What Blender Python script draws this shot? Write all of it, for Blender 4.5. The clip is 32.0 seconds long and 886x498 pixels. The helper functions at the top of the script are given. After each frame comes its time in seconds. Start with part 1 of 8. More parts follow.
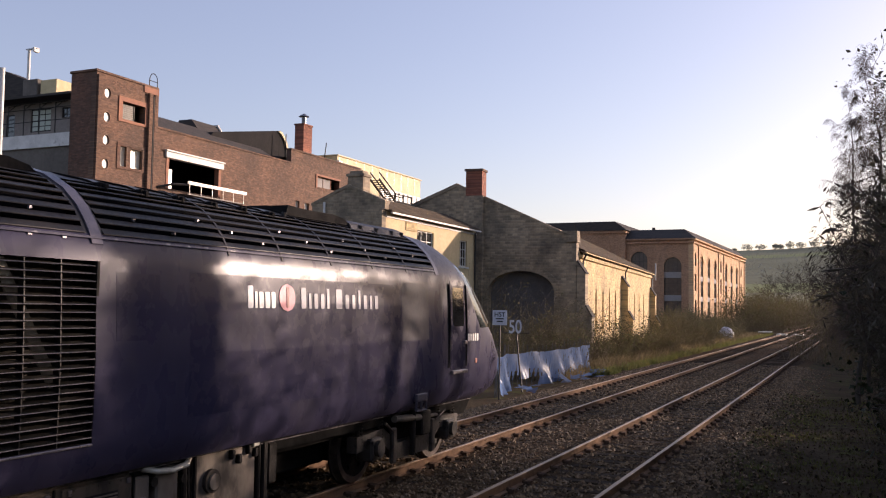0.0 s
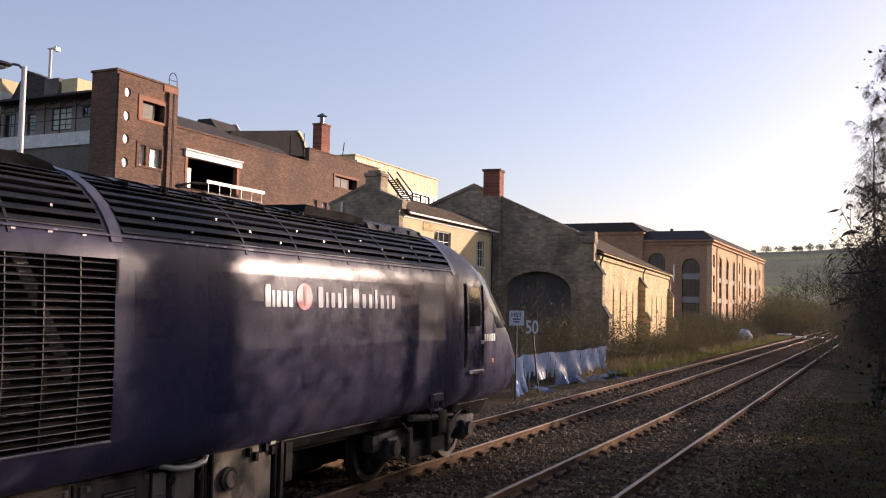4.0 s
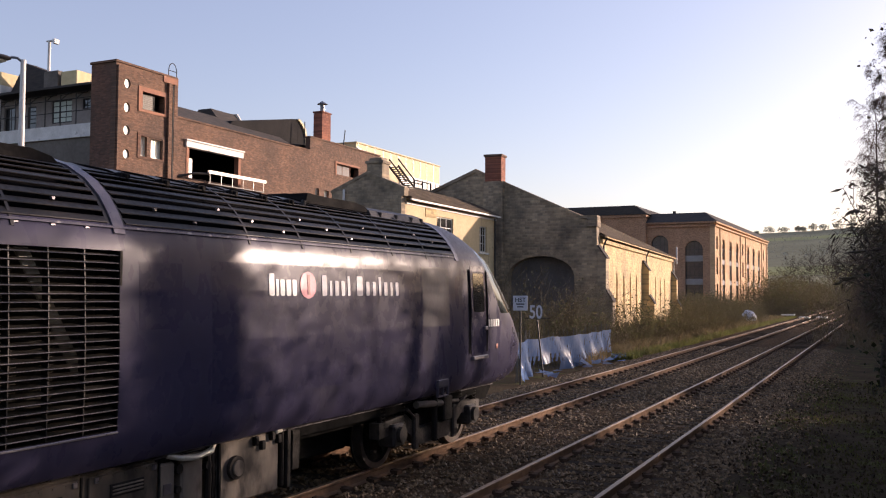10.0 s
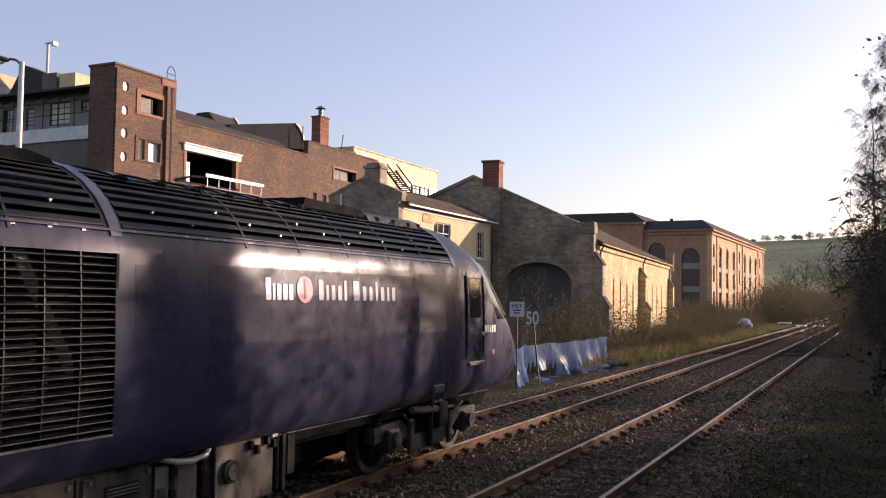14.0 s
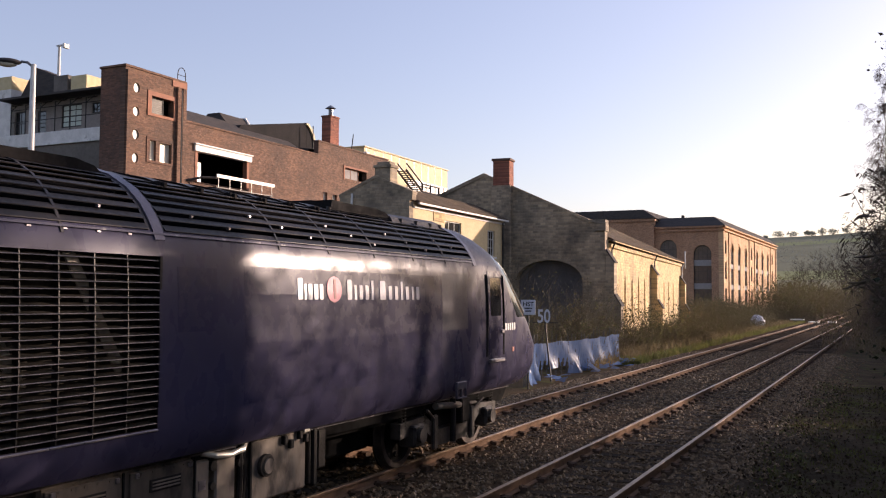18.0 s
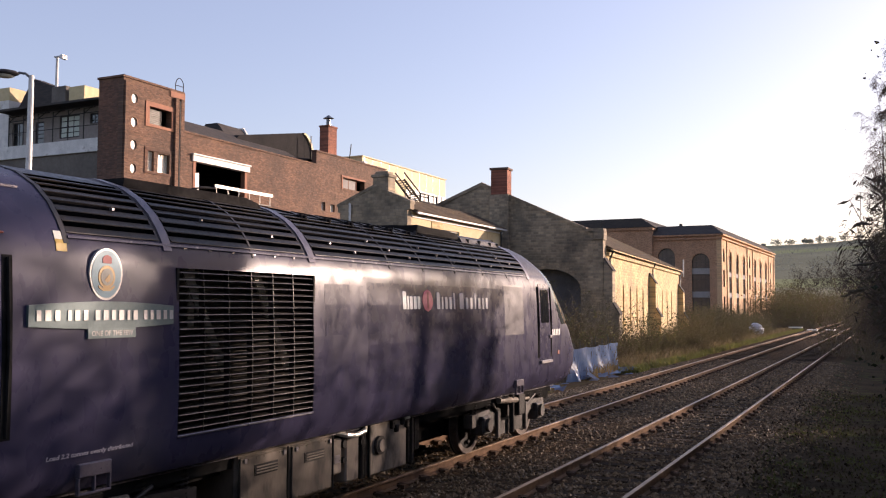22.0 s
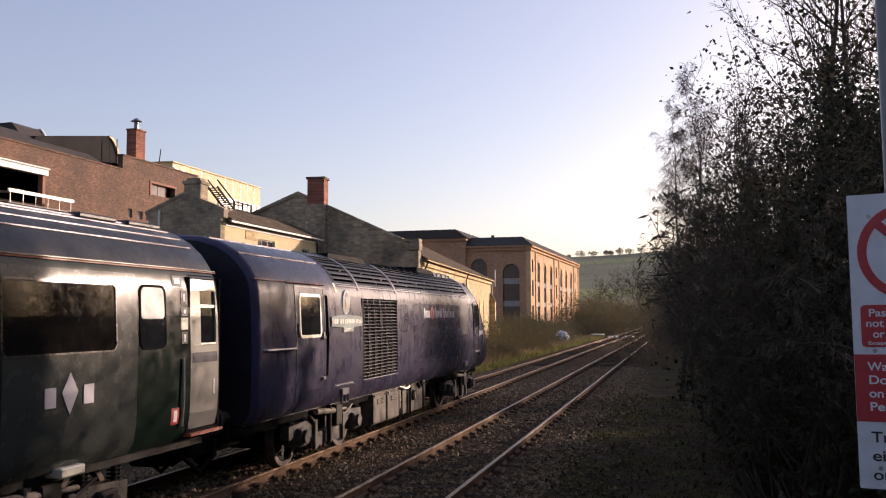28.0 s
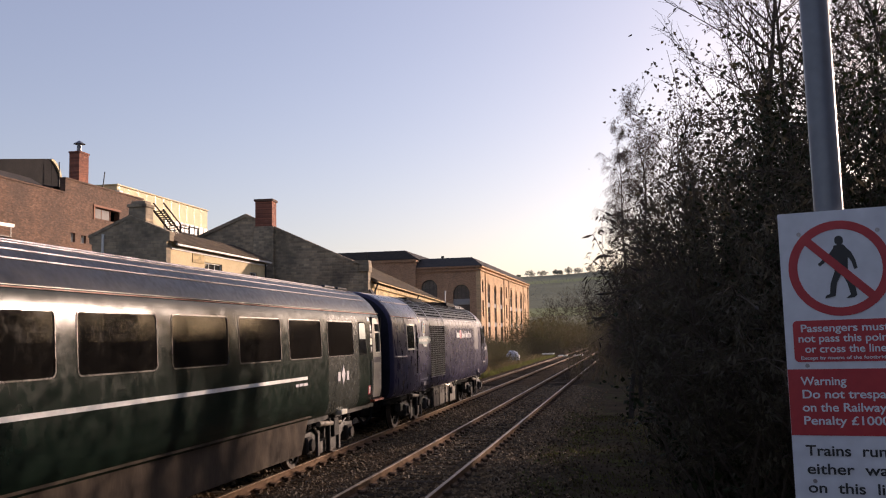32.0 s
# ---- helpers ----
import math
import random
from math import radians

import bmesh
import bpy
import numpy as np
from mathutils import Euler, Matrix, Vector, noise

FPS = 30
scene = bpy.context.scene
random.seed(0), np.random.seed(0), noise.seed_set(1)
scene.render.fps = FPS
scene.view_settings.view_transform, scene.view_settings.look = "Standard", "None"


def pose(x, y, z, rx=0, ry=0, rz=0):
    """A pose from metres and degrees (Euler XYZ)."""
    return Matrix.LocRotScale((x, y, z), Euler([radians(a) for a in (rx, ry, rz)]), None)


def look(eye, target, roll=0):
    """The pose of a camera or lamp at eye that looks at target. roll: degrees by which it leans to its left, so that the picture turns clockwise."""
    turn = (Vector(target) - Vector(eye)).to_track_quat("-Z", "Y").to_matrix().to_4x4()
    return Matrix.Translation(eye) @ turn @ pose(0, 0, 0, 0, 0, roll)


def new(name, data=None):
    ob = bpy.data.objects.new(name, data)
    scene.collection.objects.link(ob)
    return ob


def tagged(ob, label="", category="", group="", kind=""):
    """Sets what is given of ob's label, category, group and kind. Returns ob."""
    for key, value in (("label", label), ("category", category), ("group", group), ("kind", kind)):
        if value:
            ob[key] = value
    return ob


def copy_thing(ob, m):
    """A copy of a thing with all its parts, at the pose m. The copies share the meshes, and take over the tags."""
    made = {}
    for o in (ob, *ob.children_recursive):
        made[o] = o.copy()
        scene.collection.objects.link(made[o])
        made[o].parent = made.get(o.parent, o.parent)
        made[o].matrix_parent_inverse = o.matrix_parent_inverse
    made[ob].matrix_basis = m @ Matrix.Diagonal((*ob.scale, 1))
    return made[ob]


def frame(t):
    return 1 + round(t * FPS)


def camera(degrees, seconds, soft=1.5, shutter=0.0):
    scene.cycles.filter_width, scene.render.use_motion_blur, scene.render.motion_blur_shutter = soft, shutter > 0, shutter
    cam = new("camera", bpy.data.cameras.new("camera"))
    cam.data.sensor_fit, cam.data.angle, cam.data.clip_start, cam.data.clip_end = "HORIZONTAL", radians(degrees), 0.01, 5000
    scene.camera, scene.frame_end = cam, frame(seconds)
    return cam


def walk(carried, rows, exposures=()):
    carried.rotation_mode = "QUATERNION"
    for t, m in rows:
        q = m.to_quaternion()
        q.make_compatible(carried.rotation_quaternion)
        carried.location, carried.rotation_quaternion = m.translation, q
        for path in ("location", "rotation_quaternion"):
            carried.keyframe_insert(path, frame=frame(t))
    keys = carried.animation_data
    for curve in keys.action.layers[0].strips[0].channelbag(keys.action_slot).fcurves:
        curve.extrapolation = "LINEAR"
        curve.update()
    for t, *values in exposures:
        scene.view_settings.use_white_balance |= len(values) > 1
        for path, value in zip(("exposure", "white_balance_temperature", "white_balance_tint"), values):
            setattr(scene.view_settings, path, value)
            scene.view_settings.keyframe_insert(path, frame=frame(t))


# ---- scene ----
cam = camera(51.46, 32.0, soft=1.15)
EYE = (0, 0, 2.53)  # the camera only turns; rails run along +y, railhead at z = 0
SWAY = {27.0: -0.012, 27.5: -0.02, 28.0: -0.025, 28.5: -0.0125, 29.0: -0.005, 30.0: -0.006, 30.5: -0.003, 31.0: 0.004, 31.5: 0.010, 32.0: 0.011}
PATH = [(t, pose(EYE[0] + SWAY.get(t, 0), EYE[1], EYE[2], rx, ry, rz)) for t, rx, ry, rz in (
    (0, 93.63, -0.86, 24.27),
    (0.5, 93.69, -0.88, 24.31),
    (1, 93.75, -0.85, 24.52),
    (1.5, 93.71, -0.93, 24.79),
    (2, 93.67, -1.06, 25.01),
    (2.5, 93.67, -1.22, 25.16),
    (3, 93.65, -1.14, 25.25),
    (3.5, 93.62, -1.20, 25.30),
    (5.5, 93.62, -1.40, 25.28),
    (6, 93.69, -1.38, 25.44),
    (6.5, 93.75, -0.87, 25.80),
    (7, 93.75, -0.69, 25.94),
    (7.5, 93.73, -0.64, 26.05),
    (8, 93.61, -0.74, 26.08),
    (8.5, 93.31, -0.69, 25.97),
    (9, 93.00, -0.41, 25.90),
    (9.5, 92.80, -0.34, 25.74),
    (10, 92.75, -0.31, 25.54),
    (10.5, 92.82, -0.29, 25.39),
    (11, 92.86, -0.30, 25.28),
    (11.5, 92.83, -0.26, 25.24),
    (12, 92.86, -0.28, 25.24),
    (12.5, 92.87, -0.41, 25.12),
    (13, 92.87, -0.59, 25.17),
    (13.5, 92.95, -0.73, 25.22),
    (14, 93.09, -0.78, 25.33),
    (14.5, 93.26, -0.74, 25.49),
    (16.5, 93.05, -0.56, 25.93),
    (17, 93.02, -0.46, 25.95),
    (17.5, 93.02, -0.41, 26.00),
    (18, 93.00, -0.41, 26.03),
    (18.5, 93.02, -0.47, 25.99),
    (19, 93.06, -0.40, 25.99),
    (19.5, 92.99, -0.27, 26.00),
    (20, 92.91, -0.32, 25.99),
    (20.5, 92.92, -0.31, 25.95),
    (21, 93.02, -0.45, 25.92),
    (21.5, 93.33, -0.38, 25.93),
    (22, 93.58, -0.18, 25.93),
    (22.5, 93.61, -0.02, 25.87),
    (23, 93.64, 0.03, 25.85),
    (23.5, 93.80, 0.19, 25.70),
    (24, 93.92, 0.17, 25.38),
    (24.5, 94.01, 0.34, 24.66),
    (26.5, 93.87, -0.05, 19.26),
    (27, 94.15, -0.04, 16.49),
    (27.5, 94.29, 0.52, 15.66),
    (28, 94.19, 0.27, 14.51),
    (28.5, 94.40, 0.08, 12.59),
    (29, 94.65, 0.70, 10.68),
    (29.5, 95.04, 0.85, 10.47),
    (30, 95.05, 0.68, 10.80),
    (30.5, 95.00, 0.82, 10.83),
    (31, 95.04, 1.02, 11.00),
    (31.5, 95.17, 1.17, 11.28),
    (32, 95.47, 1.11, 11.47),
)]
walk(cam, PATH, ((0, 0.50, 6700, 28), (10, 0.58, 6700, 28), (20, 0.64, 6700, 28), (22, 0.70, 6700, 28), (24, 0.66, 6700, 28), (28, 0.46, 6850, 28), (32, 0.33, 6900, 28)))

# ---- light ----
SUN_AZ, SUN_EL = 34.5, 12.0  # degrees right of the line, and above the horizon
world = bpy.data.worlds.new("sky")
scene.world = world
world.use_nodes = True
wn = world.node_tree.nodes
sky = wn.new("ShaderNodeTexSky")
sky.sky_type, sky.sun_disc = "NISHITA", False
sky.sun_elevation, sky.sun_rotation = radians(SUN_EL), radians(SUN_AZ)
sky.air_density, sky.dust_density, sky.ozone_density = 1.0, 1.5, 1.5
wn["Background"].inputs["Strength"].default_value = 0.15
haze = wn.new("ShaderNodeMix")  # thin even haze over the whole sky
haze.data_type = "RGBA"
haze.inputs["Factor"].default_value, haze.inputs["B"].default_value = 0.25, (2.5, 2.8, 3.75, 1)
world.node_tree.links.new(sky.outputs[0], haze.inputs["A"])
world.node_tree.links.new(haze.outputs["Result"], wn["Background"].inputs["Color"])
sun = new("sun", bpy.data.lights.new("sun", "SUN"))
sun.data.energy, sun.data.angle, sun.data.color = 5.0, radians(0.55), (1.0, 0.85, 0.66)
SUN_DIR = Vector((math.sin(radians(SUN_AZ)) * math.cos(radians(SUN_EL)), math.cos(radians(SUN_AZ)) * math.cos(radians(SUN_EL)), math.sin(radians(SUN_EL))))
sun.matrix_world = look((30, 60, 40), Vector((30, 60, 40)) - SUN_DIR)
scene.view_settings.exposure = 0.0


# ---- materials ----
def mat(name, col, rough=0.7, metal=0.0, col2=None, scale=3.0, detail=6.0, bump=0.0, bscale=None, spec=0.5, spot=None, stretch=(1, 1, 1), coat=0.0, vary=0.0, rvar=0.09):
    """Principled material: two colours mixed by coarse noise, fine grain on top, bump, and optional stains of a third colour."""
    m = bpy.data.materials.new(name)
    m.use_nodes = True
    nt = m.node_tree
    n, l = nt.nodes, nt.links
    p = n["Principled BSDF"]
    p.inputs["Roughness"].default_value, p.inputs["Metallic"].default_value = rough, metal
    p.inputs["Specular IOR Level"].default_value, p.inputs["Coat Weight"].default_value = spec, coat
    p.inputs["Coat Roughness"].default_value = 0.08
    tc, mp = n.new("ShaderNodeTexCoord"), n.new("ShaderNodeMapping")
    mp.inputs["Scale"].default_value = stretch
    l.new(tc.outputs["Object"], mp.inputs["Vector"])

    def noisy(sc, det):
        t = n.new("ShaderNodeTexNoise")
        t.inputs["Scale"].default_value, t.inputs["Detail"].default_value = sc, det
        l.new(mp.outputs[0], t.inputs["Vector"])
        return t.outputs["Fac"]

    def ramp(src, a, b):
        r = n.new("ShaderNodeMapRange")
        r.inputs["From Min"].default_value, r.inputs["From Max"].default_value = a, b
        l.new(src, r.inputs["Value"])
        return r.outputs[0]

    def mix(f, a, b):
        x = n.new("ShaderNodeMix")
        x.data_type = "RGBA"
        for sock, v in ((x.inputs["Factor"], f), (x.inputs["A"], a), (x.inputs["B"], b)):
            if hasattr(v, "links"):
                l.new(v, sock)
            else:
                sock.default_value = (*v, 1) if isinstance(v, tuple) else v
        return x.outputs["Result"]

    col2 = col2 or tuple(c * 0.8 for c in col)
    out = mix(ramp(noisy(scale, detail), 0.35, 0.65), col, col2)
    fine = ramp(noisy(scale * 9, 4), 0.3, 0.7)
    out = mix(fine, out, mix(0.14, out, (0, 0, 0)))
    if vary:
        oi = n.new("ShaderNodeObjectInfo")
        hv = n.new("ShaderNodeHueSaturation")
        l.new(ramp(oi.outputs["Random"], 0, 1), hv.inputs["Value"])
        mr = hv.inputs["Value"].links[0].from_node
        mr.inputs["To Min"].default_value, mr.inputs["To Max"].default_value = 1 - vary, 1 + vary
        l.new(out, hv.inputs["Color"])
        out = hv.outputs[0]
    if spot:
        out = mix(ramp(noisy(spot[1], 8), spot[2], spot[2] + 0.12), out, spot[0])
    l.new(out, p.inputs["Base Color"])
    rr = n.new("ShaderNodeMapRange")
    rr.inputs["To Min"].default_value, rr.inputs["To Max"].default_value = max(0.02, rough - rvar), min(1, rough + rvar)
    l.new(fine, rr.inputs["Value"])
    l.new(rr.outputs[0], p.inputs["Roughness"])
    if bump:
        b = n.new("ShaderNodeBump")
        b.inputs["Strength"].default_value, b.inputs["Distance"].default_value = 1.0, bump
        l.new(noisy(bscale or scale * 6, 6), b.inputs["Height"])
        l.new(b.outputs[0], p.inputs["Normal"])
    return m


def masonry(name, cols, joint, w, h, axis, gap=0.01, rough=0.9, stain=(0.1, 0.09, 0.08), stain_at=0.58, bump=0.01):
    """Coursed brick or stone. axis "x": the wall faces x (runs along y); "y": it faces y."""
    m = mat(name, cols[0], rough, 0, cols[1], 0.5, 5)
    nt = m.node_tree
    n, l = nt.nodes, nt.links
    p = n["Principled BSDF"]
    base = p.inputs["Base Color"].links[0].from_socket
    tc, sp, cb = n.new("ShaderNodeTexCoord"), n.new("ShaderNodeSeparateXYZ"), n.new("ShaderNodeCombineXYZ")
    l.new(tc.outputs["Object"], sp.inputs[0])
    l.new(sp.outputs["Y" if axis == "x" else "X"], cb.inputs[0])
    l.new(sp.outputs["Z"], cb.inputs[1])
    br = n.new("ShaderNodeTexBrick")
    for k, v in (("Scale", 1), ("Brick Width", w), ("Row Height", h), ("Mortar Size", gap), ("Mortar Smooth", 0.4), ("Bias", 0.0)):
        br.inputs[k].default_value = v
    br.inputs["Color1"].default_value, br.inputs["Color2"].default_value = (0.66, 0.66, 0.67, 1), (1.28, 1.22, 1.15, 1)
    br.inputs["Mortar"].default_value = (*joint, 1)
    l.new(cb.outputs[0], br.inputs["Vector"])
    mx = n.new("ShaderNodeMix")
    mx.data_type, mx.blend_type = "RGBA", "MULTIPLY"
    mx.inputs["Factor"].default_value = 1.0
    l.new(base, mx.inputs["A"])
    l.new(br.outputs["Color"], mx.inputs["B"])
    ns = n.new("ShaderNodeTexNoise")
    ns.inputs["Scale"].default_value, ns.inputs["Detail"].default_value = 0.35, 9
    ns.inputs["Roughness"].default_value = 0.65
    l.new(tc.outputs["Object"], ns.inputs["Vector"])
    mr = n.new("ShaderNodeMapRange")
    mr.inputs["From Min"].default_value, mr.inputs["From Max"].default_value, mr.inputs["To Max"].default_value = stain_at, stain_at + 0.2, 0.7
    l.new(ns.outputs["Fac"], mr.inputs["Value"])
    m2 = n.new("ShaderNodeMix")
    m2.data_type = "RGBA"
    m2.inputs["B"].default_value = (*stain, 1)
    l.new(mr.outputs[0], m2.inputs["Factor"])
    l.new(mx.outputs["Result"], m2.inputs["A"])
    l.new(m2.outputs["Result"], p.inputs["Base Color"])
    b = n.new("ShaderNodeBump")
    b.inputs["Distance"].default_value = bump
    l.new(br.outputs["Fac"], b.inputs["Height"])
    b.invert = True
    l.new(b.outputs[0], p.inputs["Normal"])
    return m


def glass_mat(name, col, rough=0.03):
    m = mat(name, col, rough, 0, tuple(c * 0.8 for c in col), 1.2, 3, spec=0.8)
    return m


BRICK_X = masonry("red_brick", ((0.205, 0.112, 0.072), (0.135, 0.080, 0.056)), (0.8, 0.85, 0.9), 0.225, 0.075, "x", stain=(0.085, 0.055, 0.042), stain_at=0.5)
BRICK_Y = masonry("red_brick_end", ((0.20, 0.10, 0.065), (0.14, 0.078, 0.055)), (0.8, 0.85, 0.9), 0.225, 0.075, "y", stain=(0.07, 0.05, 0.04), stain_at=0.46)
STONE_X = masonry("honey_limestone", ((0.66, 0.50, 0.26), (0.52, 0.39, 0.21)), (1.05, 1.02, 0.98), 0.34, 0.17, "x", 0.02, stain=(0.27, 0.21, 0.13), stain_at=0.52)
# Same stone for y-facing walls: stained, and darkened to carry their shade.
STONE_Y = masonry("stained_shaded_limestone", ((0.46, 0.365, 0.25), (0.32, 0.26, 0.185)), (0.9, 0.9, 0.9), 0.31, 0.155, "y", 0.02, stain=(0.05, 0.043, 0.035), stain_at=0.42)
# Mill brick: lit side painted paler, end darker for shade, lifted for haze.
ORANGE_X = masonry("sunlit_orange_brick", ((0.66, 0.43, 0.25), (0.56, 0.35, 0.19)), (1.1, 1.1, 1.1), 0.225, 0.075, "x")
ORANGE_Y = masonry("shaded_orange_brick", ((0.47, 0.27, 0.165), (0.40, 0.225, 0.135)), (1.1, 1.1, 1.1), 0.225, 0.075, "y")
RENDERED = mat("cream_render", (0.66, 0.52, 0.30), 0.85, 0, (0.58, 0.45, 0.26), 0.8, bump=0.004, spot=((0.36, 0.29, 0.19), 0.9, 0.6))
TILE = mat("lichened_brown_slate", (0.13, 0.10, 0.075), 0.95, 0, (0.085, 0.07, 0.055), 1.2, bump=0.01, spec=0.05, spot=((0.2, 0.16, 0.09), 2.5, 0.62))
SLATE = mat("grey_slate", (0.06, 0.057, 0.058), 0.85, 0, (0.085, 0.075, 0.07), 1.5, bump=0.01, stretch=(1, 1, 4), spec=0.06)
TERRACOTTA = mat("terracotta_dressing", (0.36, 0.16, 0.095), 0.85, 0, (0.27, 0.125, 0.08), 2)
# Render darkened to carry the shade on the office wall.
BROWNRENDER = mat("shaded_brown_render", (0.17, 0.15, 0.13), 0.9, 0, (0.12, 0.105, 0.09), 0.6, spot=((0.07, 0.06, 0.05), 1.2, 0.6))
WHITE = mat("white_paint", (0.74, 0.72, 0.68), 0.6, 0, (0.60, 0.585, 0.55), 2, spot=((0.36, 0.34, 0.30), 3, 0.64))
GREYRENDER = mat("pale_grey_render", (0.30, 0.28, 0.27), 0.85, 0, (0.24, 0.225, 0.22), 0.7)
PALEBROWN = mat("grey_brown_render", (0.30, 0.26, 0.24), 0.85, 0, (0.25, 0.22, 0.20), 0.7)
DULLGREY = mat("dull_grey_sheet", (0.040, 0.038, 0.038), 0.95, 0, (0.03, 0.029, 0.03), 0.8, spec=0.02)
CHIMNEYRED = masonry("bright_red_brick", ((0.34, 0.125, 0.075), (0.24, 0.09, 0.06)), (0.8, 0.85, 0.9), 0.225, 0.075, "x", stain=(0.12, 0.05, 0.038), stain_at=0.55)
YELLOW = mat("cream_cladding", (0.62, 0.50, 0.27), 0.7, 0, (0.56, 0.45, 0.25), 0.4)
# Near-black colour standing in for shade inside rooms, bay, coach and recesses.
SHADEBLACK = mat("interior_shade_black", (0.010, 0.010, 0.011), 0.95, 0, (0.007, 0.007, 0.008), spec=0.02)
PANE = glass_mat("dark_window_glass", (0.015, 0.017, 0.02), 0.05)
PALEPANE = glass_mat("pale_window_glass", (0.75, 0.72, 0.62), 0.25)
STEEL_GREY = mat("galvanised_steel", (0.15, 0.16, 0.185), 0.36, 0.1, (0.135, 0.145, 0.165), 3, rvar=0.05)
BLACKSTEEL = mat("black_iron", (0.02, 0.02, 0.022), 0.55, 0.3, (0.035, 0.03, 0.026), 8)
BALLAST = mat("ballast_ground", (0.105, 0.067, 0.039), 0.95, 0, (0.05, 0.034, 0.021), 6, spec=0.02, bump=0.05, bscale=22, spot=((0.16, 0.13, 0.10), 30, 0.62))
STONES = mat("ballast_stone", (0.27, 0.178, 0.095), 0.6, 0, (0.06, 0.04, 0.022), 9, spec=0.2, spot=((0.40, 0.34, 0.27), 14, 0.63))
EARTH = mat("mossy_earth", (0.088, 0.064, 0.040), 0.95, 0, (0.052, 0.039, 0.025), 0.8, spec=0.02, bump=0.05, bscale=9, spot=((0.085, 0.085, 0.034), 1.6, 0.54))
# Hill colours raised so that the haze of distance is in the paint.
FIELD = mat("hazed_green_field", (0.34, 0.355, 0.19), 0.95, 0, (0.29, 0.30, 0.17), 0.008, 3, spec=0.0)
WOODS = mat("hazed_woodland", (0.30, 0.29, 0.20), 0.95, 0, (0.24, 0.235, 0.165), 0.012, bump=1.0, bscale=0.05, spec=0.0)
RAILTOP = mat("worn_rail_steel", (0.38, 0.275, 0.195), 0.5, 0.85, (0.28, 0.20, 0.14), 12)
RAILRUST = mat("rusty_rail_side", (0.215, 0.132, 0.083), 0.95, 0, (0.155, 0.098, 0.064), 6, bump=0.002, spec=0.1)
SLEEPER = mat("weathered_sleeper", (0.062, 0.044, 0.030), 0.95, 0, (0.04, 0.030, 0.022), 5, spec=0.05, stretch=(0.3, 3, 3), bump=0.006, vary=0.25)
CHAIRIRON = mat("rusty_chair_iron", (0.10, 0.066, 0.046), 0.95, 0.0, (0.075, 0.05, 0.036), 12, spec=0.05)
INDIGO = mat("indigo_paint", (0.056, 0.052, 0.096), 0.29, 0.0, (0.040, 0.038, 0.072), 0.5, spec=0.15, rvar=0.05, spot=((0.068, 0.063, 0.086), 0.9, 0.56), stretch=(1, 1, 0.6))
INDIGO_NEW = mat("fresh_indigo_patch", (0.044, 0.041, 0.080), 0.27, 0.0, (0.035, 0.033, 0.066), 0.7, spec=0.15, rvar=0.04)
GREYPATCH = mat("faded_grey_patch", (0.080, 0.073, 0.092), 0.4, 0.0, (0.064, 0.058, 0.077), 2, spec=0.2)
HATCHGREY = mat("worn_grey_roof", (0.085, 0.078, 0.082), 0.55, 0.0, (0.055, 0.05, 0.055), 2, spec=0.3)
ROOFDARK = mat("sooty_roof_paint", (0.030, 0.027, 0.029), 0.42, 0.0, (0.045, 0.040, 0.040), 1.5, spec=0.35, spot=((0.02, 0.018, 0.018), 2, 0.55))
SOOT = mat("black_soot", (0.008, 0.007, 0.007), 0.8, 0.0, (0.014, 0.012, 0.012), 3, spec=0.1, bump=0.004)
HOOP = mat("scuffed_hoop", (0.17, 0.15, 0.175), 0.35, 0.3, (0.10, 0.09, 0.12), 4)
ENDPAINT = mat("dark_indigo_end", (0.020, 0.018, 0.030), 0.6, 0, (0.012, 0.011, 0.018), 2, spec=0.2)
BAND = mat("bare_metal_band", (0.34, 0.32, 0.33), 0.35, 0.8, (0.25, 0.23, 0.25), 4)
ROOFSLAT = mat("roof_louvre_slat", (0.034, 0.028, 0.024), 0.38, 0.0, (0.020, 0.017, 0.015), 3, spec=0.2, rvar=0.1)
CORE = mat("dusty_radiator", (0.040, 0.035, 0.028), 0.9, 0, (0.055, 0.047, 0.037), 2, bump=0.01, bscale=60)
# Pane colour lifted off black as painted distance haze.
MILLGLASS = mat("hazed_mill_glass", (0.07, 0.06, 0.06), 0.15, 0, (0.09, 0.078, 0.078), 2, spec=0.3)
# Wood colour paled to stand in for haze.
HAZYWOOD = mat("hazed_far_wood", (0.44, 0.425, 0.355), 1.0, 0, (0.38, 0.37, 0.30), 0.02, spec=0.0)
LOUVRE = mat("louvre_slat", (0.050, 0.044, 0.038), 0.45, 0.1, (0.035, 0.031, 0.027), 5, spec=0.3, rvar=0.1)
# Paler than the slat: the sun's glint is put into the lip's colour.
LIP = mat("sunlit_slat_edge", (0.14, 0.127, 0.122), 0.26, 0.6, (0.07, 0.064, 0.062), 6, rvar=0.12)
STAY = mat("dark_louvre_stay", (0.014, 0.012, 0.011), 0.8, 0.0, (0.02, 0.018, 0.016), 5, spec=0.1)
AXLEGRIME = mat("oily_axlebox", (0.055, 0.046, 0.04), 0.8, 0, (0.03, 0.026, 0.023), 5, spec=0.12)
GREEN = mat("dark_green_paint", (0.010, 0.021, 0.015), 0.22, 0.0, (0.008, 0.016, 0.012), 0.8, rvar=0.05, spec=0.22)
DULLEDGE = mat("dull_window_edge", (0.11, 0.10, 0.095), 0.3, 0.8, (0.07, 0.065, 0.06), 5)
GREYGREEN = mat("grey_green_panel", (0.052, 0.058, 0.052), 0.25, 0.0, (0.044, 0.050, 0.044), 1, rvar=0.05, spec=0.22)
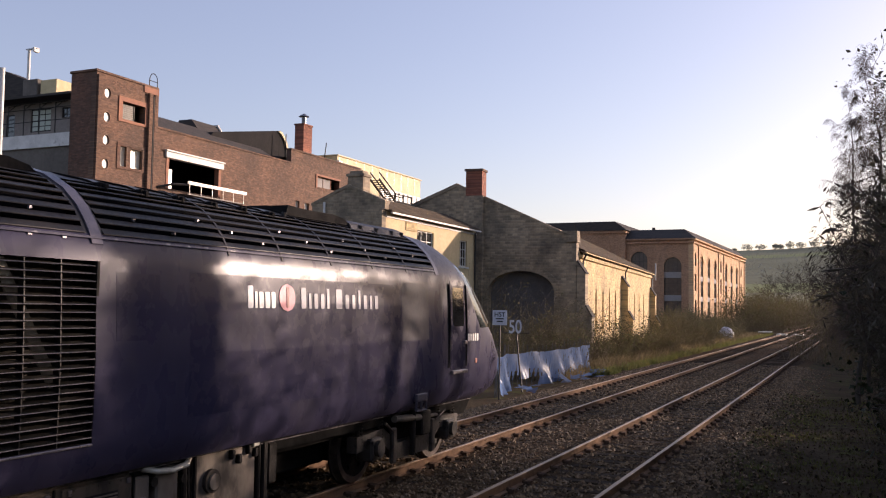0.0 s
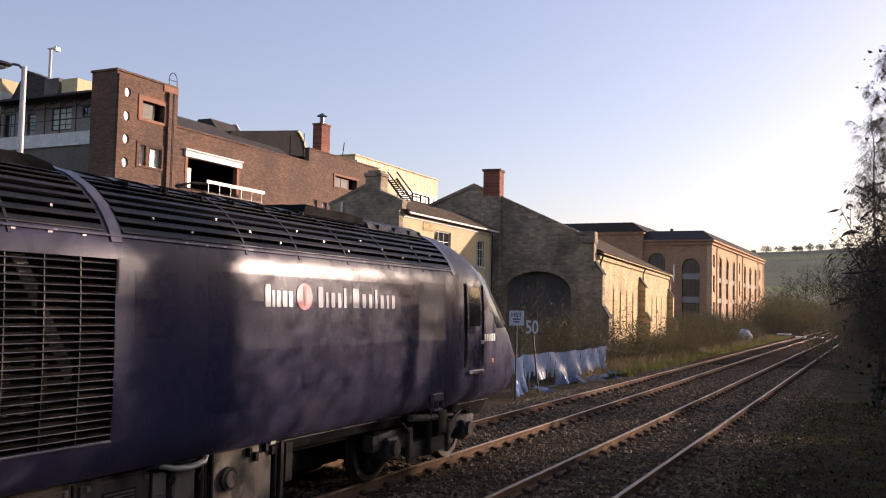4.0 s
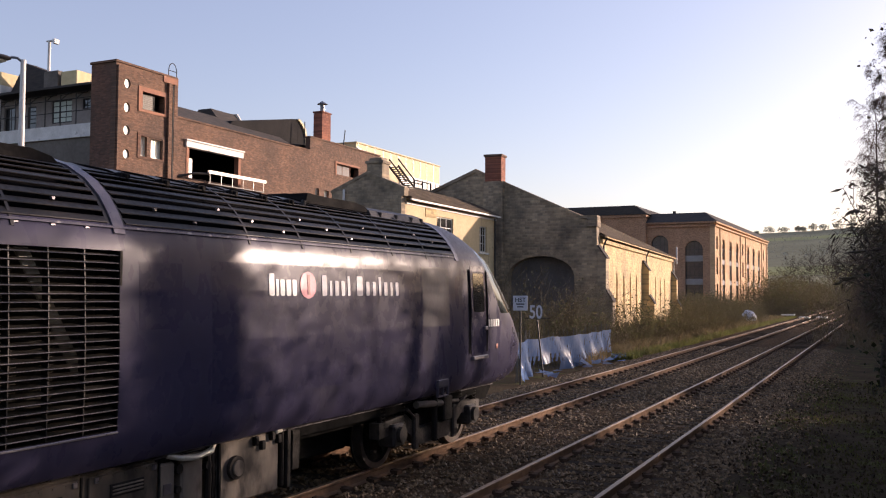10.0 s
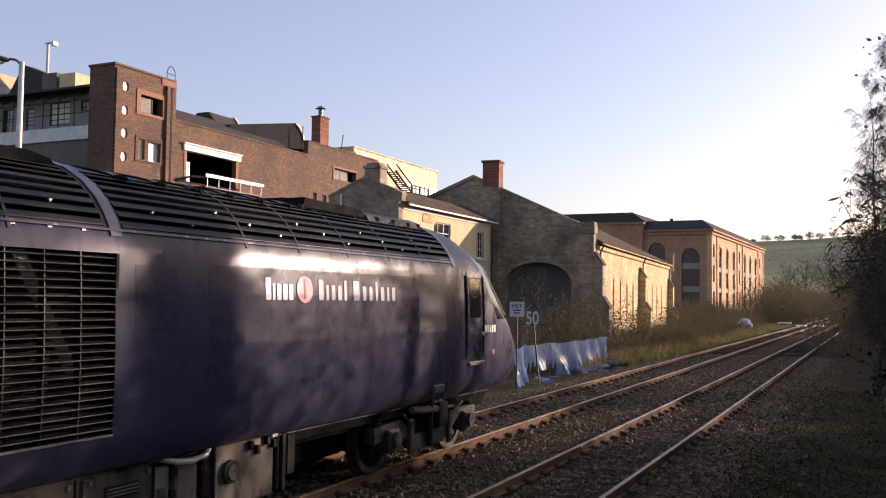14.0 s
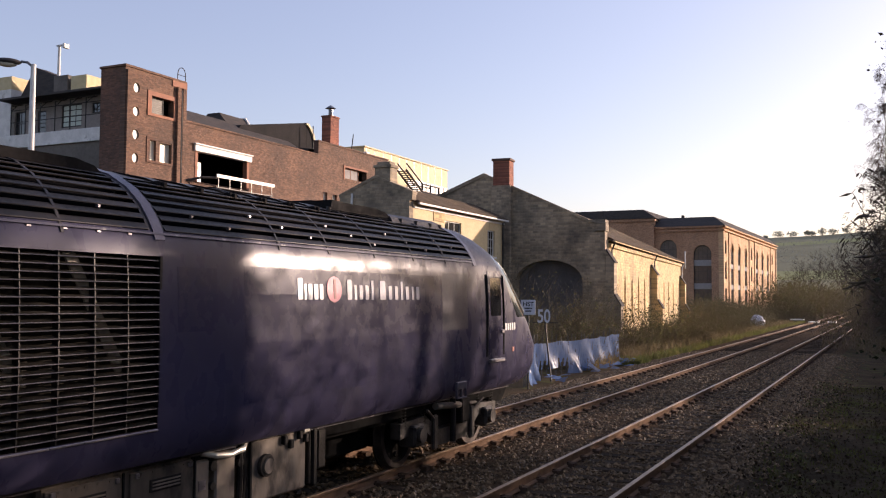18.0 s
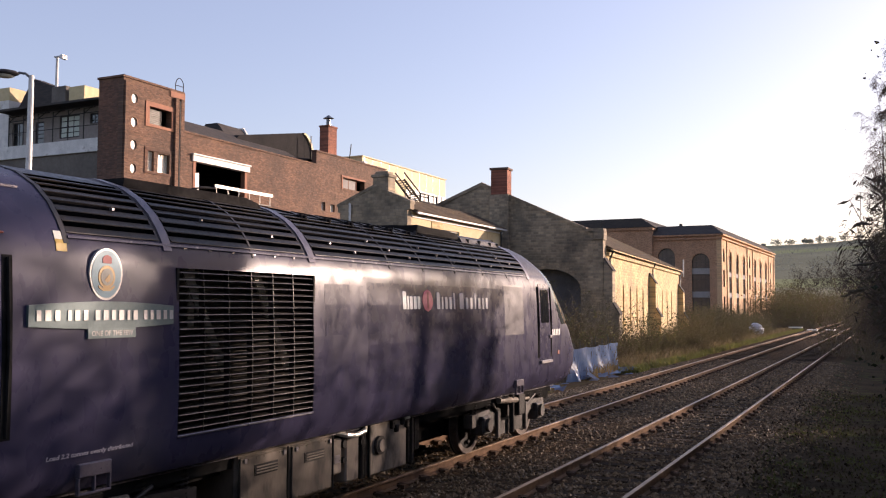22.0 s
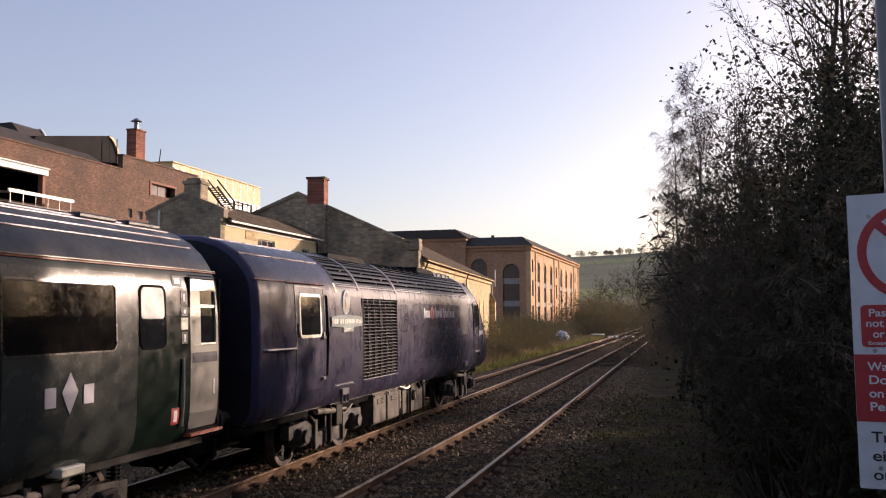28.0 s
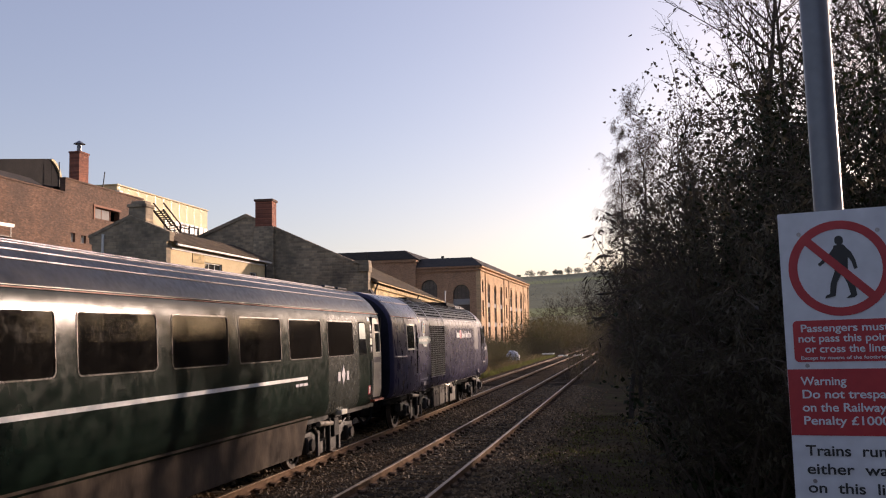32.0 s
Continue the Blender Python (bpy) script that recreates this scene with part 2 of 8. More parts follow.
SILVER = mat("silver_door_paint", (0.30, 0.285, 0.255), 0.32, 0.3, (0.25, 0.24, 0.21), 1.2, rvar=0.04)
GUNMETAL = mat("grey_coach_roof", (0.032, 0.029, 0.029), 0.38, 0.0, (0.024, 0.023, 0.025), 1.2, spec=0.3, spot=((0.05, 0.044, 0.04), 2, 0.6))
UNDER = mat("grimy_underframe", (0.016, 0.013, 0.011), 0.7, 0.0, (0.010, 0.009, 0.008), 5, bump=0.004, spec=0.2, spot=((0.06, 0.045, 0.032), 6, 0.68))
BOGIEDUST = mat("dusty_bogie_casting", (0.075, 0.064, 0.053), 0.48, 0.0, (0.035, 0.030, 0.026), 3.5, bump=0.004, spec=0.4, spot=((0.014, 0.012, 0.011), 5, 0.52))
BOXGREY = mat("dirty_grey_box", (0.25, 0.208, 0.165), 0.7, 0.0, (0.15, 0.127, 0.102), 2.2, spec=0.25, spot=((0.05, 0.042, 0.036), 4, 0.55), stretch=(1, 1, 0.5))
# Dirty brown, with shade over the case put into its darker tone.
DARKCASE = mat("dirty_shaded_case", (0.135, 0.108, 0.082), 0.65, 0.0, (0.075, 0.061, 0.048), 2.0, spec=0.25, spot=((0.03, 0.025, 0.021), 4, 0.52), stretch=(1, 1, 0.5))
COACHSKIRT = mat("dirty_coach_skirt", (0.090, 0.069, 0.052), 0.9, 0.0, (0.052, 0.041, 0.033), 2.5, spec=0.08, stretch=(1, 1, 0.4))
TYRE = mat("wheel_steel", (0.20, 0.17, 0.15), 0.4, 0.8, (0.13, 0.11, 0.1), 6)
# Rubber, and a black that stands in for shade under the frame.
RUBBER = mat("rubber_and_shade_black", (0.012, 0.012, 0.012), 0.95, 0, (0.02, 0.02, 0.02), 8, spec=0.02)
LETTER = mat("white_lettering", (0.85, 0.84, 0.82), 0.4)
PINK = mat("pink_roundel", (0.72, 0.13, 0.20), 0.4)
PLATE = mat("cast_nameplate", (0.155, 0.215, 0.215), 0.42, 0.1, (0.13, 0.185, 0.185), 8, spec=0.4)
NAMEBAR = mat("brushed_name_metal", (0.42, 0.41, 0.36), 0.6, 0.0, (0.34, 0.33, 0.29), 9, spec=0.2)
GUTTER = mat("chipped_gutter", (0.085, 0.075, 0.10), 0.35, 0.2, (0.06, 0.054, 0.08), 2, spot=((0.5, 0.46, 0.42), 7, 0.62))
RED = mat("red_sign_paint", (0.44, 0.013, 0.024), 0.45, 0, (0.38, 0.012, 0.022), 3)
SIGNWHITE = mat("white_sign_paint", (0.60, 0.61, 0.66), 0.45, 0, (0.55, 0.56, 0.61), 2, spot=((0.42, 0.42, 0.43), 8, 0.7))
SIGNBLACK = mat("black_sign_paint", (0.012, 0.012, 0.016), 0.5)
ORANGEWARN = mat("orange_warning_line", (0.42, 0.09, 0.045), 0.5, 0, (0.3, 0.07, 0.04), 3)
CREAMFRAME = mat("bright_window_frame", (0.80, 0.77, 0.66), 0.35, 0.3)
BARK = mat("dark_bark", (0.055, 0.042, 0.032), 0.95, 0, (0.035, 0.028, 0.022), 8, bump=0.01)
TWIG = mat("twig_bark", (0.085, 0.064, 0.048), 0.85, 0, (0.058, 0.044, 0.034), 10, spec=0.15)
BIRCHTWIG = mat("birch_twig", (0.115, 0.082, 0.066), 0.8, 0, (0.085, 0.060, 0.050), 8, spec=0.2)
SCRUBWOOD = mat("brown_scrub_stem", (0.185, 0.145, 0.092), 0.9, 0, (0.125, 0.098, 0.062), 10, spec=0.2)
IVY = mat("ivy_leaf", (0.017, 0.026, 0.007), 0.55, 0, (0.022, 0.025, 0.008), 2, spec=0.25)
SEEDHEAD = mat("dry_seed_head", (0.055, 0.038, 0.026), 0.95, 0, (0.035, 0.026, 0.02), 5)
BUDLEAF = mat("grey_green_leaf", (0.090, 0.077, 0.048), 0.65, 0, (0.066, 0.054, 0.036), 3, spec=0.2)
DRYGRASS = mat("dry_grass", (0.20, 0.155, 0.09), 0.9, 0, (0.14, 0.112, 0.06), 0.8)
GREENGRASS = mat("rough_green_grass", (0.15, 0.17, 0.045), 0.85, 0, (0.17, 0.15, 0.06), 0.8)
BRAMBLE = mat("bramble_leaf", (0.090, 0.098, 0.042), 0.85, 0, (0.125, 0.098, 0.050), 0.9, spec=0.2)
DRYLEAF = mat("fallen_leaf", (0.085, 0.055, 0.034), 0.85, 0, (0.04, 0.03, 0.02), 3, spec=0.15)
MOSS = mat("dark_moss", (0.14, 0.15, 0.048), 0.95, 0, (0.085, 0.07, 0.035), 0.9, spec=0.1)
BLUENET = mat("blue_plastic_film", (0.13, 0.23, 0.46), 0.30, 0, (0.20, 0.30, 0.52), 4, spec=0.5)
BLUENET.node_tree.nodes["Principled BSDF"].inputs["Alpha"].default_value = 0.45  # see-through film
STAKE = mat("weathered_stake", (0.17, 0.155, 0.14), 0.85, 0, (0.11, 0.10, 0.09), 6, spec=0.1)


def thin(m, part_=0.45):
    """Lets light through a leaf or a sheet."""
    n, l = m.node_tree.nodes, m.node_tree.links
    p, t, x = n["Principled BSDF"], n.new("ShaderNodeBsdfTranslucent"), n.new("ShaderNodeMixShader")
    l.new(p.inputs["Base Color"].links[0].from_socket, t.inputs["Color"])
    x.inputs[0].default_value = part_
    l.new(p.outputs[0], x.inputs[1])
    l.new(t.outputs[0], x.inputs[2])
    l.new(x.outputs[0], n["Material Output"].inputs["Surface"])


for leafy in (DRYGRASS, GREENGRASS, BRAMBLE, BLUENET, MOSS):
    thin(leafy)
thin(IVY, 0.25)
thin(BUDLEAF, 0.35)
RAILSTEEL = mat("grey_steel_rail", (0.5, 0.48, 0.44), 0.5, 0.3)


# ---- mesh helpers ----
def part(name, bm, material, parent=None, label="", smooth=False):
    me = bpy.data.meshes.new(name)
    bm.normal_update()
    bm.to_mesh(me)
    bm.free()
    for m in material if isinstance(material, (list, tuple)) else [material]:
        me.materials.append(m)
    if smooth:
        me.polygons.foreach_set("use_smooth", [True] * len(me.polygons))
        me.set_sharp_from_angle(angle=radians(35))
    ob = new(name, me)
    if parent:
        ob.parent = parent
    return tagged(ob, label)


def empty(name, label, category, at=(0, 0, 0), rz=0, group="", kind=""):
    ob = new(name)
    ob.matrix_world = pose(*at, 0, 0, rz)
    return tagged(ob, label, category, group, kind)


def box(bm, x0, x1, y0, y1, z0, z1, bevel=0.0, mi=0):
    r = bmesh.ops.create_cube(bm, size=1, matrix=Matrix.LocRotScale(((x0 + x1) / 2, (y0 + y1) / 2, (z0 + z1) / 2), None, (abs(x1 - x0), abs(y1 - y0), abs(z1 - z0))))
    fs = {f for v in r["verts"] for f in v.link_faces}
    for f in fs:
        f.material_index = mi
    if bevel:
        es = {e for v in r["verts"] for e in v.link_edges}
        bmesh.ops.bevel(bm, geom=list(es), offset=bevel, segments=1, affect="EDGES")
    return bm


def boxes(*dims, bevel=0.0):
    bm = bmesh.new()
    for d in dims:
        box(bm, *d, bevel=bevel)
    return bm


def each(name, material, parent, label, *dims, bevel=0.0):
    """Boxes that are parts of their own."""
    return [part(name, boxes(d, bevel=bevel), material, parent, label) for d in dims]


def tube(bm, pts, r, n=8, r2=None, cap=True):
    """A round bar along points, tapering from r to r2."""
    r2 = r if r2 is None else r2
    rings = []
    for i, p in enumerate(pts):
        p = Vector(p)
        a = Vector(pts[max(0, i - 1)])
        b = Vector(pts[min(len(pts) - 1, i + 1)])
        d = (b - a).normalized()
        u = d.orthogonal().normalized() if abs(d.z) > 0.9 else d.cross(Vector((0, 0, 1))).normalized()
        v = d.cross(u)
        rr = r + (r2 - r) * i / max(1, len(pts) - 1)
        rings.append([bm.verts.new(p + (u * math.cos(2 * math.pi * k / n) + v * math.sin(2 * math.pi * k / n)) * rr) for k in range(n)])
    for a, b in zip(rings, rings[1:]):
        for k in range(n):
            bm.faces.new((a[k], a[(k + 1) % n], b[(k + 1) % n], b[k]))
    if cap:
        bm.faces.new(rings[0][::-1])
        bm.faces.new(rings[-1])
    return bm


def prism(bm, outline, axis, a, b, mi=0):
    """A flat outline of (u, v) pushed from a to b along an axis. x: (y, z); y: (x, z); z: (x, y)."""
    def at(u, v, w):
        return {"x": (w, u, v), "y": (u, w, v), "z": (u, v, w)}[axis]
    lo = [bm.verts.new(at(u, v, a)) for u, v in outline]
    hi = [bm.verts.new(at(u, v, b)) for u, v in outline]
    n = len(outline)
    fs = [bm.faces.new(lo[::-1]), bm.faces.new(hi)] + [bm.faces.new((lo[i], lo[(i + 1) % n], hi[(i + 1) % n], hi[i])) for i in range(n)]
    for f in fs:
        f.material_index = mi
    bmesh.ops.recalc_face_normals(bm, faces=fs)
    return bm


def arch(u0, u1, v0, spring, rise, n=10):
    """Outline of an opening with a round or segmental head."""
    c, hw = (u0 + u1) / 2, (u1 - u0) / 2
    return [(u0, v0), (u1, v0)] + [(c + hw * math.cos(math.pi * i / n), spring + rise * math.sin(math.pi * i / n)) for i in range(n + 1)]


def wall_with_holes(outline, holes, axis, a, b):
    """A wall of an outline in one plane with openings right through it, pushed from a to b."""
    bm = bmesh.new()
    def at(u, v, w):
        return {"x": (w, u, v), "y": (u, w, v)}[axis]
    loops = []
    for ol in [outline] + holes:
        vs = [bm.verts.new(at(u, v, a)) for u, v in ol]
        loops.append([bm.edges.new((vs[i], vs[(i + 1) % len(vs)])) for i in range(len(vs))])
    es = [e for l in loops for e in l]
    bmesh.ops.triangle_fill(bm, use_beauty=True, use_dissolve=False, edges=es)
    ex = bmesh.ops.extrude_face_region(bm, geom=list(bm.faces))
    d = Vector(at(0, 0, b)) - Vector(at(0, 0, a))
    bmesh.ops.translate(bm, verts=[g for g in ex["geom"] if isinstance(g, bmesh.types.BMVert)], vec=d)
    bmesh.ops.recalc_face_normals(bm, faces=list(bm.faces))
    return bm


# ---- ground and distance ----
def ground_height(x, y):
    """Level by the line, a low bank behind the trees on the near side, the hill far ahead."""
    far = max(0.0, (math.hypot(x, y) - 420) / 1100)
    ridge = min(1.0, far) ** 1.3
    prof = 101 + 9 * math.sin(x * 0.004 + 1.0) + 5 * math.sin(x * 0.011)
    return -0.42 + ridge * prof * (0.35 + 0.65 * max(0.0, y / (math.hypot(x, y) + 1)))


def build_ground():
    bm = bmesh.new()
    rad = [0.5, 6, 12, 20, 30, 45, 65, 95, 140, 200, 300, 420, 560, 690, 805, 920, 1080, 1200, 1290, 1370, 1450, 1520, 1700, 2400, 4200]
    n = 96
    rows = []
    for r in rad:
        rows.append([bm.verts.new((r * math.sin(2 * math.pi * k / n), r * math.cos(2 * math.pi * k / n), ground_height(r * math.sin(2 * math.pi * k / n), r * math.cos(2 * math.pi * k / n)))) for k in range(n)])
    for i in range(len(rad) - 1):
        for k in range(n):
            f = bm.faces.new((rows[i][k], rows[i][(k + 1) % n], rows[i + 1][(k + 1) % n], rows[i + 1][k]))
            rr = rad[i]
            f.material_index = 0 if rr < 300 else (1 if rr == 690 or (rr == 1290 and k in (4, 5, 88, 94, 95)) else 2)
    bm.faces.new(rows[0][::-1])
    bmesh.ops.recalc_face_normals(bm, faces=list(bm.faces))
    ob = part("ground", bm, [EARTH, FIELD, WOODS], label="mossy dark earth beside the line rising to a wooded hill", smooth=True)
    tagged(ob, category="ground", kind="structure")


build_ground()

TRACKS = (("down", -7.44), ("up", -4.01))
Y0, Y1 = -30.0, 420.0


def build_ballast():
    bm = bmesh.new()
    rnd = random.Random(4)
    xs = [-10.6, -9.6, -9.1, -8.75, -8.2, -7.44, -6.7, -6.1, -5.75, -5.3, -4.7, -4.01, -3.3, -2.75, -2.3, -1.7, -0.9]
    hs = [-0.42, -0.30, -0.20, -0.16, -0.17, -0.185, -0.17, -0.16, -0.18, -0.16, -0.17, -0.185, -0.17, -0.16, -0.21, -0.34, -0.44]
    ys = [Y0 + i * 0.35 for i in range(int(75 / 0.35))]
    while ys[-1] < Y1:
        ys.append(ys[-1] + 3)
    prev = None
    for y in ys:
        row = [bm.verts.new((x + rnd.uniform(-0.05, 0.05), y, h + rnd.uniform(-0.018, 0.018))) for x, h in zip(xs, hs)]
        if prev:
            for k in range(len(xs) - 1):
                bm.faces.new((prev[k], prev[k + 1], row[k + 1], row[k])).material_index = 1 if k >= 14 else 0
        prev = row
    ob = part("ballast_bed", bm, [BALLAST, EARTH], label="brown stone ballast bed under both tracks", smooth=True)
    tagged(ob, category="ballast", kind="structure")


build_ballast()


def rail_mesh():
    """Bullhead rail along y, top at z = 0."""
    bm = bmesh.new()
    o = [(-0.035, -0.006), (-0.030, 0), (0.030, 0), (0.035, -0.006), (0.035, -0.034), (0.011, -0.048), (0.011, -0.125), (0.062, -0.142), (0.062, -0.155), (-0.062, -0.155), (-0.062, -0.142), (-0.011, -0.125), (-0.011, -0.048), (-0.035, -0.034)]
    n = len(o)
    a = [bm.verts.new((x, Y0, z)) for x, z in o]
    b = [bm.verts.new((x, Y1, z)) for x, z in o]
    for i in range(n):
        f = bm.faces.new((a[i], a[(i + 1) % n], b[(i + 1) % n], b[i]))
        f.material_index = 0 if i in (0, 1, 2) else 1
    bmesh.ops.recalc_face_normals(bm, faces=list(bm.faces))
    me = bpy.data.meshes.new("rail")
    bm.to_mesh(me)
    bm.free()
    me.materials.append(RAILTOP)
    me.materials.append(RAILRUST)
    return me


def build_tracks():
    rm = rail_mesh()
    rnd = random.Random(11)
    bm = bmesh.new()
    box(bm, -1.28, 1.28, -0.125, 0.125, -0.30, -0.165, bevel=0.012)
    sm = bpy.data.meshes.new("sleeper")
    bm.to_mesh(sm)
    bm.free()
    sm.materials.append(SLEEPER)
    for nm, cx in TRACKS:
        t = empty("railway_track", "rusty-sided running rails on weathered sleepers in ballast", "track", (cx, 0, 0), group="running lines", kind="structure")
        for dx in (-0.7525, 0.7525):
            r = new("rail", rm)
            r.parent, r.location = t, (dx, 0, 0)
        ys, y = [], -6.0
        while y < 190:
            ys.append(y)
            y += 0.70
        for y in ys:
            s = new("sleeper", sm)
            s.parent = t
            s.matrix_basis = pose(rnd.uniform(-0.03, 0.03), y + rnd.uniform(-0.02, 0.02), rnd.uniform(-0.004, 0.012), 0, 0, rnd.uniform(-0.8, 0.8))
        cb = bmesh.new()
        for y in ys[:140]:
            for dx in (-0.7525, 0.7525):
                for sd in (-1, 1):
                    x0 = dx + sd * 0.10
                    box(cb, x0 - 0.062, x0 + 0.062, y - 0.075, y + 0.075, -0.168, -0.105)
                    box(cb, dx + sd * 0.05 - 0.02, dx + sd * 0.05 + 0.02, y - 0.045, y + 0.045, -0.12, -0.09)
        tagged(part("rail_chairs", cb, CHAIRIRON, t, "dark rusty rail chairs and keys"), kind="stuff")


build_tracks()


def build_stones():
    """Loose ballast lying between and beside the sleepers."""
    rs = np.random.RandomState(5)
    base = np.array([(1, 0, 0), (-1, 0, 0), (0, 1, 0), (0, -1, 0), (0, 0, 1), (0, 0, -1)], float)
    tri = np.array([(0, 2, 4), (2, 1, 4), (1, 3, 4), (3, 0, 4), (2, 0, 5), (1, 2, 5), (3, 1, 5), (0, 3, 5)])
    n = 62000
    y = 3.5 + 46 * rs.rand(n) ** 1.6
    x = -10.2 + 9.6 * rs.rand(n) ** 1.0
    edge = x > -2.2
    x = np.where(edge, -2.2 - 0.7 * rs.rand(n) ** 2 + 1.1 * rs.rand(n) ** 3, x)
    fewer = ~edge | (rs.rand(n) < 0.5)
    x, y = x[fewer], y[fewer]
    n = len(x)
    s = 0.020 + 0.036 * rs.rand(n) ** 2
    v = base[None] * (s[:, None, None] * (0.6 + 0.8 * rs.rand(n, 6, 1)))
    a = rs.rand(n) * 6.28
    ca, sa = np.cos(a)[:, None], np.sin(a)[:, None]
    vx, vy, vz = v[..., 0] * ca - v[..., 1] * sa, v[..., 0] * sa + v[..., 1] * ca, v[..., 2] * 0.75 + v[..., 0] * 0.3
    h = np.interp(x, [-10.6, -9.6, -9.1, -8.75, -8.2, -6.7, -6.1, -5.75, -5.3, -4.7, -3.3, -2.75, -2.3, -1.7, -0.9], [-0.42, -0.30, -0.20, -0.16, -0.17, -0.17, -0.16, -0.18, -0.16, -0.17, -0.17, -0.16, -0.21, -0.34, -0.42])
    for cx in (-7.44, -4.01):
        on = (np.abs(x - cx) < 1.27) & (np.abs((y + 6.0 + 0.35) % 0.70 - 0.35) < 0.115) & (rs.rand(len(x)) < 0.8)
        x, y, h, vx, vy, vz = x[~on], y[~on], h[~on], vx[~on], vy[~on], vz[~on]
        for dx in (-0.7525, 0.7525):
            keep = np.abs(x - cx - dx) > 0.07
            x, y, h, vx, vy, vz = x[keep], y[keep], h[keep], vx[keep], vy[keep], vz[keep]
    n = len(x)
    co = np.stack([vx + x[:, None], vy + y[:, None], vz + h[:, None] + 0.008], -1).reshape(-1, 3)
    fs = (tri[None] + 6 * np.arange(n)[:, None, None]).reshape(-1, 3)
    me = bpy.data.meshes.new("loose_ballast")
    me.from_pydata(co.tolist(), [], fs.tolist())
    me.materials.append(STONES)
    tagged(new("loose_ballast", me), "loose brown and grey ballast stones between the rails", "ballast", kind="stuff")


build_stones()

# ---- train ----
YELLOWTAG = mat("yellow_label", (0.62, 0.38, 0.05), 0.5)
CRESTRED = mat("crest_red", (0.35, 0.05, 0.05), 0.5)
CRESTBLUE = mat("crest_blue_enamel", (0.20, 0.33, 0.38), 0.35, 0, (0.17, 0.29, 0.34), 6)
CRESTGOLD = mat("crest_gold", (0.42, 0.29, 0.13), 0.5, 0.2, (0.34, 0.23, 0.11), 9)
CASTRIM = mat("polished_cast_rim", (0.62, 0.60, 0.56), 0.4, 0.3, (0.52, 0.50, 0.47), 8)
FADEDWHITE = mat("faded_white_marking", (0.50, 0.48, 0.52), 0.45, 0, (0.42, 0.40, 0.45), 5)

SIDE = [(1.12, 0.93), (1.25, 0.98), (1.33, 1.10), (1.362, 1.31), (1.37, 1.62), (1.37, 2.03), (1.365, 2.18), (1.352, 2.55), (1.33, 2.89), (1.305, 3.04), (1.27, 3.13), (1.21, 3.24), (1.10, 3.39), (0.93, 3.545), (0.70, 3.675), (0.38, 3.77), (0.0, 3.80)]


def text_mesh(s, size, material, parent, m, name="lettering", align="CENTER", label="", spacing=1.0, width=None, slant=0.0):
    cu = bpy.data.curves.new("t", "FONT")
    cu.body, cu.size, cu.align_x, cu.extrude, cu.space_character, cu.offset = s, size, align, 0.0006, spacing, size * 0.016
    cu.shear = slant
    ob = new("t", cu)
    bpy.context.view_layer.update()
    me = bpy.data.meshes.new_from_object(ob.evaluated_get(bpy.context.evaluated_depsgraph_get()))
    bpy.data.objects.remove(ob)
    bpy.data.curves.remove(cu)
    me.name = name
    me.materials.clear()
    me.materials.append(material)
    o = new(name, me)
    o.parent = parent
    if width:
        xs = [v.co.x for v in me.vertices]
        m = m @ Matrix.Diagonal((width / (max(xs) - min(xs)), 1, 1, 1))
    o.matrix_basis = m
    return tagged(o, label)


def width_at(z):
    return float(np.interp(z, [p[1] for p in SIDE], [p[0] for p in SIDE]))


def shell(ys, skip, mats, cut=None, end=0):
    """Body of a rail vehicle lofted along y; skip(y, z) leaves an opening on both sides; mats(y, z) picks the paint."""
    bm = bmesh.new()
    prof = [(x, z) for x, z in SIDE] + [(-x, z) for x, z in SIDE[::-1][1:]]
    def drawn_in(y):
        d = min(y - ys[0], ys[-1] - y if cut is None else 9)
        return 0.07 * max(0.0, 1 - d / 0.13) ** 2
    rows = [[bm.verts.new((x * (1 - drawn_in(y)), y, z - max(0, z - 2.6) * drawn_in(y))) for x, z in prof] for y in ys]
    for i in range(len(ys) - 1):
        for k in range(len(prof) - 1):
            ym, zm = (ys[i] + ys[i + 1]) / 2, (prof[k][1] + prof[k + 1][1]) / 2
            if skip(ym, zm):
                continue
            f = bm.faces.new((rows[i][k], rows[i + 1][k], rows[i + 1][k + 1], rows[i][k + 1]))
            f.material_index = mats(ym, zm)
    for i in (0, -1):
        if cut is None or i in cut:
            bm.faces.new(rows[i]).material_index = end
    for i in range(len(ys) - 1):
        bm.faces.new((rows[i][0], rows[i][-1], rows[i + 1][-1], rows[i + 1][0]))
    bmesh.ops.recalc_face_normals(bm, faces=list(bm.faces))
    return bm


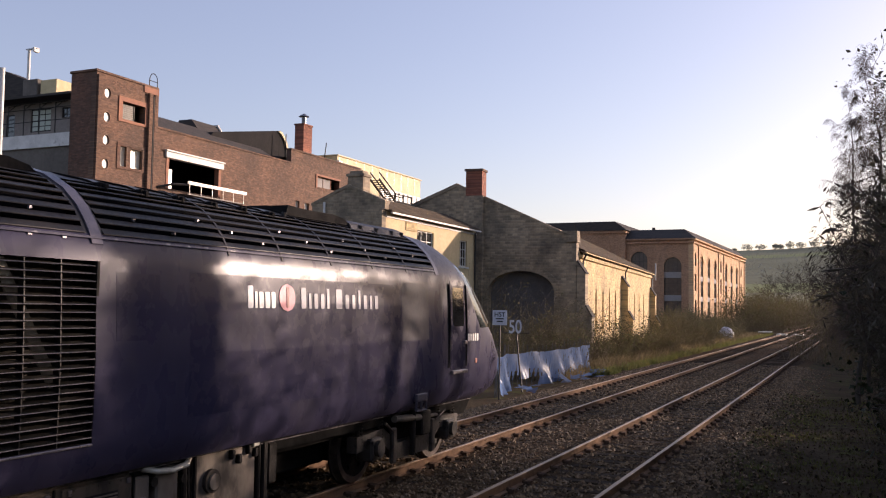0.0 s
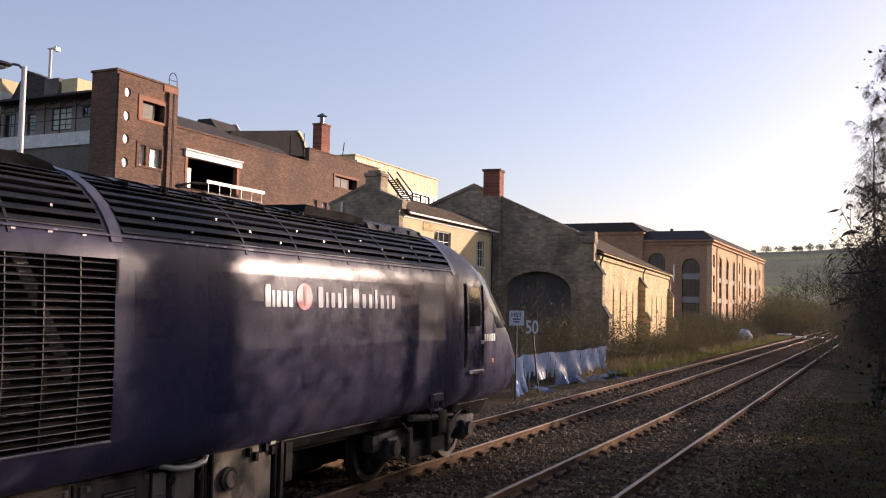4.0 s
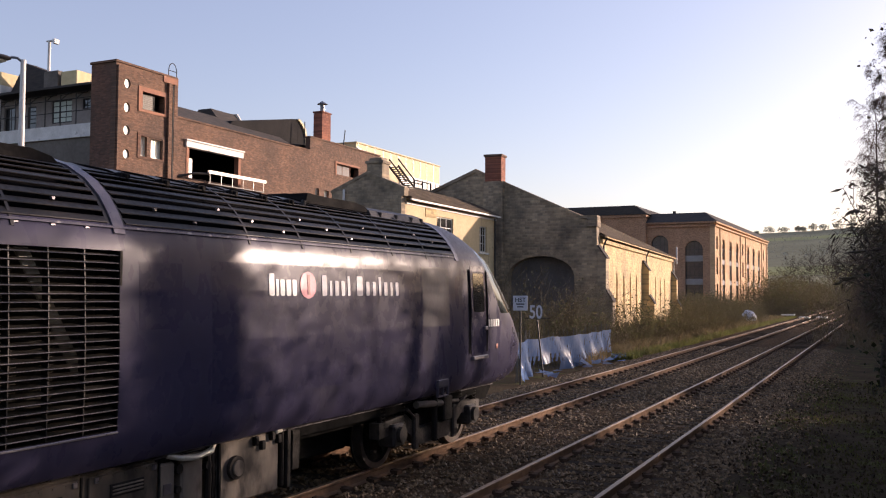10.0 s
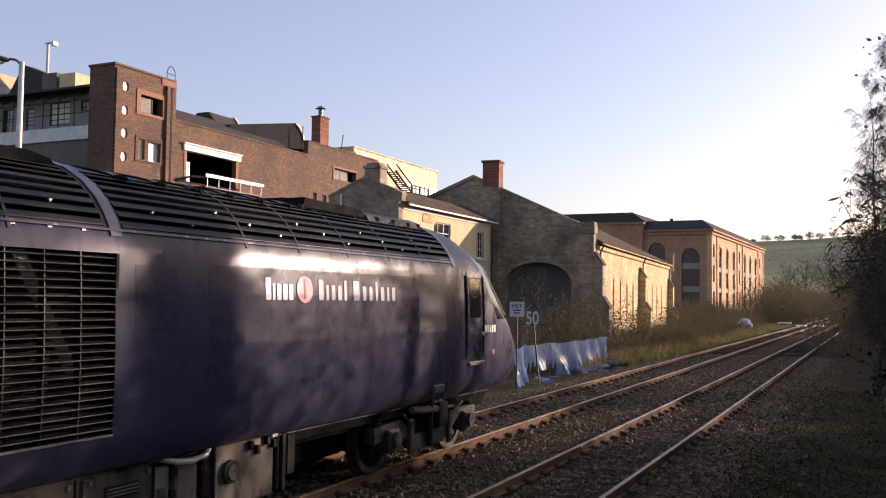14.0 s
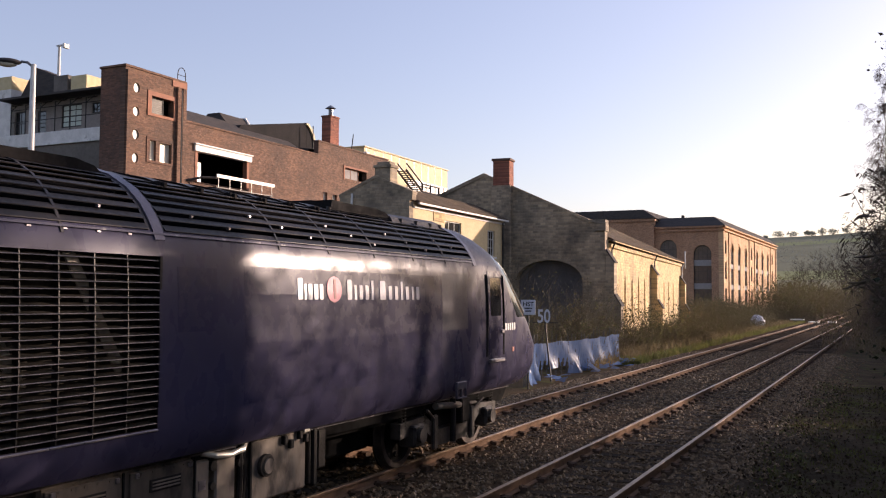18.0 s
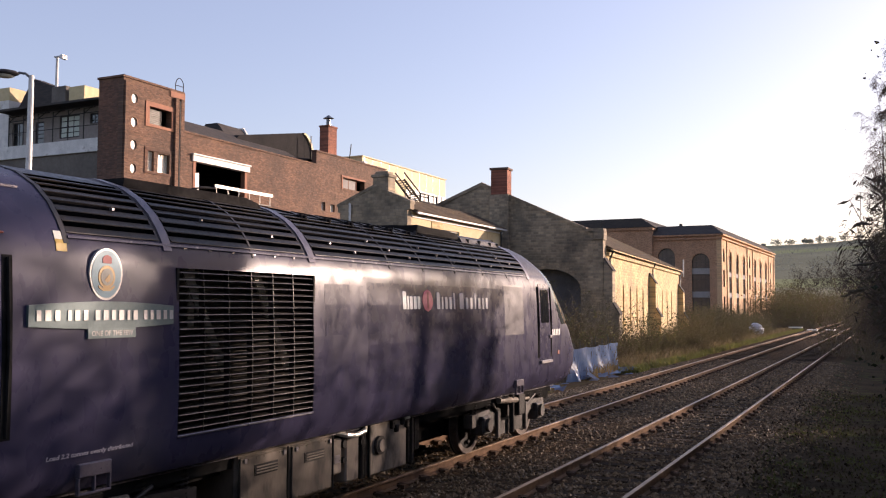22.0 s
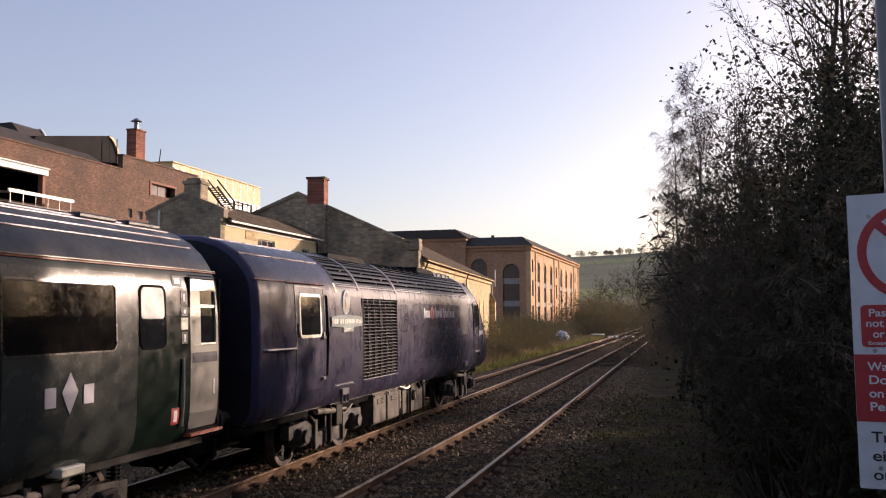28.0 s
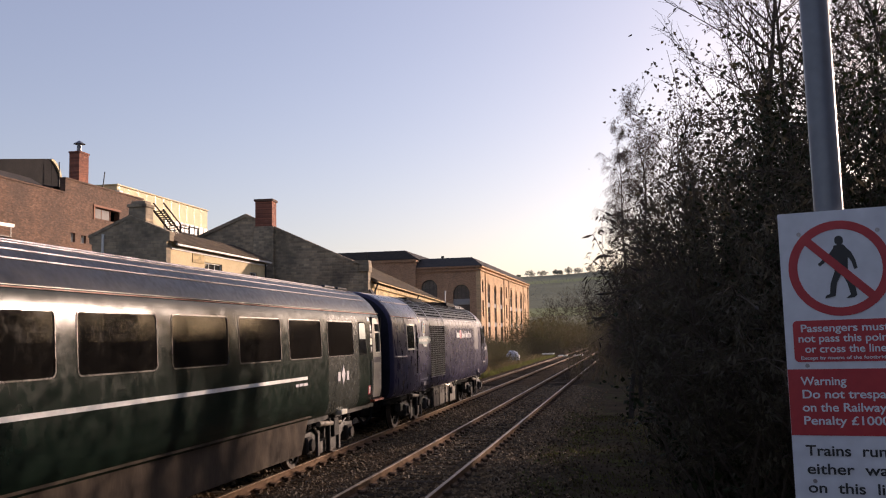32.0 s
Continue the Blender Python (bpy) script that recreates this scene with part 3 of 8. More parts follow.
def side_plate(y0, y1, z0, z1, proud=0.004, thick=0.012, seg=4, rnd=0.0):
    """A thin plate on the body side that follows its curve, corners cut by rnd."""
    bm = bmesh.new()
    zs = [z0 + (z1 - z0) * i / seg for i in range(seg + 1)]
    def inset(z):
        d = min(z - z0, z1 - z)
        return rnd - math.sqrt(max(0, rnd * rnd - (rnd - d) ** 2)) if rnd and d < rnd else 0
    zs = sorted(set(zs + [p[1] for p in SIDE if z0 < p[1] < z1]))
    if rnd:
        zs = sorted(set(zs + [z0 + rnd * q for q in (0.15, 0.4, 1)] + [z1 - rnd * q for q in (0.15, 0.4, 1)]))
    for off in (proud, proud - thick):
        for z in zs:
            for y in (y0 + inset(z), y1 - inset(z)):
                bm.verts.new((width_at(z) + off, y, z))
    bm.verts.ensure_lookup_table()
    m = len(zs)
    v = bm.verts
    q = lambda o, i, j: v[o * 2 * m + 2 * i + j]
    for i in range(m - 1):
        bm.faces.new((q(0, i, 0), q(0, i, 1), q(0, i + 1, 1), q(0, i + 1, 0)))
        bm.faces.new((q(1, i, 1), q(1, i, 0), q(1, i + 1, 0), q(1, i + 1, 1)))
        bm.faces.new((q(1, i, 0), q(0, i, 0), q(0, i + 1, 0), q(1, i + 1, 0)))
        bm.faces.new((q(0, i, 1), q(1, i, 1), q(1, i + 1, 1), q(0, i + 1, 1)))
    bm.faces.new((q(1, 0, 0), q(1, 0, 1), q(0, 0, 1), q(0, 0, 0)))
    bm.faces.new((q(0, m - 1, 0), q(0, m - 1, 1), q(1, m - 1, 1), q(1, m - 1, 0)))
    return bm


def side_ring(y0, y1, z0, z1, w, rnd=0.08, proud=0.012, depth=0.05, n=5):
    """A rounded rectangular frame on the body side."""
    def loop(a, b, c, d, r):
        pts = []
        for cy, cz, s in ((b - r, d - r, 0), (a + r, d - r, 1), (a + r, c + r, 2), (b - r, c + r, 3)):
            for i in range(n + 1):
                t = math.pi / 2 * (s + i / n)
                pts.append((cy + r * math.cos(t), cz + r * math.sin(t)))
        return pts
    bm = bmesh.new()
    outer, inner = loop(y0, y1, z0, z1, rnd), loop(y0 + w, y1 - w, z0 + w, z1 - w, max(0.02, rnd - w))
    m = len(outer)
    ring = []
    for pts, off in ((outer, -depth), (outer, proud), (inner, proud), (inner, -depth)):
        ring.append([bm.verts.new((width_at(z) + off, y, z)) for y, z in pts])
    for a in range(3):
        for i in range(m):
            bm.faces.new((ring[a][i], ring[a][(i + 1) % m], ring[a + 1][(i + 1) % m], ring[a + 1][i]))
    bmesh.ops.recalc_face_normals(bm, faces=list(bm.faces))
    return bm


def wheelset(parent, y, r):
    ws = new("wheelset")
    ws.parent = parent
    ws.location = (0, y, r)
    for sd in (-1, 1):
        bm = bmesh.new()
        prof = [(0.05, 0.075), (0.06, r * 0.75), (0.075, r * 0.80), (0.075, r + 0.028), (0.05, r + 0.028), (0.045, r + 0.002), (-0.065, r - 0.006), (-0.065, r * 0.82), (-0.03, r * 0.78), (-0.04, r * 0.3), (-0.09, r * 0.25), (-0.09, 0.075)]
        n = 28
        rings = [[bm.verts.new((sd * (0.755 - a), b * math.cos(2 * math.pi * k / n), b * math.sin(2 * math.pi * k / n))) for k in range(n)] for a, b in prof]
        for i in range(len(prof)):
            for k in range(n):
                f = bm.faces.new((rings[i][k], rings[i][(k + 1) % n], rings[(i + 1) % len(prof)][(k + 1) % n], rings[(i + 1) % len(prof)][k]))
                f.material_index = 1 if i in (4, 5, 6) else 0
        for k in range(0, 6):
            a = math.pi / 3 * k
            box(bm, sd * 0.80, sd * 0.835, 0.6 * r * math.cos(a) - 0.03, 0.6 * r * math.cos(a) + 0.03, 0.6 * r * math.sin(a) - 0.03, 0.6 * r * math.sin(a) + 0.03)
        bmesh.ops.recalc_face_normals(bm, faces=list(bm.faces))
        part("wheel", bm, [UNDER, TYRE], ws, "grimy wheel with bright tread", smooth=True)
    bm = tube(bmesh.new(), [(-1.02, 0, 0), (1.02, 0, 0)], 0.085, 12)
    part("axle", bm, UNDER, ws)
    return ws


def bogie(parent, yc, base, r, heavy):
    """Bogie frame, boxes, springs, brake gear and steps under a vehicle; the wheels turn by themselves."""
    sets = [wheelset(parent, yc + s * base / 2, r) for s in (-1, 1)]
    half = base / 2 + 0.45
    for sd in (-1, 1):
        x0, x1 = sd * 0.94, sd * 1.10
        bm = bmesh.new()
        o = [(yc - half, r - 0.02), (yc - half, r + 0.20), (yc - base / 2 + 0.35, r + 0.24), (yc - 0.5, r - 0.02), (yc + 0.5, r - 0.02), (yc + base / 2 - 0.35, r + 0.24), (yc + half, r + 0.20), (yc + half, r - 0.02), (yc + base / 2 - 0.3, r + 0.04), (yc + 0.5, r - 0.26), (yc - 0.5, r - 0.26), (yc - base / 2 + 0.3, r + 0.04)]
        prism(bm, o, "x", min(x0, x1), max(x0, x1))
        part("side_frame", bm, BOGIEDUST, parent, "grimy pressed bogie side frame")
        for s in (-1, 1):
            ya = yc + s * base / 2
            bm = bmesh.new()
            box(bm, x0 - 0.02 * sd, x1 + 0.09 * sd, ya - 0.17, ya + 0.17, r - 0.17, r + 0.15, bevel=0.03)
            tube(bm, [(x1 + 0.06 * sd, ya, r), (x1 + 0.15 * sd, ya, r)], 0.115, 14)
            part("axlebox", bm, BOGIEDUST if heavy else AXLEGRIME, parent, "round-capped axlebox")
            for q in (-0.30, 0.30):
                bm = bmesh.new()
                tube(bm, [(sd * 1.02 + 0.075 * math.cos(k * math.pi / 4), ya + q + 0.075 * math.sin(k * math.pi / 4), r + 0.12 + k * 0.0056) for k in range(57)], 0.013, 5)
                tube(bm, [(sd * 1.02, ya + q, r + 0.08), (sd * 1.02, ya + q, r + 0.45)], 0.035, 8)
                part("coil_spring", bm, UNDER, parent)
            bm = boxes((x1 - 0.02 * sd, x1 + 0.05 * sd, ya - s * 0.62 - 0.07, ya - s * 0.62 + 0.07, r - 0.30, r + 0.22), bevel=0.02)
            tube(bm, [(x1 + 0.02 * sd, ya - s * 0.62, r + 0.15), (x1 + 0.07 * sd, ya - s * 0.25, r + 0.33)], 0.022, 8)
            part("brake_hanger", bm, BOGIEDUST, parent)
        bm = tube(bmesh.new(), [(x1 + 0.06 * sd, yc - 0.75, r + 0.36), (x1 + 0.06 * sd, yc + 0.15, r + 0.30)], 0.055, 10)
        tube(bm, [(x1 + 0.06 * sd, yc + 0.15, r + 0.30), (x1 + 0.06 * sd, yc + 0.75, r + 0.28)], 0.03, 8)
        part("damper", bm, BOXGREY, parent, "tubular yaw damper")
        bm = tube(bmesh.new(), [(sd * 1.16, yc - 0.12, r - 0.25), (sd * 1.16, yc - 0.12, r + 0.42)], 0.05, 10)
        box(bm, sd * 1.08, sd * 1.22, yc + 0.1, yc + 0.42, r + 0.02, r + 0.40, bevel=0.02)
        part("air_bag_mount", bm, UNDER, parent)
    bm = boxes((-0.95, 0.95, yc - 0.3, yc + 0.3, r - 0.02, r + 0.32), (-0.7, 0.7, yc - base / 2 + 0.65, yc + base / 2 - 0.65, r - 0.1, r + 0.1))
    part("bolster", bm, UNDER, parent)
    return sets


def bars(parent, name, mat_, y0, z0, zh, widths, gap=0.05, label="", tall=(), lift=0.010):
    """A row of plain solid blocks in place of lettering; a negative width is a space."""
    y = y0
    for i, w in enumerate(widths):
        if w < 0:
            y += -w
            continue
        h = zh if i in tall else zh * 0.74
        bm = side_plate(y, y + w, z0, z0 + h, lift, 0.006, 1, 0.02 if w > 0.06 and h > 0.1 else 0)
        part(name, bm, mat_, parent, label)
        y += w + gap


WHEELS = []


def build_power_car():
    car = empty("power_car", "faded indigo diesel power car with louvred roof and side grille", "locomotive", (-7.44, 0, 0))
    g0, g1 = 3.84, 6.11          # radiator grille
    roof_spans = ((2.55, 3.62), (3.80, 6.02), (6.24, 13.30))
    ys = sorted({-0.82, -0.80, -0.77, -0.73, -0.68, 0.0, 0.7, 1.72, 2.55, 3.62, 3.80, g0, 5.0, 6.02, g1, 6.24, 8.0, 10.0, 12.0, 13.30, 13.40})
    in_roof = lambda y, z: 3.10 < z < 3.64 and any(a < y < b for a, b in roof_spans)
    in_grille = lambda y, z: g0 < y < g1 and 1.31 < z < 2.89
    bm = shell(ys, lambda y, z: in_roof(y, z) or in_grille(y, z), lambda y, z: 1 if z > 3.10 and y > 2.5 else 0, cut=(0,), end=2)
    part("body", bm, [INDIGO, ROOFDARK, ENDPAINT], car, "faded indigo body side with sooty roof", smooth=True)
    # cab and nose, drawn in towards the front
    bm = bmesh.new()
    zs = [p[1] for p in SIDE]
    tip = lambda z: float(np.interp(z, [0.93, 1.10, 1.50, 1.96, 2.30, 2.64, 3.00, 3.30, 3.60, 3.80], [16.2, 16.65, 17.0, 16.6, 16.15, 15.7, 15.2, 14.75, 14.3, 14.05]))
    us = [0, 0.12, 0.25, 0.38, 0.5, 0.6, 0.7, 0.78, 0.86, 0.92, 0.96, 0.985, 1.0]
    prof = [(x, z) for x, z in SIDE] + [(-x, z) for x, z in SIDE[::-1][1:]]
    rows = []
    for u in us:
        row = []
        for x, z in prof:
            wk = (1 - u ** 5) ** 0.5
            wk = 0.55 + 0.45 * wk if u < 1 else 0.53
            row.append(bm.verts.new((x * wk, 13.40 + (tip(z) - 13.40) * u, z - 0.02 * u * (z > 3.3))))
        rows.append(row)
    for i in range(len(us) - 1):
        for k in range(len(prof) - 1):
            z = (prof[k][1] + prof[k + 1][1]) / 2
            f = bm.faces.new((rows[i][k], rows[i + 1][k], rows[i + 1][k + 1], rows[i][k + 1]))
            f.material_index = 2 if 2.25 < z < 3.2 and us[i] >= 0.6 else (1 if z > 3.15 else 0)
    bm.faces.new(rows[-1])
    for i in range(len(us) - 1):
        bm.faces.new((rows[i][0], rows[i][-1], rows[i + 1][-1], rows[i + 1][0]))
    bmesh.ops.recalc_face_normals(bm, faces=list(bm.faces))
    part("cab", bm, [INDIGO, GREYPATCH, PANE], car, "streamlined indigo driving cab", smooth=True)
    # Cream strip that paints the sunlit edge of the windscreen frame.
    for sd in (1, -1):
        pts = []
        for i in range(9):
            z = 2.25 + 0.9 * i / 8
            pts.append((sd * (width_at(z) * (0.55 + 0.45 * (1 - 0.88 ** 5) ** 0.5) + 0.012), 13.40 + (tip(z) - 13.40) * 0.88, z))
        part("windscreen_pillar", tube(bmesh.new(), pts, 0.022, 6), CREAMFRAME, car, "cream strip for the sunlit windscreen edge")
    # radiator grille
    part("radiator_core", boxes((1.02, 1.06, g0, g1, 1.31, 2.89)), CORE, car, "dusty brown radiator core")
    each("grille_reveal", UNDER, car, "", (1.06, 1.35, g0 - 0.03, g0, 1.31, 2.89), (1.06, 1.35, g1, g1 + 0.03, 1.31, 2.89), (1.06, 1.35, g0, g1, 1.26, 1.31), (1.06, 1.31, g0, g1, 2.89, 2.93))
    for dy in (0.15, 1.25):
        bm = prism(bmesh.new(), [(g0 + dy, 2.88), (g0 + dy + 0.13, 2.88), (g0 + dy + 0.77, 1.80), (g0 + dy + 0.64, 1.80)], "x", 1.225, 1.245)
        part("brace", bm, CREAMFRAME, car, "pale diagonal brace behind the louvres")
    n = 23
    for i in range(n):
        z = 1.36 + i * (2.85 - 1.36) / (n - 1)
        bm = bmesh.new()
        x = width_at(z)
        prism(bm, [(x - 0.080, z + 0.020), (x - 0.080, z + 0.016), (x - 0.004, z - 0.006), (x - 0.002, z - 0.003)], "y", g0 + 0.01, g1 - 0.01)
        slat = part("louvre", bm, LOUVRE, car)
        part("louvre_lip", prism(bmesh.new(), [(x - 0.004, z - 0.009), (x + 0.005, z - 0.009), (x + 0.007, z - 0.005), (x + 0.004, z + 0.001), (x - 0.004, z + 0.001)], "y", g0 + 0.008, g1 - 0.008), LIP, slat, "paler slat edge for the sun's glint")
    for k in range(1, 6):
        y = g0 + k * (g1 - g0) / 6
        part("louvre_stay", prism(bmesh.new(), [(1.30, 1.31), (1.352, 1.31), (1.358, 1.62), (1.358, 2.03), (1.34, 2.55), (1.318, 2.89), (1.26, 2.89)], "y", y - 0.006, y + 0.006), LOUVRE, car, "thin stay between the louvres")
    part("brace", prism(bmesh.new(), [(g0 + 0.28, 2.30), (g0 + 0.36, 2.30), (g0 + 0.36, 2.89), (g0 + 0.28, 2.89)], "x", 1.205, 1.222), CREAMFRAME, car, "pale upright behind the louvres")
    part("grille_lip", boxes((1.36, 1.376, g0, g1, 1.285, 1.305), bevel=0.004), BAND, car, "bright metal lip under the grille")
    # roof louvres: long slats between hoops
    for a, b in roof_spans:
        for sd in (1, -1):
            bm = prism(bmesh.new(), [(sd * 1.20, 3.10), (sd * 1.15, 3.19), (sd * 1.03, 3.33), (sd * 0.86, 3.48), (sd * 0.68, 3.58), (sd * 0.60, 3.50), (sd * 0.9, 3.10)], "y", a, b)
            part("roof_recess", bm, SHADEBLACK, car, "black filler for the shade behind the roof louvres")
        arc = [p for p in SIDE if 3.05 < p[1] < 3.7]
        lens = np.cumsum([0] + [math.dist(p, q) for p, q in zip(arc, arc[1:])])
        on_arc = lambda t: Vector((float(np.interp(t * lens[-1], lens, [p[0] for p in arc])), float(np.interp(t * lens[-1], lens, [p[1] for p in arc]))))
        m = 7
        for i in range(m):
            t0, t1 = i / m + 0.01, (i + 0.66) / m
            p, q = on_arc(t0), on_arc(t1)
            nv = Vector((q.y - p.y, p.x - q.x)).normalized()
            o = [p + nv * 0.016, q - nv * 0.004, q - nv * 0.011, p + nv * 0.008, p + nv * 0.004 - (q - p) * 0.12, p + nv * 0.014 - (q - p) * 0.12]
            for sd in (1, -1):
                part("roof_louvre", prism(bmesh.new(), [(sd * v.x, v.y) for v in o], "y", a, b), ROOFSLAT, car, "dark shiny roof louvre")
    for y, w, mt in ((3.66, 0.11, HOOP), (6.07, 0.13, HOOP), (2.5, 0.05, ROOFDARK), (5.0, 0.03, ROOFDARK), (8.0, 0.03, ROOFDARK), (9.0, 0.03, ROOFDARK), (10.1, 0.03, ROOFDARK), (11.2, 0.03, ROOFDARK), (12.25, 0.03, ROOFDARK), (13.28, 0.12, HOOP)):
        bm = bmesh.new()
        pts = [(x, z) for x, z in SIDE if z > 3.03]
        pts = pts + [(-x, z) for x, z in pts[::-1][1:]]
        rows = [[bm.verts.new((x * (1 + o / 1.3), yy, z + o * (z - 2.7))) for x, z in pts] for yy, o in ((y, 0.0), (y, 0.009 if w < 0.1 else 0.014), (y + w, 0.009 if w < 0.1 else 0.014), (y + w, 0.0))]
        for i in range(3):
            for k in range(len(pts) - 1):
                bm.faces.new((rows[i][k], rows[i + 1][k], rows[i + 1][k + 1], rows[i][k + 1]))
        bmesh.ops.recalc_face_normals(bm, faces=list(bm.faces))
        part("roof_hoop", bm, mt, car, "bare metal hoop over the roof" if mt is HOOP else "", smooth=True)
    # gutter along the cantrail
    for a, b in ((-0.8, 0.25), (2.55, 13.3)):
        for sd in (1, -1):
            bm = bmesh.new()
            prism(bm, [(sd * 1.285, 3.09), (sd * 1.306, 3.092), (sd * 1.298, 3.112), (sd * 1.278, 3.115)], "y", a, b)
            part("gutter", bm, GUTTER if a > 0 else ORANGEWARN, car, "chipped metal gutter strip" if a > 0 else "orange warning line along the cantrail")
    # rivets on the roof louvre hoops
    for y in [3.2, 4.4, 5.5] + [6.7 + 0.5 * i for i in range(13)]:
        z = 3.30 + 0.09 * ((int(y * 10)) % 3 - 1)
        part("louvre_catch", boxes((width_at(z) - 0.01, width_at(z) + 0.018, y, y + 0.03, z, z + 0.025)), BAND, car, "bright louvre catch")
    # roof access panels with hinged straps, exhaust and fan cowls
    for i in range(6):
        y = 6.60 + i * 0.56
        for sd in (1, -1):
            bm = bmesh.new()
            tube(bm, [(sd * (0.68 - 0.30 * k / 6), y + 0.10 - 0.26 * math.sin(k * 0.26), 3.680 + 0.085 * (k / 6) ** 0.6) for k in range(7)], 0.012, 6)
            part("panel_strap", bm, SOOT, car, "curved black panel strap")
            bm = boxes((sd * 0.69, sd * 0.78, y + 0.06, y + 0.20, 3.63, 3.69), (sd * 0.72, sd * 0.81, y + 0.10, y + 0.15, 3.61, 3.68), bevel=0.012)
            part("roof_hinge", bm, SOOT, car, "black panel hinge")
    for y in (9.9, 11.9, 12.4, 12.9, 13.25):
        part("lifting_eye", tube(bmesh.new(), [(0.70, y, 3.66), (0.71, y, 3.725)], 0.03, 8), ROOFDARK, car)
    bm = prism(bmesh.new(), [(10.02, 3.70), (10.06, 3.835), (10.5, 3.82), (11.2, 3.82), (11.5, 3.79), (11.72, 3.70)], "x", -0.66, 0.66)
    part("exhaust_cowl", bm, SOOT, car, "sooty raised exhaust cowl")
    for y in (10.25, 10.75):
        part("exhaust_port", boxes((-0.2, 0.2, y, y + 0.3, 3.81, 3.87), bevel=0.02), SOOT, car)
    bm = prism(bmesh.new(), [(-0.74, 3.62), (0.74, 3.62), (0.68, 3.735), (0.50, 3.80), (0, 3.835), (-0.50, 3.80), (-0.68, 3.735)], "y", 11.62, 13.34)
    part("roof_hatch", bm, HATCHGREY, car, "grey roof access hatch")
    bm = prism(bmesh.new(), [(3.80, 3.66), (3.84, 3.80), (5.75, 3.805), (5.98, 3.76), (6.06, 3.70)], "x", -0.62, 0.62)
    part("fan_cowl", bm, SOOT, car, "raised black radiator fan cowl")
    for x in (0.98, 0.50):
        z = float(np.interp(x, [p[0] for p in SIDE[::-1]], [p[1] for p in SIDE[::-1]]))
        part("rain_strip", boxes((x - 0.012, x + 0.012, -0.75, 2.30, z - 0.01, z + 0.018), bevel=0.005), HOOP, car, "pale rain strip along the van roof")
    part("body_lip", boxes((1.108, 1.128, -0.8, 15.3, 0.918, 0.929), bevel=0.003), BAND, car, "bright metal lower body edge")
    for y in [3.95 + 0.36 * i for i in range(6)]:
        part("rivet_row", boxes((width_at(3.08) - 0.01, width_at(3.08) + 0.012, y, y + 0.05, 3.066, 3.088), bevel=0.004), BAND, car, "bright chipped rivet")
    # paint patches
    part("paint_patch", side_plate(6.35, 6.92, 2.18, 2.80, 0.0015, 0.004), INDIGO_NEW, car, "square of fresher indigo paint")
    part("paint_patch", side_plate(7.35, 12.02, 1.40, 2.84, 0.001, 0.004), INDIGO_NEW, car, "long fresher indigo panel")
    part("paint_patch", side_plate(12.04, 12.96, 2.03, 2.92, 0.0015, 0.004), GREYPATCH, car, "rectangular greyed window patch")
    # livery mark as plain shapes
    bars(car, "livery_mark", LETTER, 8.30, 2.49, 0.25, [0.10, 0.05, 0.085, 0.09, 0.08], 0.030, "plain white livery bar", (0,), 0.008)
    part("livery_roundel", side_plate(8.90, 9.23, 2.455, 2.775, 0.009, 0.005, 12, 0.16), PINK, car, "pink livery roundel")
    part("roundel_stroke", side_plate(9.045, 9.095, 2.50, 2.735, 0.013, 0.003, 3), CRESTRED, car, "dark stroke across the roundel")
    bars(car, "livery_mark", FADEDWHITE, 9.36, 2.49, 0.25, [0.105, 0.055, 0.085, 0.085, 0.06], 0.064, "plain white livery bar", (0, 4), 0.008)
    bars(car, "livery_mark", FADEDWHITE, 10.17, 2.49, 0.25, [0.15, 0.09, 0.08, 0.06, 0.09, 0.06, 0.09], 0.084, "plain white livery bar", (0, 3), 0.008)
    bars(car, "number_bars", LETTER, 14.50, 1.96, 0.13, [0.065] * 5, 0.035, "plain white number bar", range(5), 0.012)
    part("red_badge", side_plate(14.85, 14.93, 1.58, 1.66, 0.006), ORANGEWARN, car, "small red badge")
    # cab door
    part("cab_door", side_plate(13.80, 14.40, 1.50, 2.98, 0.006, 0.02, 6, 0.06), INDIGO_NEW, car, "indigo driver's door")
    part("cab_door_window", side_plate(13.88, 14.33, 2.22, 2.86, 0.012, 0.01, 4, 0.05), PANE, car, "dark reflective door window")
    for y in (13.73, 14.44):
        bm = side_plate(y - 0.04, y + 0.04, 1.55, 2.92, 0.006)
        tube(bm, [(1.37, y, 1.62), (1.38, y, 2.3), (1.345, y, 2.9)], 0.014, 6)
        part("handrail_recess", bm, RUBBER, car, "black recessed handrail")
    part("door_handle", boxes((1.36, 1.41, 14.30, 14.42, 1.92, 1.98), bevel=0.01), BAND, car)
    part("door_step", boxes((1.28, 1.42, 13.8, 14.42, 1.44, 1.50), bevel=0.01), BAND, car, "bright door step edge")
    # guard's door, window, nameplate, badge
    part("van_door", side_plate(0.62, 1.80, 1.16, 3.03, 0.006, 0.02, 6), INDIGO, car, "indigo van door")
    fr = part("van_window", side_ring(0.74, 1.68, 2.18, 2.92, 0.05, 0.1, 0.016), CREAMFRAME, car, "bright-edged window frame")
    part("glass", side_plate(0.77, 1.65, 2.21, 2.89, 0.009, 0.01, 4, 0.08), PANE, fr)
    part("door_seam", side_plate(0.585, 0.612, 1.16, 3.05, 0.009), GUTTER, car, "scuffed metal door edge")
    part("door_seam", side_plate(0.614, 1.793, 3.025, 3.055, 0.011, 0.012, 1), GUTTER, car, "riveted strip over the door")
    part("rain_hood", boxes((1.285, 1.325, 0.30, 1.92, 3.083, 3.10), bevel=0.006), ORANGEWARN, car, "dull orange rain hood over the door")
    part("door_seam", side_plate(1.800, 1.818, 1.16, 3.05, 0.008), STAY, car, "dark door edge")
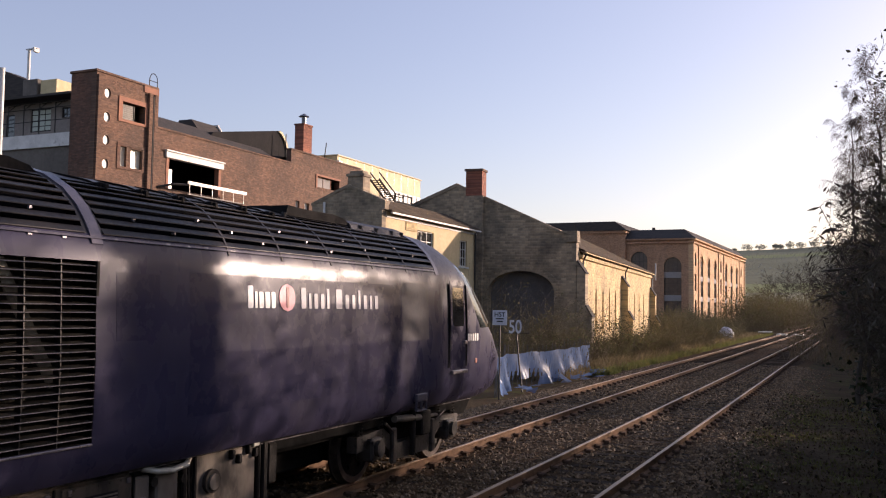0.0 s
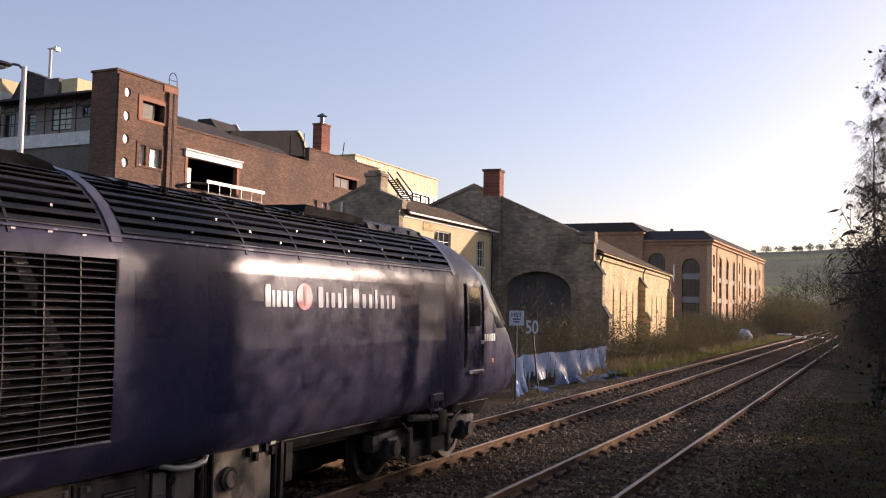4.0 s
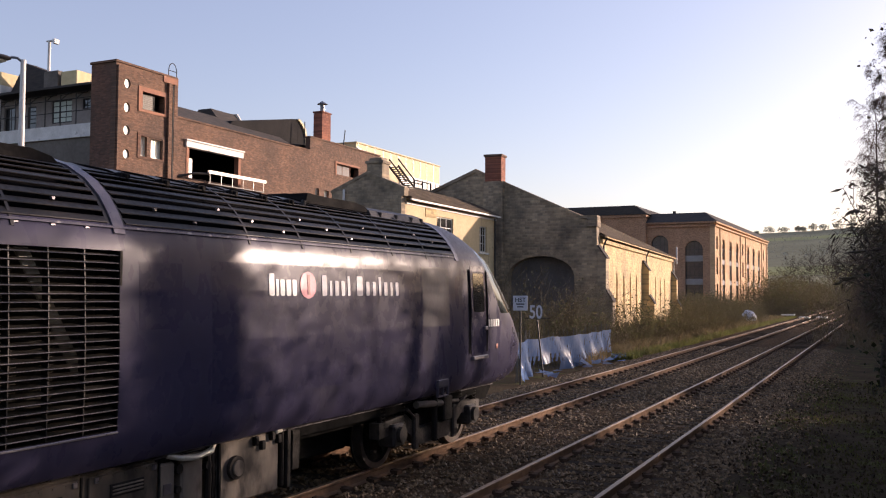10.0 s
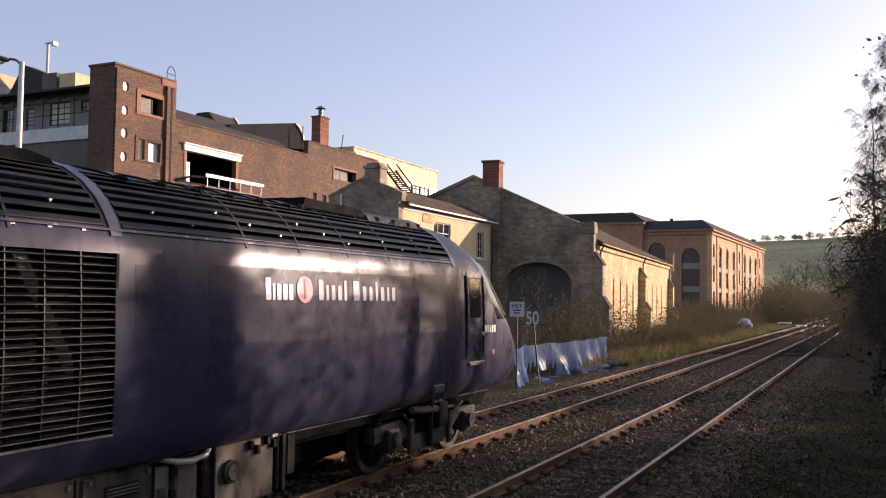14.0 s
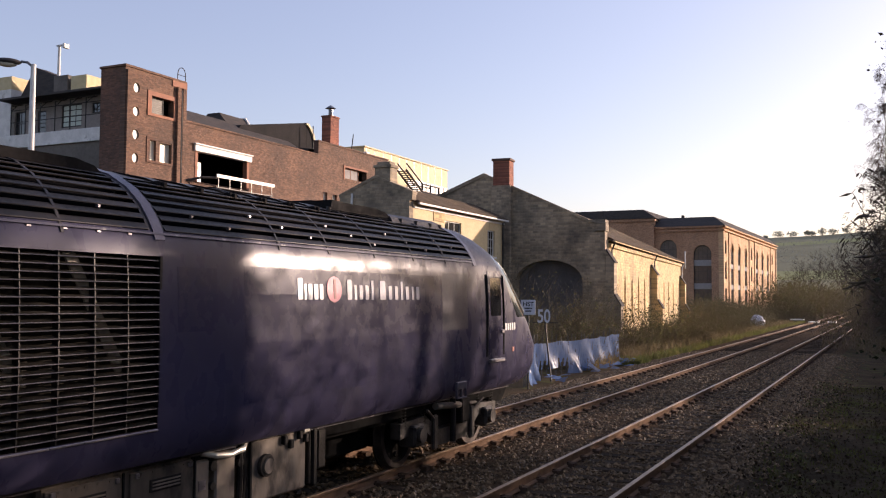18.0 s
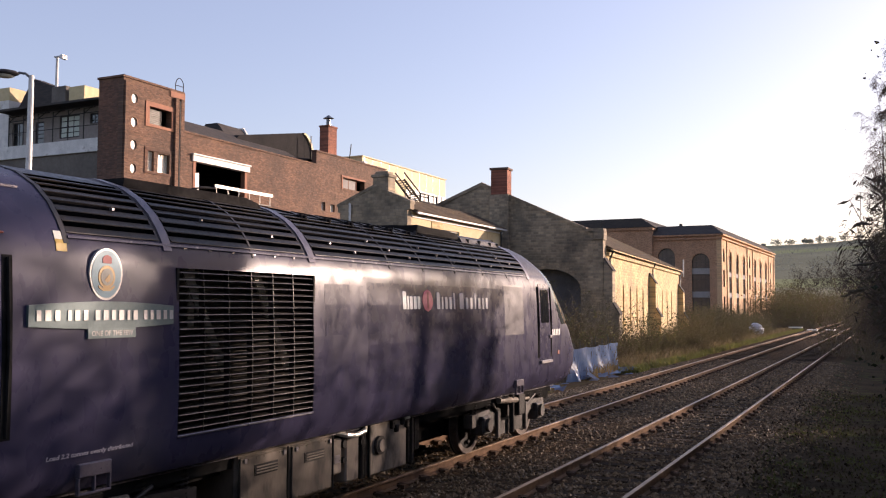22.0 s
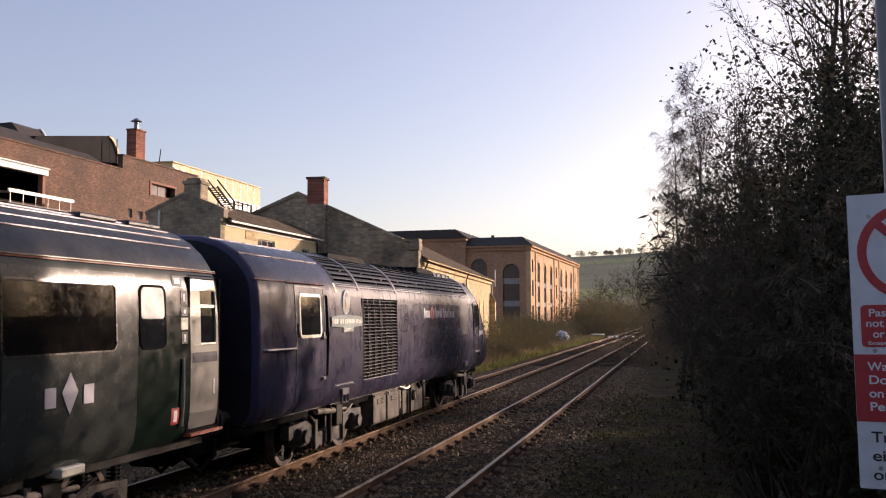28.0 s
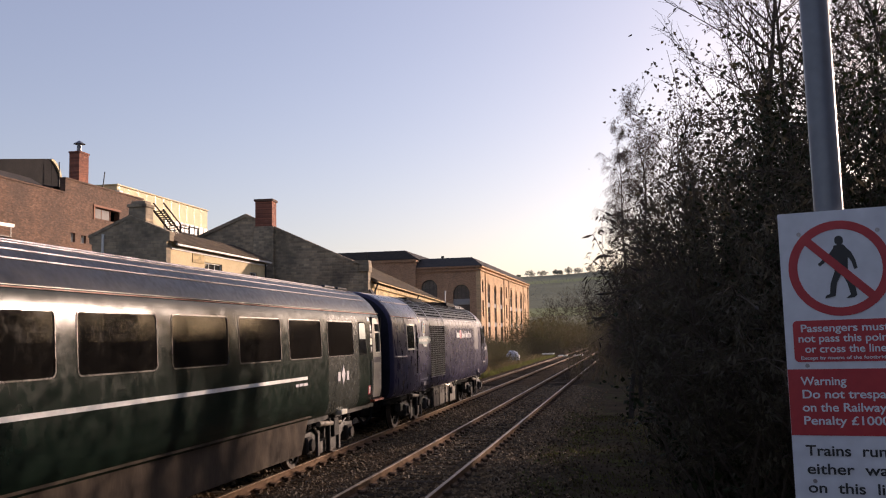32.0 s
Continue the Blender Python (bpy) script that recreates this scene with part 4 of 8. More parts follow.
    part("latch_recess", side_plate(0.635, 0.715, 2.20, 2.42, 0.010, 0.006, 2), RUBBER, car, "black recessed door latch")
    part("latch_bar", boxes((1.37, 1.395, 0.655, 0.695, 2.24, 2.38), bevel=0.006), BAND, car, "worn latch bar")
    part("lock_knob", tube(bmesh.new(), [(1.36, 1.735, 2.235), (1.40, 1.735, 2.235)], 0.035, 12), BAND, car, "round metal lock knob")
    bm = side_plate(1.90, 1.99, 1.50, 2.92, 0.006)
    tube(bm, [(1.375, 1.945, 1.52), (1.39, 1.945, 2.2), (1.345, 1.945, 2.9)], 0.016, 6)
    part("handrail_recess", bm, RUBBER, car, "black recessed handrail")
    for z in (1.45, 2.15):
        part("door_handle", boxes((1.36, 1.42, 1.66, 1.78, z, z + 0.05), bevel=0.01), BAND, car, "worn metal door handle")
    part("grab_rail", tube(bmesh.new(), [(1.365, -0.62, 2.03), (1.41, -0.58, 2.03), (1.41, 0.52, 2.02), (1.365, 0.56, 2.02)], 0.022, 8), BAND, car, "bright horizontal grab rail")
    bm = bmesh.new()
    cam_pts = [(2.12, 2.36), (2.12, 2.53)] + [(2.12 + 1.62 * k / 8, 2.53 + 0.035 * math.sin(math.pi * k / 8)) for k in range(1, 8)] + [(3.74, 2.53), (3.74, 2.36)] + [(3.74 - 1.62 * k / 8, 2.36 - 0.03 * math.sin(math.pi * k / 8)) for k in range(1, 8)]
    prism(bm, cam_pts, "x", width_at(2.45) - 0.004, width_at(2.45) + 0.024)
    np_ = part("nameplate", bm, PLATE, car, "grey cast nameplate with raised border")
    bars(np_, "name_bar", CASTRIM, 2.19, 2.405, 0.085, [0.045, 0.058, 0.05, -0.04, 0.034, 0.052, 0.047, -0.04, 0.05, 0.052, 0.044, 0.058, 0.032, 0.052, -0.04, 0.04, 0.038, 0.052, 0.044, 0.044], 0.039, "plain raised bar", range(20), 0.031)
    onto = lambda y, z, out: Matrix.Translation((width_at(z) + out, y, z)) @ Matrix(((0, 0, 1, 0), (1, 0, 0, 0), (0, 1, 0, 0), (0, 0, 0, 1)))
    rider = part("nameplate_rider", side_plate(2.72, 3.26, 2.25, 2.34, 0.02, 0.02, 2), PLATE, car, "small cast rider under the nameplate")
    text_mesh("ONE OF THE FEW", 0.062, CASTRIM, rider, onto(2.99, 2.272, 0.022), label="raised pale lettering", width=0.47)

    def oval(ry, rz, x0, x1, y, z, n=36):
        return prism(bmesh.new(), [(y + ry * math.cos(2 * math.pi * k / n), z + rz * math.sin(2 * math.pi * k / n)) for k in range(n)], "x", x0, x1)
    cx = width_at(2.8)
    bd = part("crest_plate", oval(0.185, 0.225, cx - 0.012, cx + 0.016, 2.93, 2.80), CASTRIM, car, "oval cast crest plate with a polished rim")
    part("crest_ground", oval(0.166, 0.205, cx + 0.010, cx + 0.0185, 2.93, 2.80), CRESTBLUE, bd, "pale blue enamel ground")
    part("wreath", oval(0.094, 0.100, cx + 0.012, cx + 0.0225, 2.93, 2.775), CRESTGOLD, bd, "gold wreath ring")
    part("crest_boss", oval(0.068, 0.074, cx + 0.012, cx + 0.0265, 2.93, 2.775), NAMEBAR, bd, "pale crest centre")
    part("crest_charge", prism(bmesh.new(), [(2.90, 2.745), (2.935, 2.725), (2.965, 2.75), (2.955, 2.80), (2.925, 2.775)], "x", cx + 0.02, cx + 0.0295), CRESTGOLD, bd, "small gold charge")
    crown = [(2.882, 2.893), (2.978, 2.893), (2.982, 2.935), (2.962, 2.957), (2.930, 2.967), (2.898, 2.957), (2.878, 2.935)]
    part("crest_top", prism(bmesh.new(), crown, "x", cx + 0.004, cx + 0.0225), CRESTRED, bd, "small red crown")
    scroll = [(2.835, 2.705), (2.88, 2.682), (2.98, 2.682), (3.025, 2.705), (3.015, 2.678), (2.97, 2.655), (2.89, 2.655), (2.845, 2.678)]
    part("scroll", prism(bmesh.new(), scroll, "x", cx + 0.012, cx + 0.0225), CRESTGOLD, bd, "gold scroll")
    part("warning_label", side_plate(2.42, 2.53, 3.075, 3.145, 0.006), CREAMFRAME, car, "small cream warning label")
    part("warning_label", side_plate(2.42, 2.53, 2.975, 3.073, 0.006), YELLOWTAG, car, "small yellow warning label")
    text_mesh("Load 2.2 tonnes evenly distributed", 0.052, FADEDWHITE, car, onto(2.80, 1.285, 0.010), name="data_lettering", label="small slanted white lettering", width=0.94, slant=0.2)
    # rear end and gangway
    part("end_gangway", boxes((-0.55, 0.55, -1.15, -0.82, 1.15, 3.25), bevel=0.05), RUBBER, car, "black rubber gangway")
    for sd in (-1, 1):
        bm = tube(bmesh.new(), [(sd * 0.85, -0.82, 1.06), (sd * 0.85, -1.22, 1.06)], 0.09, 12)
        tube(bm, [(sd * 0.85, -1.22, 1.06), (sd * 0.85, -1.30, 1.06)], 0.21, 18)
        part("buffer", bm, COACHSKIRT, car, "round rusty buffer")
    part("coupling_hose", tube(bmesh.new(), [(0.4, -0.85, 1.0), (0.45, -1.1, 0.6), (0.4, -1.5, 0.45), (0.35, -1.9, 0.7)], 0.03, 8), RUBBER, car)
    for i, y in enumerate((-0.9, -1.05)):
        part("coupling_hose", tube(bmesh.new(), [(0.75 - 0.5 * i, y, 1.0), (0.8 - 0.5 * i, y - 0.12, 0.55), (0.7 - 0.5 * i, y - 0.4, 0.35), (0.6 - 0.5 * i, y - 0.7, 0.6)], 0.035, 8), RUBBER, car)
    part("drawgear", boxes((-0.7, 0.7, -1.45, -0.8, 0.55, 0.95), (-0.25, 0.25, -1.6, -0.8, 0.42, 0.75), bevel=0.04), RUBBER, car, "dark drawgear between the vehicles")
    # underframe
    # These beams are blackened to hold the shade below the body.
    each("solebar", RUBBER, car, "", (0.96, 1.08, -0.8, 15.2, 0.80, 0.925), (-1.08, -0.96, -0.8, 15.2, 0.80, 0.925))
    part("underframe", boxes((-0.93, 0.93, -0.8, 15.2, 0.72, 0.98)), RUBBER, car)
    tank = part("equipment_case", boxes((-1.1, 1.14, 5.00, 6.85, 0.26, 0.95), bevel=0.03), DARKCASE, car, "dirty brown equipment case with doors")
    for y in (5.04, 5.99):
        part("case_door", boxes((1.14, 1.165, y, y + 0.84, 0.30, 0.90), bevel=0.008), DARKCASE, tank)
        vent = part("vent_frame", boxes((1.165, 1.172, y + 0.24, y + 0.66, 0.68, 0.80), bevel=0.002), UNDER, tank, "dark vent frame")
        for q in (0.700, 0.732, 0.764):
            part("vent_rib", boxes((1.172, 1.182, y + 0.265, y + 0.645, q, q + 0.016), bevel=0.003), BOXGREY, vent, "pale vent rib")
        for q in (0.05, 0.76):
            part("case_catch", boxes((1.165, 1.185, y + q, y + q + 0.05, 0.84, 0.89), bevel=0.006), BAND, tank, "worn metal catch")
        part("case_seam", boxes((1.160, 1.172, y + 0.85, y + 0.872, 0.28, 0.92)), RUBBER, tank, "dark seam beside the case door")
        for k in range(5):
            for zz in (0.318, 0.875):
                part("rivet", tube(bmesh.new(), [(1.160, y + 0.14 + k * 0.14, zz), (1.171, y + 0.14 + k * 0.14, zz)], 0.009, 6), DARKCASE, tank)
    part("drain_panel", boxes((0.9, 1.13, 6.90, 7.12, 0.42, 0.86), bevel=0.02), BOXGREY, car, "small pale box with a drain cock")
    part("drain_label", boxes((1.13, 1.136, 6.95, 7.06, 0.56, 0.66)), BAND, car, "pale maker's plate")
    part("valve_panel", boxes((0.9, 1.14, 7.20, 7.52, 0.28, 0.90), bevel=0.02), BOXGREY, car, "pale upright panel")
    bx = part("battery_box", boxes((-1.1, 1.16, 7.74, 8.80, 0.27, 0.96), bevel=0.025), BOXGREY, car, "pale battered battery box")
    cap_ = part("filler_ring", tube(bmesh.new(), [(1.15, 7.99, 0.66), (1.205, 7.99, 0.66)], 0.125, 20), AXLEGRIME, bx, "dark oily filler ring")
    part("filler_cap", tube(bmesh.new(), [(1.20, 8.0, 0.655), (1.225, 8.0, 0.655)], 0.085, 18), BOXGREY, cap_, "pale round filler cap")
    part("box_edge", boxes((1.15, 1.18, 7.72, 7.75, 0.27, 0.96)), RUBBER, bx, "black box edge")
    for y, z in ((8.30, 0.90), (8.42, 0.84), (8.60, 0.92), (8.72, 0.87)):
        part("box_clamp", boxes((1.15, 1.21, y, y + 0.07, z - 0.06, z + 0.04), bevel=0.012), UNDER, bx, "oily clamp")
    part("box_clamp", boxes((1.13, 1.23, 8.66, 8.78, 0.93, 1.0), bevel=0.012), CREAMFRAME, bx, "bright metal clamp")
    part("air_pipe", tube(bmesh.new(), [(1.10, 7.02, 0.93), (1.17, 7.16, 0.89), (1.19, 7.36, 0.87), (1.19, 7.58, 0.90), (1.12, 7.70, 0.96)], 0.032, 10), CREAMFRAME, car, "bright bent air pipe")
    for y, r_, z in ((7.16, 0.05, 0.78), (7.15, 0.04, 0.58), (7.60, 0.05, 0.75)):
        part("valve_stub", tube(bmesh.new(), [(0.9, y, z), (1.15, y, z)], r_, 12), UNDER, car, "oily valve stub")
    for y, r_ in ((7.60, 0.035), (7.67, 0.025)):
        part("down_pipe", tube(bmesh.new(), [(1.12, y, 0.96), (1.13, y + 0.01, 0.6), (1.12, y, 0.27)], r_, 8), UNDER, car, "oily upright pipe")
    part("pipe_tray", boxes((0.9, 1.10, 6.86, 7.2, 0.86, 0.96), bevel=0.02), UNDER, car, "oily pipe tray")
    bm = boxes((1.0, 1.14, 8.98, 9.08, 0.25, 0.95), (0.95, 1.1, 9.14, 9.32, 0.42, 0.9), bevel=0.02)
    tube(bm, [(1.12, 8.90, 0.95), (1.12, 8.90, 0.3)], 0.03, 8)
    part("air_valve", bm, UNDER, car)
    # Blocks added to close the view beneath, for a black gap.
    for y0, y1, z0 in ((-0.6, 0.9, 0.5), (4.88, 4.97, 0.35), (8.9, 11.3, 0.33), (14.3, 14.88, 0.6)):
        part("under_engine_tray", boxes((-0.6, 0.55, y0, y1, z0, 0.74), bevel=0.04), RUBBER, car, "black block added to fill the dark gap under the frame")
    for y0 in (1.2, 11.5):
        part("traction_motor_case", boxes((-0.62, 0.62, y0, y0 + 1.0, 0.30, 0.72), bevel=0.06), RUBBER, car, "dark motor case between the wheels")
        part("traction_motor_case", boxes((-0.62, 0.62, y0 + 1.95, y0 + 2.9, 0.30, 0.72), bevel=0.06), RUBBER, car, "dark motor case between the wheels")
    for y in (2.66, 12.55):
        st = part("foot_step", boxes((1.30, 1.385, y, y + 0.36, 1.10, 1.215), bevel=0.008), HOOP, car, "worn metal foot step")
        part("step_frame", boxes((1.34, 1.38, y, y + 0.02, 0.97, 1.10), (1.34, 1.38, y + 0.17, y + 0.19, 0.97, 1.10), (1.34, 1.38, y + 0.34, y + 0.36, 0.97, 1.10), (1.34, 1.38, y, y + 0.36, 0.955, 0.975), bevel=0.004), HOOP, st, "thin metal step frame")
    bm = bmesh.new()
    prism(bm, [(14.9, 0.62), (15.6, 0.62), (16.0, 0.95), (14.9, 0.95)], "x", -0.85, 0.85)
    part("front_valance", bm, RUBBER, car, "black valance for the dark under the nose")
    for yc in (2.68, 12.98):
        for w in bogie(car, yc, 2.6, 0.51, True):
            WHEELS.append((w, 0.51))
    return car


def build_coach():
    car = empty("passenger_coach", "dark green passenger coach with grey-green panels and silver door", "railway carriage", (-7.44, 0, 0))
    e1, e0 = -1.92, -24.9
    wins = [(-4.32 - 2.19 * k - 1.76, -4.32 - 2.19 * k) for k in range(9)]
    ys = sorted({e0, e0 + 0.05, e1 - 0.13, e1 - 0.08, e1 - 0.05, e1 - 0.02, e1, -2.72, -2.68, -3.25, -3.90, -5.9} | {v for w in wins for v in w})
    op = lambda y, z: 2.18 < z < 2.89 and any(a < y < b for a, b in wins)
    door = lambda y, z: -2.72 < y < -1.97 and 1.10 < z < 3.04
    bm = shell(ys, lambda y, z: op(y, z) or door(y, z), lambda y, z: 2 if z > 3.13 else (1 if -6.0 < y < -3.9 and z < 3.05 else 0))
    part("body", bm, [GREEN, GREYGREEN, GUNMETAL], car, "glossy dark green body with grey roof", smooth=True)
    # interior seen through the glass
    bm = boxes((-1.22, 1.22, e0 + 0.1, e1 - 0.9, 1.12, 1.18), (-1.2, 1.2, e0 + 0.1, e1 - 0.9, 3.1, 3.14), (-1.25, -1.2, e0 + 0.1, e1 - 0.9, 1.2, 3.1))
    part("interior_lining", bm, UNDER, car, "dim coach interior lining")
    for k, (a, b) in enumerate(wins):
        for y in (a + 0.2, a + 1.1):
            bm = boxes((0.35, 1.15, y, y + 0.16, 1.5, 2.5), (0.35, 1.15, y, y + 0.5, 1.5, 1.62), bevel=0.04)
            part("seat", bm, SHADEBLACK, car, "dark coach seat")
        fr = part("window_frame", side_ring(a - 0.02, b + 0.02, 2.16, 2.92, 0.018, 0.09, 0.008, 0.04), DULLEDGE, car, "thin dull metal window edge")
        part("pane", side_plate(a - 0.0, b + 0.0, 2.17, 2.90, -0.004, 0.008, 4, 0.08), COACHGLASS, fr, "dark tinted window pane")
    fr = part("lavatory_window", side_ring(-3.86, -3.30, 2.16, 2.92, 0.03, 0.1, 0.012, 0.03), RUBBER, car, "dark rubber window surround")
    part("pane", side_plate(-3.83, -3.33, 2.52, 2.89, 0.006, 0.01, 3, 0.05), FROST, fr, "pale frosted upper pane")
    part("pane", side_plate(-3.83, -3.33, 2.19, 2.51, 0.006, 0.01, 3, 0.03), PANE, fr)
    # door: recessed, silver, with drop window
    part("door_reveal", boxes((1.16, 1.345, -2.76, -2.72, 1.08, 3.05), (1.16, 1.345, -1.97, -1.925, 1.08, 3.05), (1.16, 1.295, -2.72, -1.97, 3.03, 3.08), (1.10, 1.34, -2.72, -1.97, 1.06, 1.11)), RUBBER, car)
    dr = part("door", side_plate(-2.715, -1.975, 1.115, 2.17, -0.012, 0.04, 6), SILVER, car, "silver-painted coach door")
    part("door_stile", side_plate(-2.715, -2.44, 2.172, 3.025, -0.012, 0.04, 5), SILVER, dr)
    part("door_stile", side_plate(-2.04, -1.975, 2.172, 3.025, -0.012, 0.04, 5), SILVER, dr)
    part("door_top", side_plate(-2.438, -2.042, 2.88, 3.025, -0.012, 0.04, 2), SILVER, dr)
    part("drop_window", side_plate(-2.438, -2.042, 2.172, 2.878, -0.04, 0.012, 4), PANE, dr, "dark open drop window")
    part("window_bar", side_plate(-2.436, -2.044, 2.66, 2.70, -0.02, 0.012, 1), CREAMFRAME, dr, "bright drop window edge")
    part("window_bar", side_plate(-2.436, -2.044, 2.176, 2.20, -0.015, 0.012, 1), CREAMFRAME, dr)
    part("class_bar", side_plate(-2.12, -2.08, 1.52, 1.72, -0.006, 0.004, 1), LETTER, dr, "plain white figure bar")
    part("lock_plate", side_plate(-2.66, -2.02, 1.95, 2.08, -0.008, 0.006, 1), GREYPATCH, dr)
    part("door_step", boxes((1.20, 1.40, -2.75, -1.92, 1.03, 1.07)), ORANGEWARN, car, "orange-edged door step")
    part("door_handle", tube(bmesh.new(), [(1.375, -2.93, 1.18), (1.40, -2.93, 1.5), (1.39, -2.93, 2.02)], 0.018, 8), SILVER, car, "tall white handrail")
    for z0, z1, y0, y1, m in ((2.92, 3.05, -3.12, -2.90, SIGNBLACK), (2.70, 2.86, -2.94, -2.80, SIGNBLACK), (2.55, 2.66, -2.94, -2.80, SIGNBLACK), (2.38, 2.53, -2.95, -2.79, CREAMFRAME), (2.20, 2.35, -2.94, -2.80, SIGNBLACK), (1.22, 1.42, -3.16, -2.98, RED)):
        pl = part("door_notice", side_plate(y0, y1, z0, z1, 0.007, 0.006, 1), m, car, "small coach notice plate")
        if m is not CREAMFRAME:
            part("notice_symbol", side_plate(y0 + 0.05, y1 - 0.05, z0 + 0.03, z1 - 0.03, 0.010, 0.003, 1), LETTER, pl, "plain pale symbol")
    part("cantrail_line", boxes((1.262, 1.285, e0 + 0.1, e1 - 0.05, 3.122, 3.136)), ORANGEWARN, car, "orange cantrail line")
    part("gutter", boxes((1.255, 1.28, e0 + 0.1, e1 - 0.05, 3.147, 3.158)), SILVER, car, "bright gutter strip")
    part("waist_stripe", side_plate(e0 + 0.3, -7.35, 1.77, 1.83, 0.004, 0.004, 1), LETTER, car, "thin white waist stripe")
    bars(car, "stripe_bars", FADEDWHITE, -8.0, 1.66, 0.05, [0.16, 0.2, 0.22], 0.03, "tiny white bars", (0, 1, 2))
    # operator's mark as plain shapes
    x = width_at(1.8) + 0.006
    for o in ([(-5.50, 1.64), (-5.33, 1.64), (-5.33, 1.84), (-5.50, 1.84)], [(-5.24, 1.78), (-5.11, 1.55), (-4.98, 1.78), (-5.11, 1.98)], [(-4.89, 1.64), (-4.72, 1.64), (-4.72, 1.84), (-4.89, 1.84)]):
        part("operator_mark", prism(bmesh.new(), o, "x", x, x + 0.004), FADEDWHITE, car, "plain white operator's mark")
    # roof ribs, in a paler metal that paints their highlights, and pods
    for x in (1.13, 1.03, 0.88, 0.70, 0.48, 0.25, -0.3):
        z = float(np.interp(x, [p[0] for p in SIDE[::-1]], [p[1] for p in SIDE[::-1]]))
        part("roof_rib", boxes((x - 0.014, x + 0.014, e0 + 0.2, e1 - 0.3, z - 0.01, z + 0.016), bevel=0.006), HOOP, car)
    for y in (-2.9, -3.9):
        part("roof_pod", boxes((-0.5, 0.55, y, y + 0.75, 3.72, 3.79), bevel=0.02), ROOFDARK, car, "dark roof equipment pod")
    part("end_gangway", boxes((-0.55, 0.55, -1.92, -1.5, 1.15, 3.25), bevel=0.05), RUBBER, car, "black rubber gangway")
    for sd in (-1, 1):
        bm = tube(bmesh.new(), [(sd * 0.85, -1.92, 1.06), (sd * 0.85, -1.50, 1.06)], 0.09, 12)
        tube(bm, [(sd * 0.85, -1.50, 1.06), (sd * 0.85, -1.42, 1.06)], 0.21, 18)
        part("buffer", bm, COACHSKIRT, car, "round rusty buffer")
    for sd in (1, -1):
        bm = bmesh.new()
        prism(bm, [(-21.0, 0.35), (-7.35, 0.35), (-6.95, 1.02), (-21.4, 1.02)], "x", sd * 1.20, sd * 1.24)
        prism(bm, [(-21.4, 1.02), (-6.95, 1.02), (-6.95, 1.06), (-21.4, 1.06)], "x", sd * 1.20, sd * 1.30)
        part("skirt", bm, COACHSKIRT, car, "dusty brown underframe skirt")
    part("underframe", boxes((-1.15, 1.15, e0 + 0.1, e1 - 0.1, 0.86, 1.0), (-1.1, 1.1, -21, -7.5, 0.45, 0.9)), UNDER, car)
    part("foot_step", boxes((1.16, 1.36, -5.2, -4.8, 0.92, 1.02), bevel=0.015), CREAMFRAME, car, "pale foot step board")
    for yc in (-5.4, -21.4):
        for w in bogie(car, yc, 2.6, 0.457, False):
            WHEELS.append((w, 0.457))
    return car


COACHGLASS = mat("tinted_coach_glass", (0.010, 0.009, 0.008), 0.05, 0, (0.014, 0.012, 0.010), 1.2, spec=0.22)
FROST = mat("frosted_glass", (0.55, 0.62, 0.55), 0.4, 0, (0.5, 0.57, 0.5), 2)
POWER_CAR = build_power_car()
COACH = build_coach()

# ---- buildings ----
def gable_roof(bm, x0, x1, y0, y1, ze, zr, over=0.25, thick=0.12):
    """Two slopes, ridge along y."""
    xc = (x0 + x1) / 2
    k = (zr - ze) / (xc - x0)
    for s, xa in ((-1, x0 - over), (1, x1 + over)):
        za = ze - over * k
        prism(bm, [(xa, za), (xc, zr), (xc, zr + thick), (xa, za + thick)], "y", y0, y1)
    return bm


def slates(parent, x0, x1, y0, y1, z0, z1, mat_, rows, name="slate_course"):
    """Courses of slates lying on one slope, as thin overlapping strips with uneven edges."""
    rnd = random.Random(int(y0 * 10))
    for i in range(rows):
        a, b = i / rows, (i + 1.25) / rows
        xa, xb, za, zb = x0 + (x1 - x0) * a, x0 + (x1 - x0) * b, z0 + (z1 - z0) * a, z0 + (z1 - z0) * b
        bm = bmesh.new()
        y = y0
        while y < y1 - 0.05:
            w = min(0.6, y1 - y)
            lift = rnd.uniform(0.0, 0.015)
            vs = [bm.verts.new(p) for p in ((xa, y, za + 0.03 + lift), (xa, y + w - 0.02, za + 0.03 + lift), (xb, y + w - 0.02, zb + 0.01), (xb, y, zb + 0.01), (xa, y, za), (xa, y + w - 0.02, za))]
            bm.faces.new(vs[:4])
            bm.faces.new((vs[4], vs[5], vs[1], vs[0]))
            y += w
        bmesh.ops.recalc_face_normals(bm, faces=list(bm.faces))
        part(name, bm, mat_, parent)


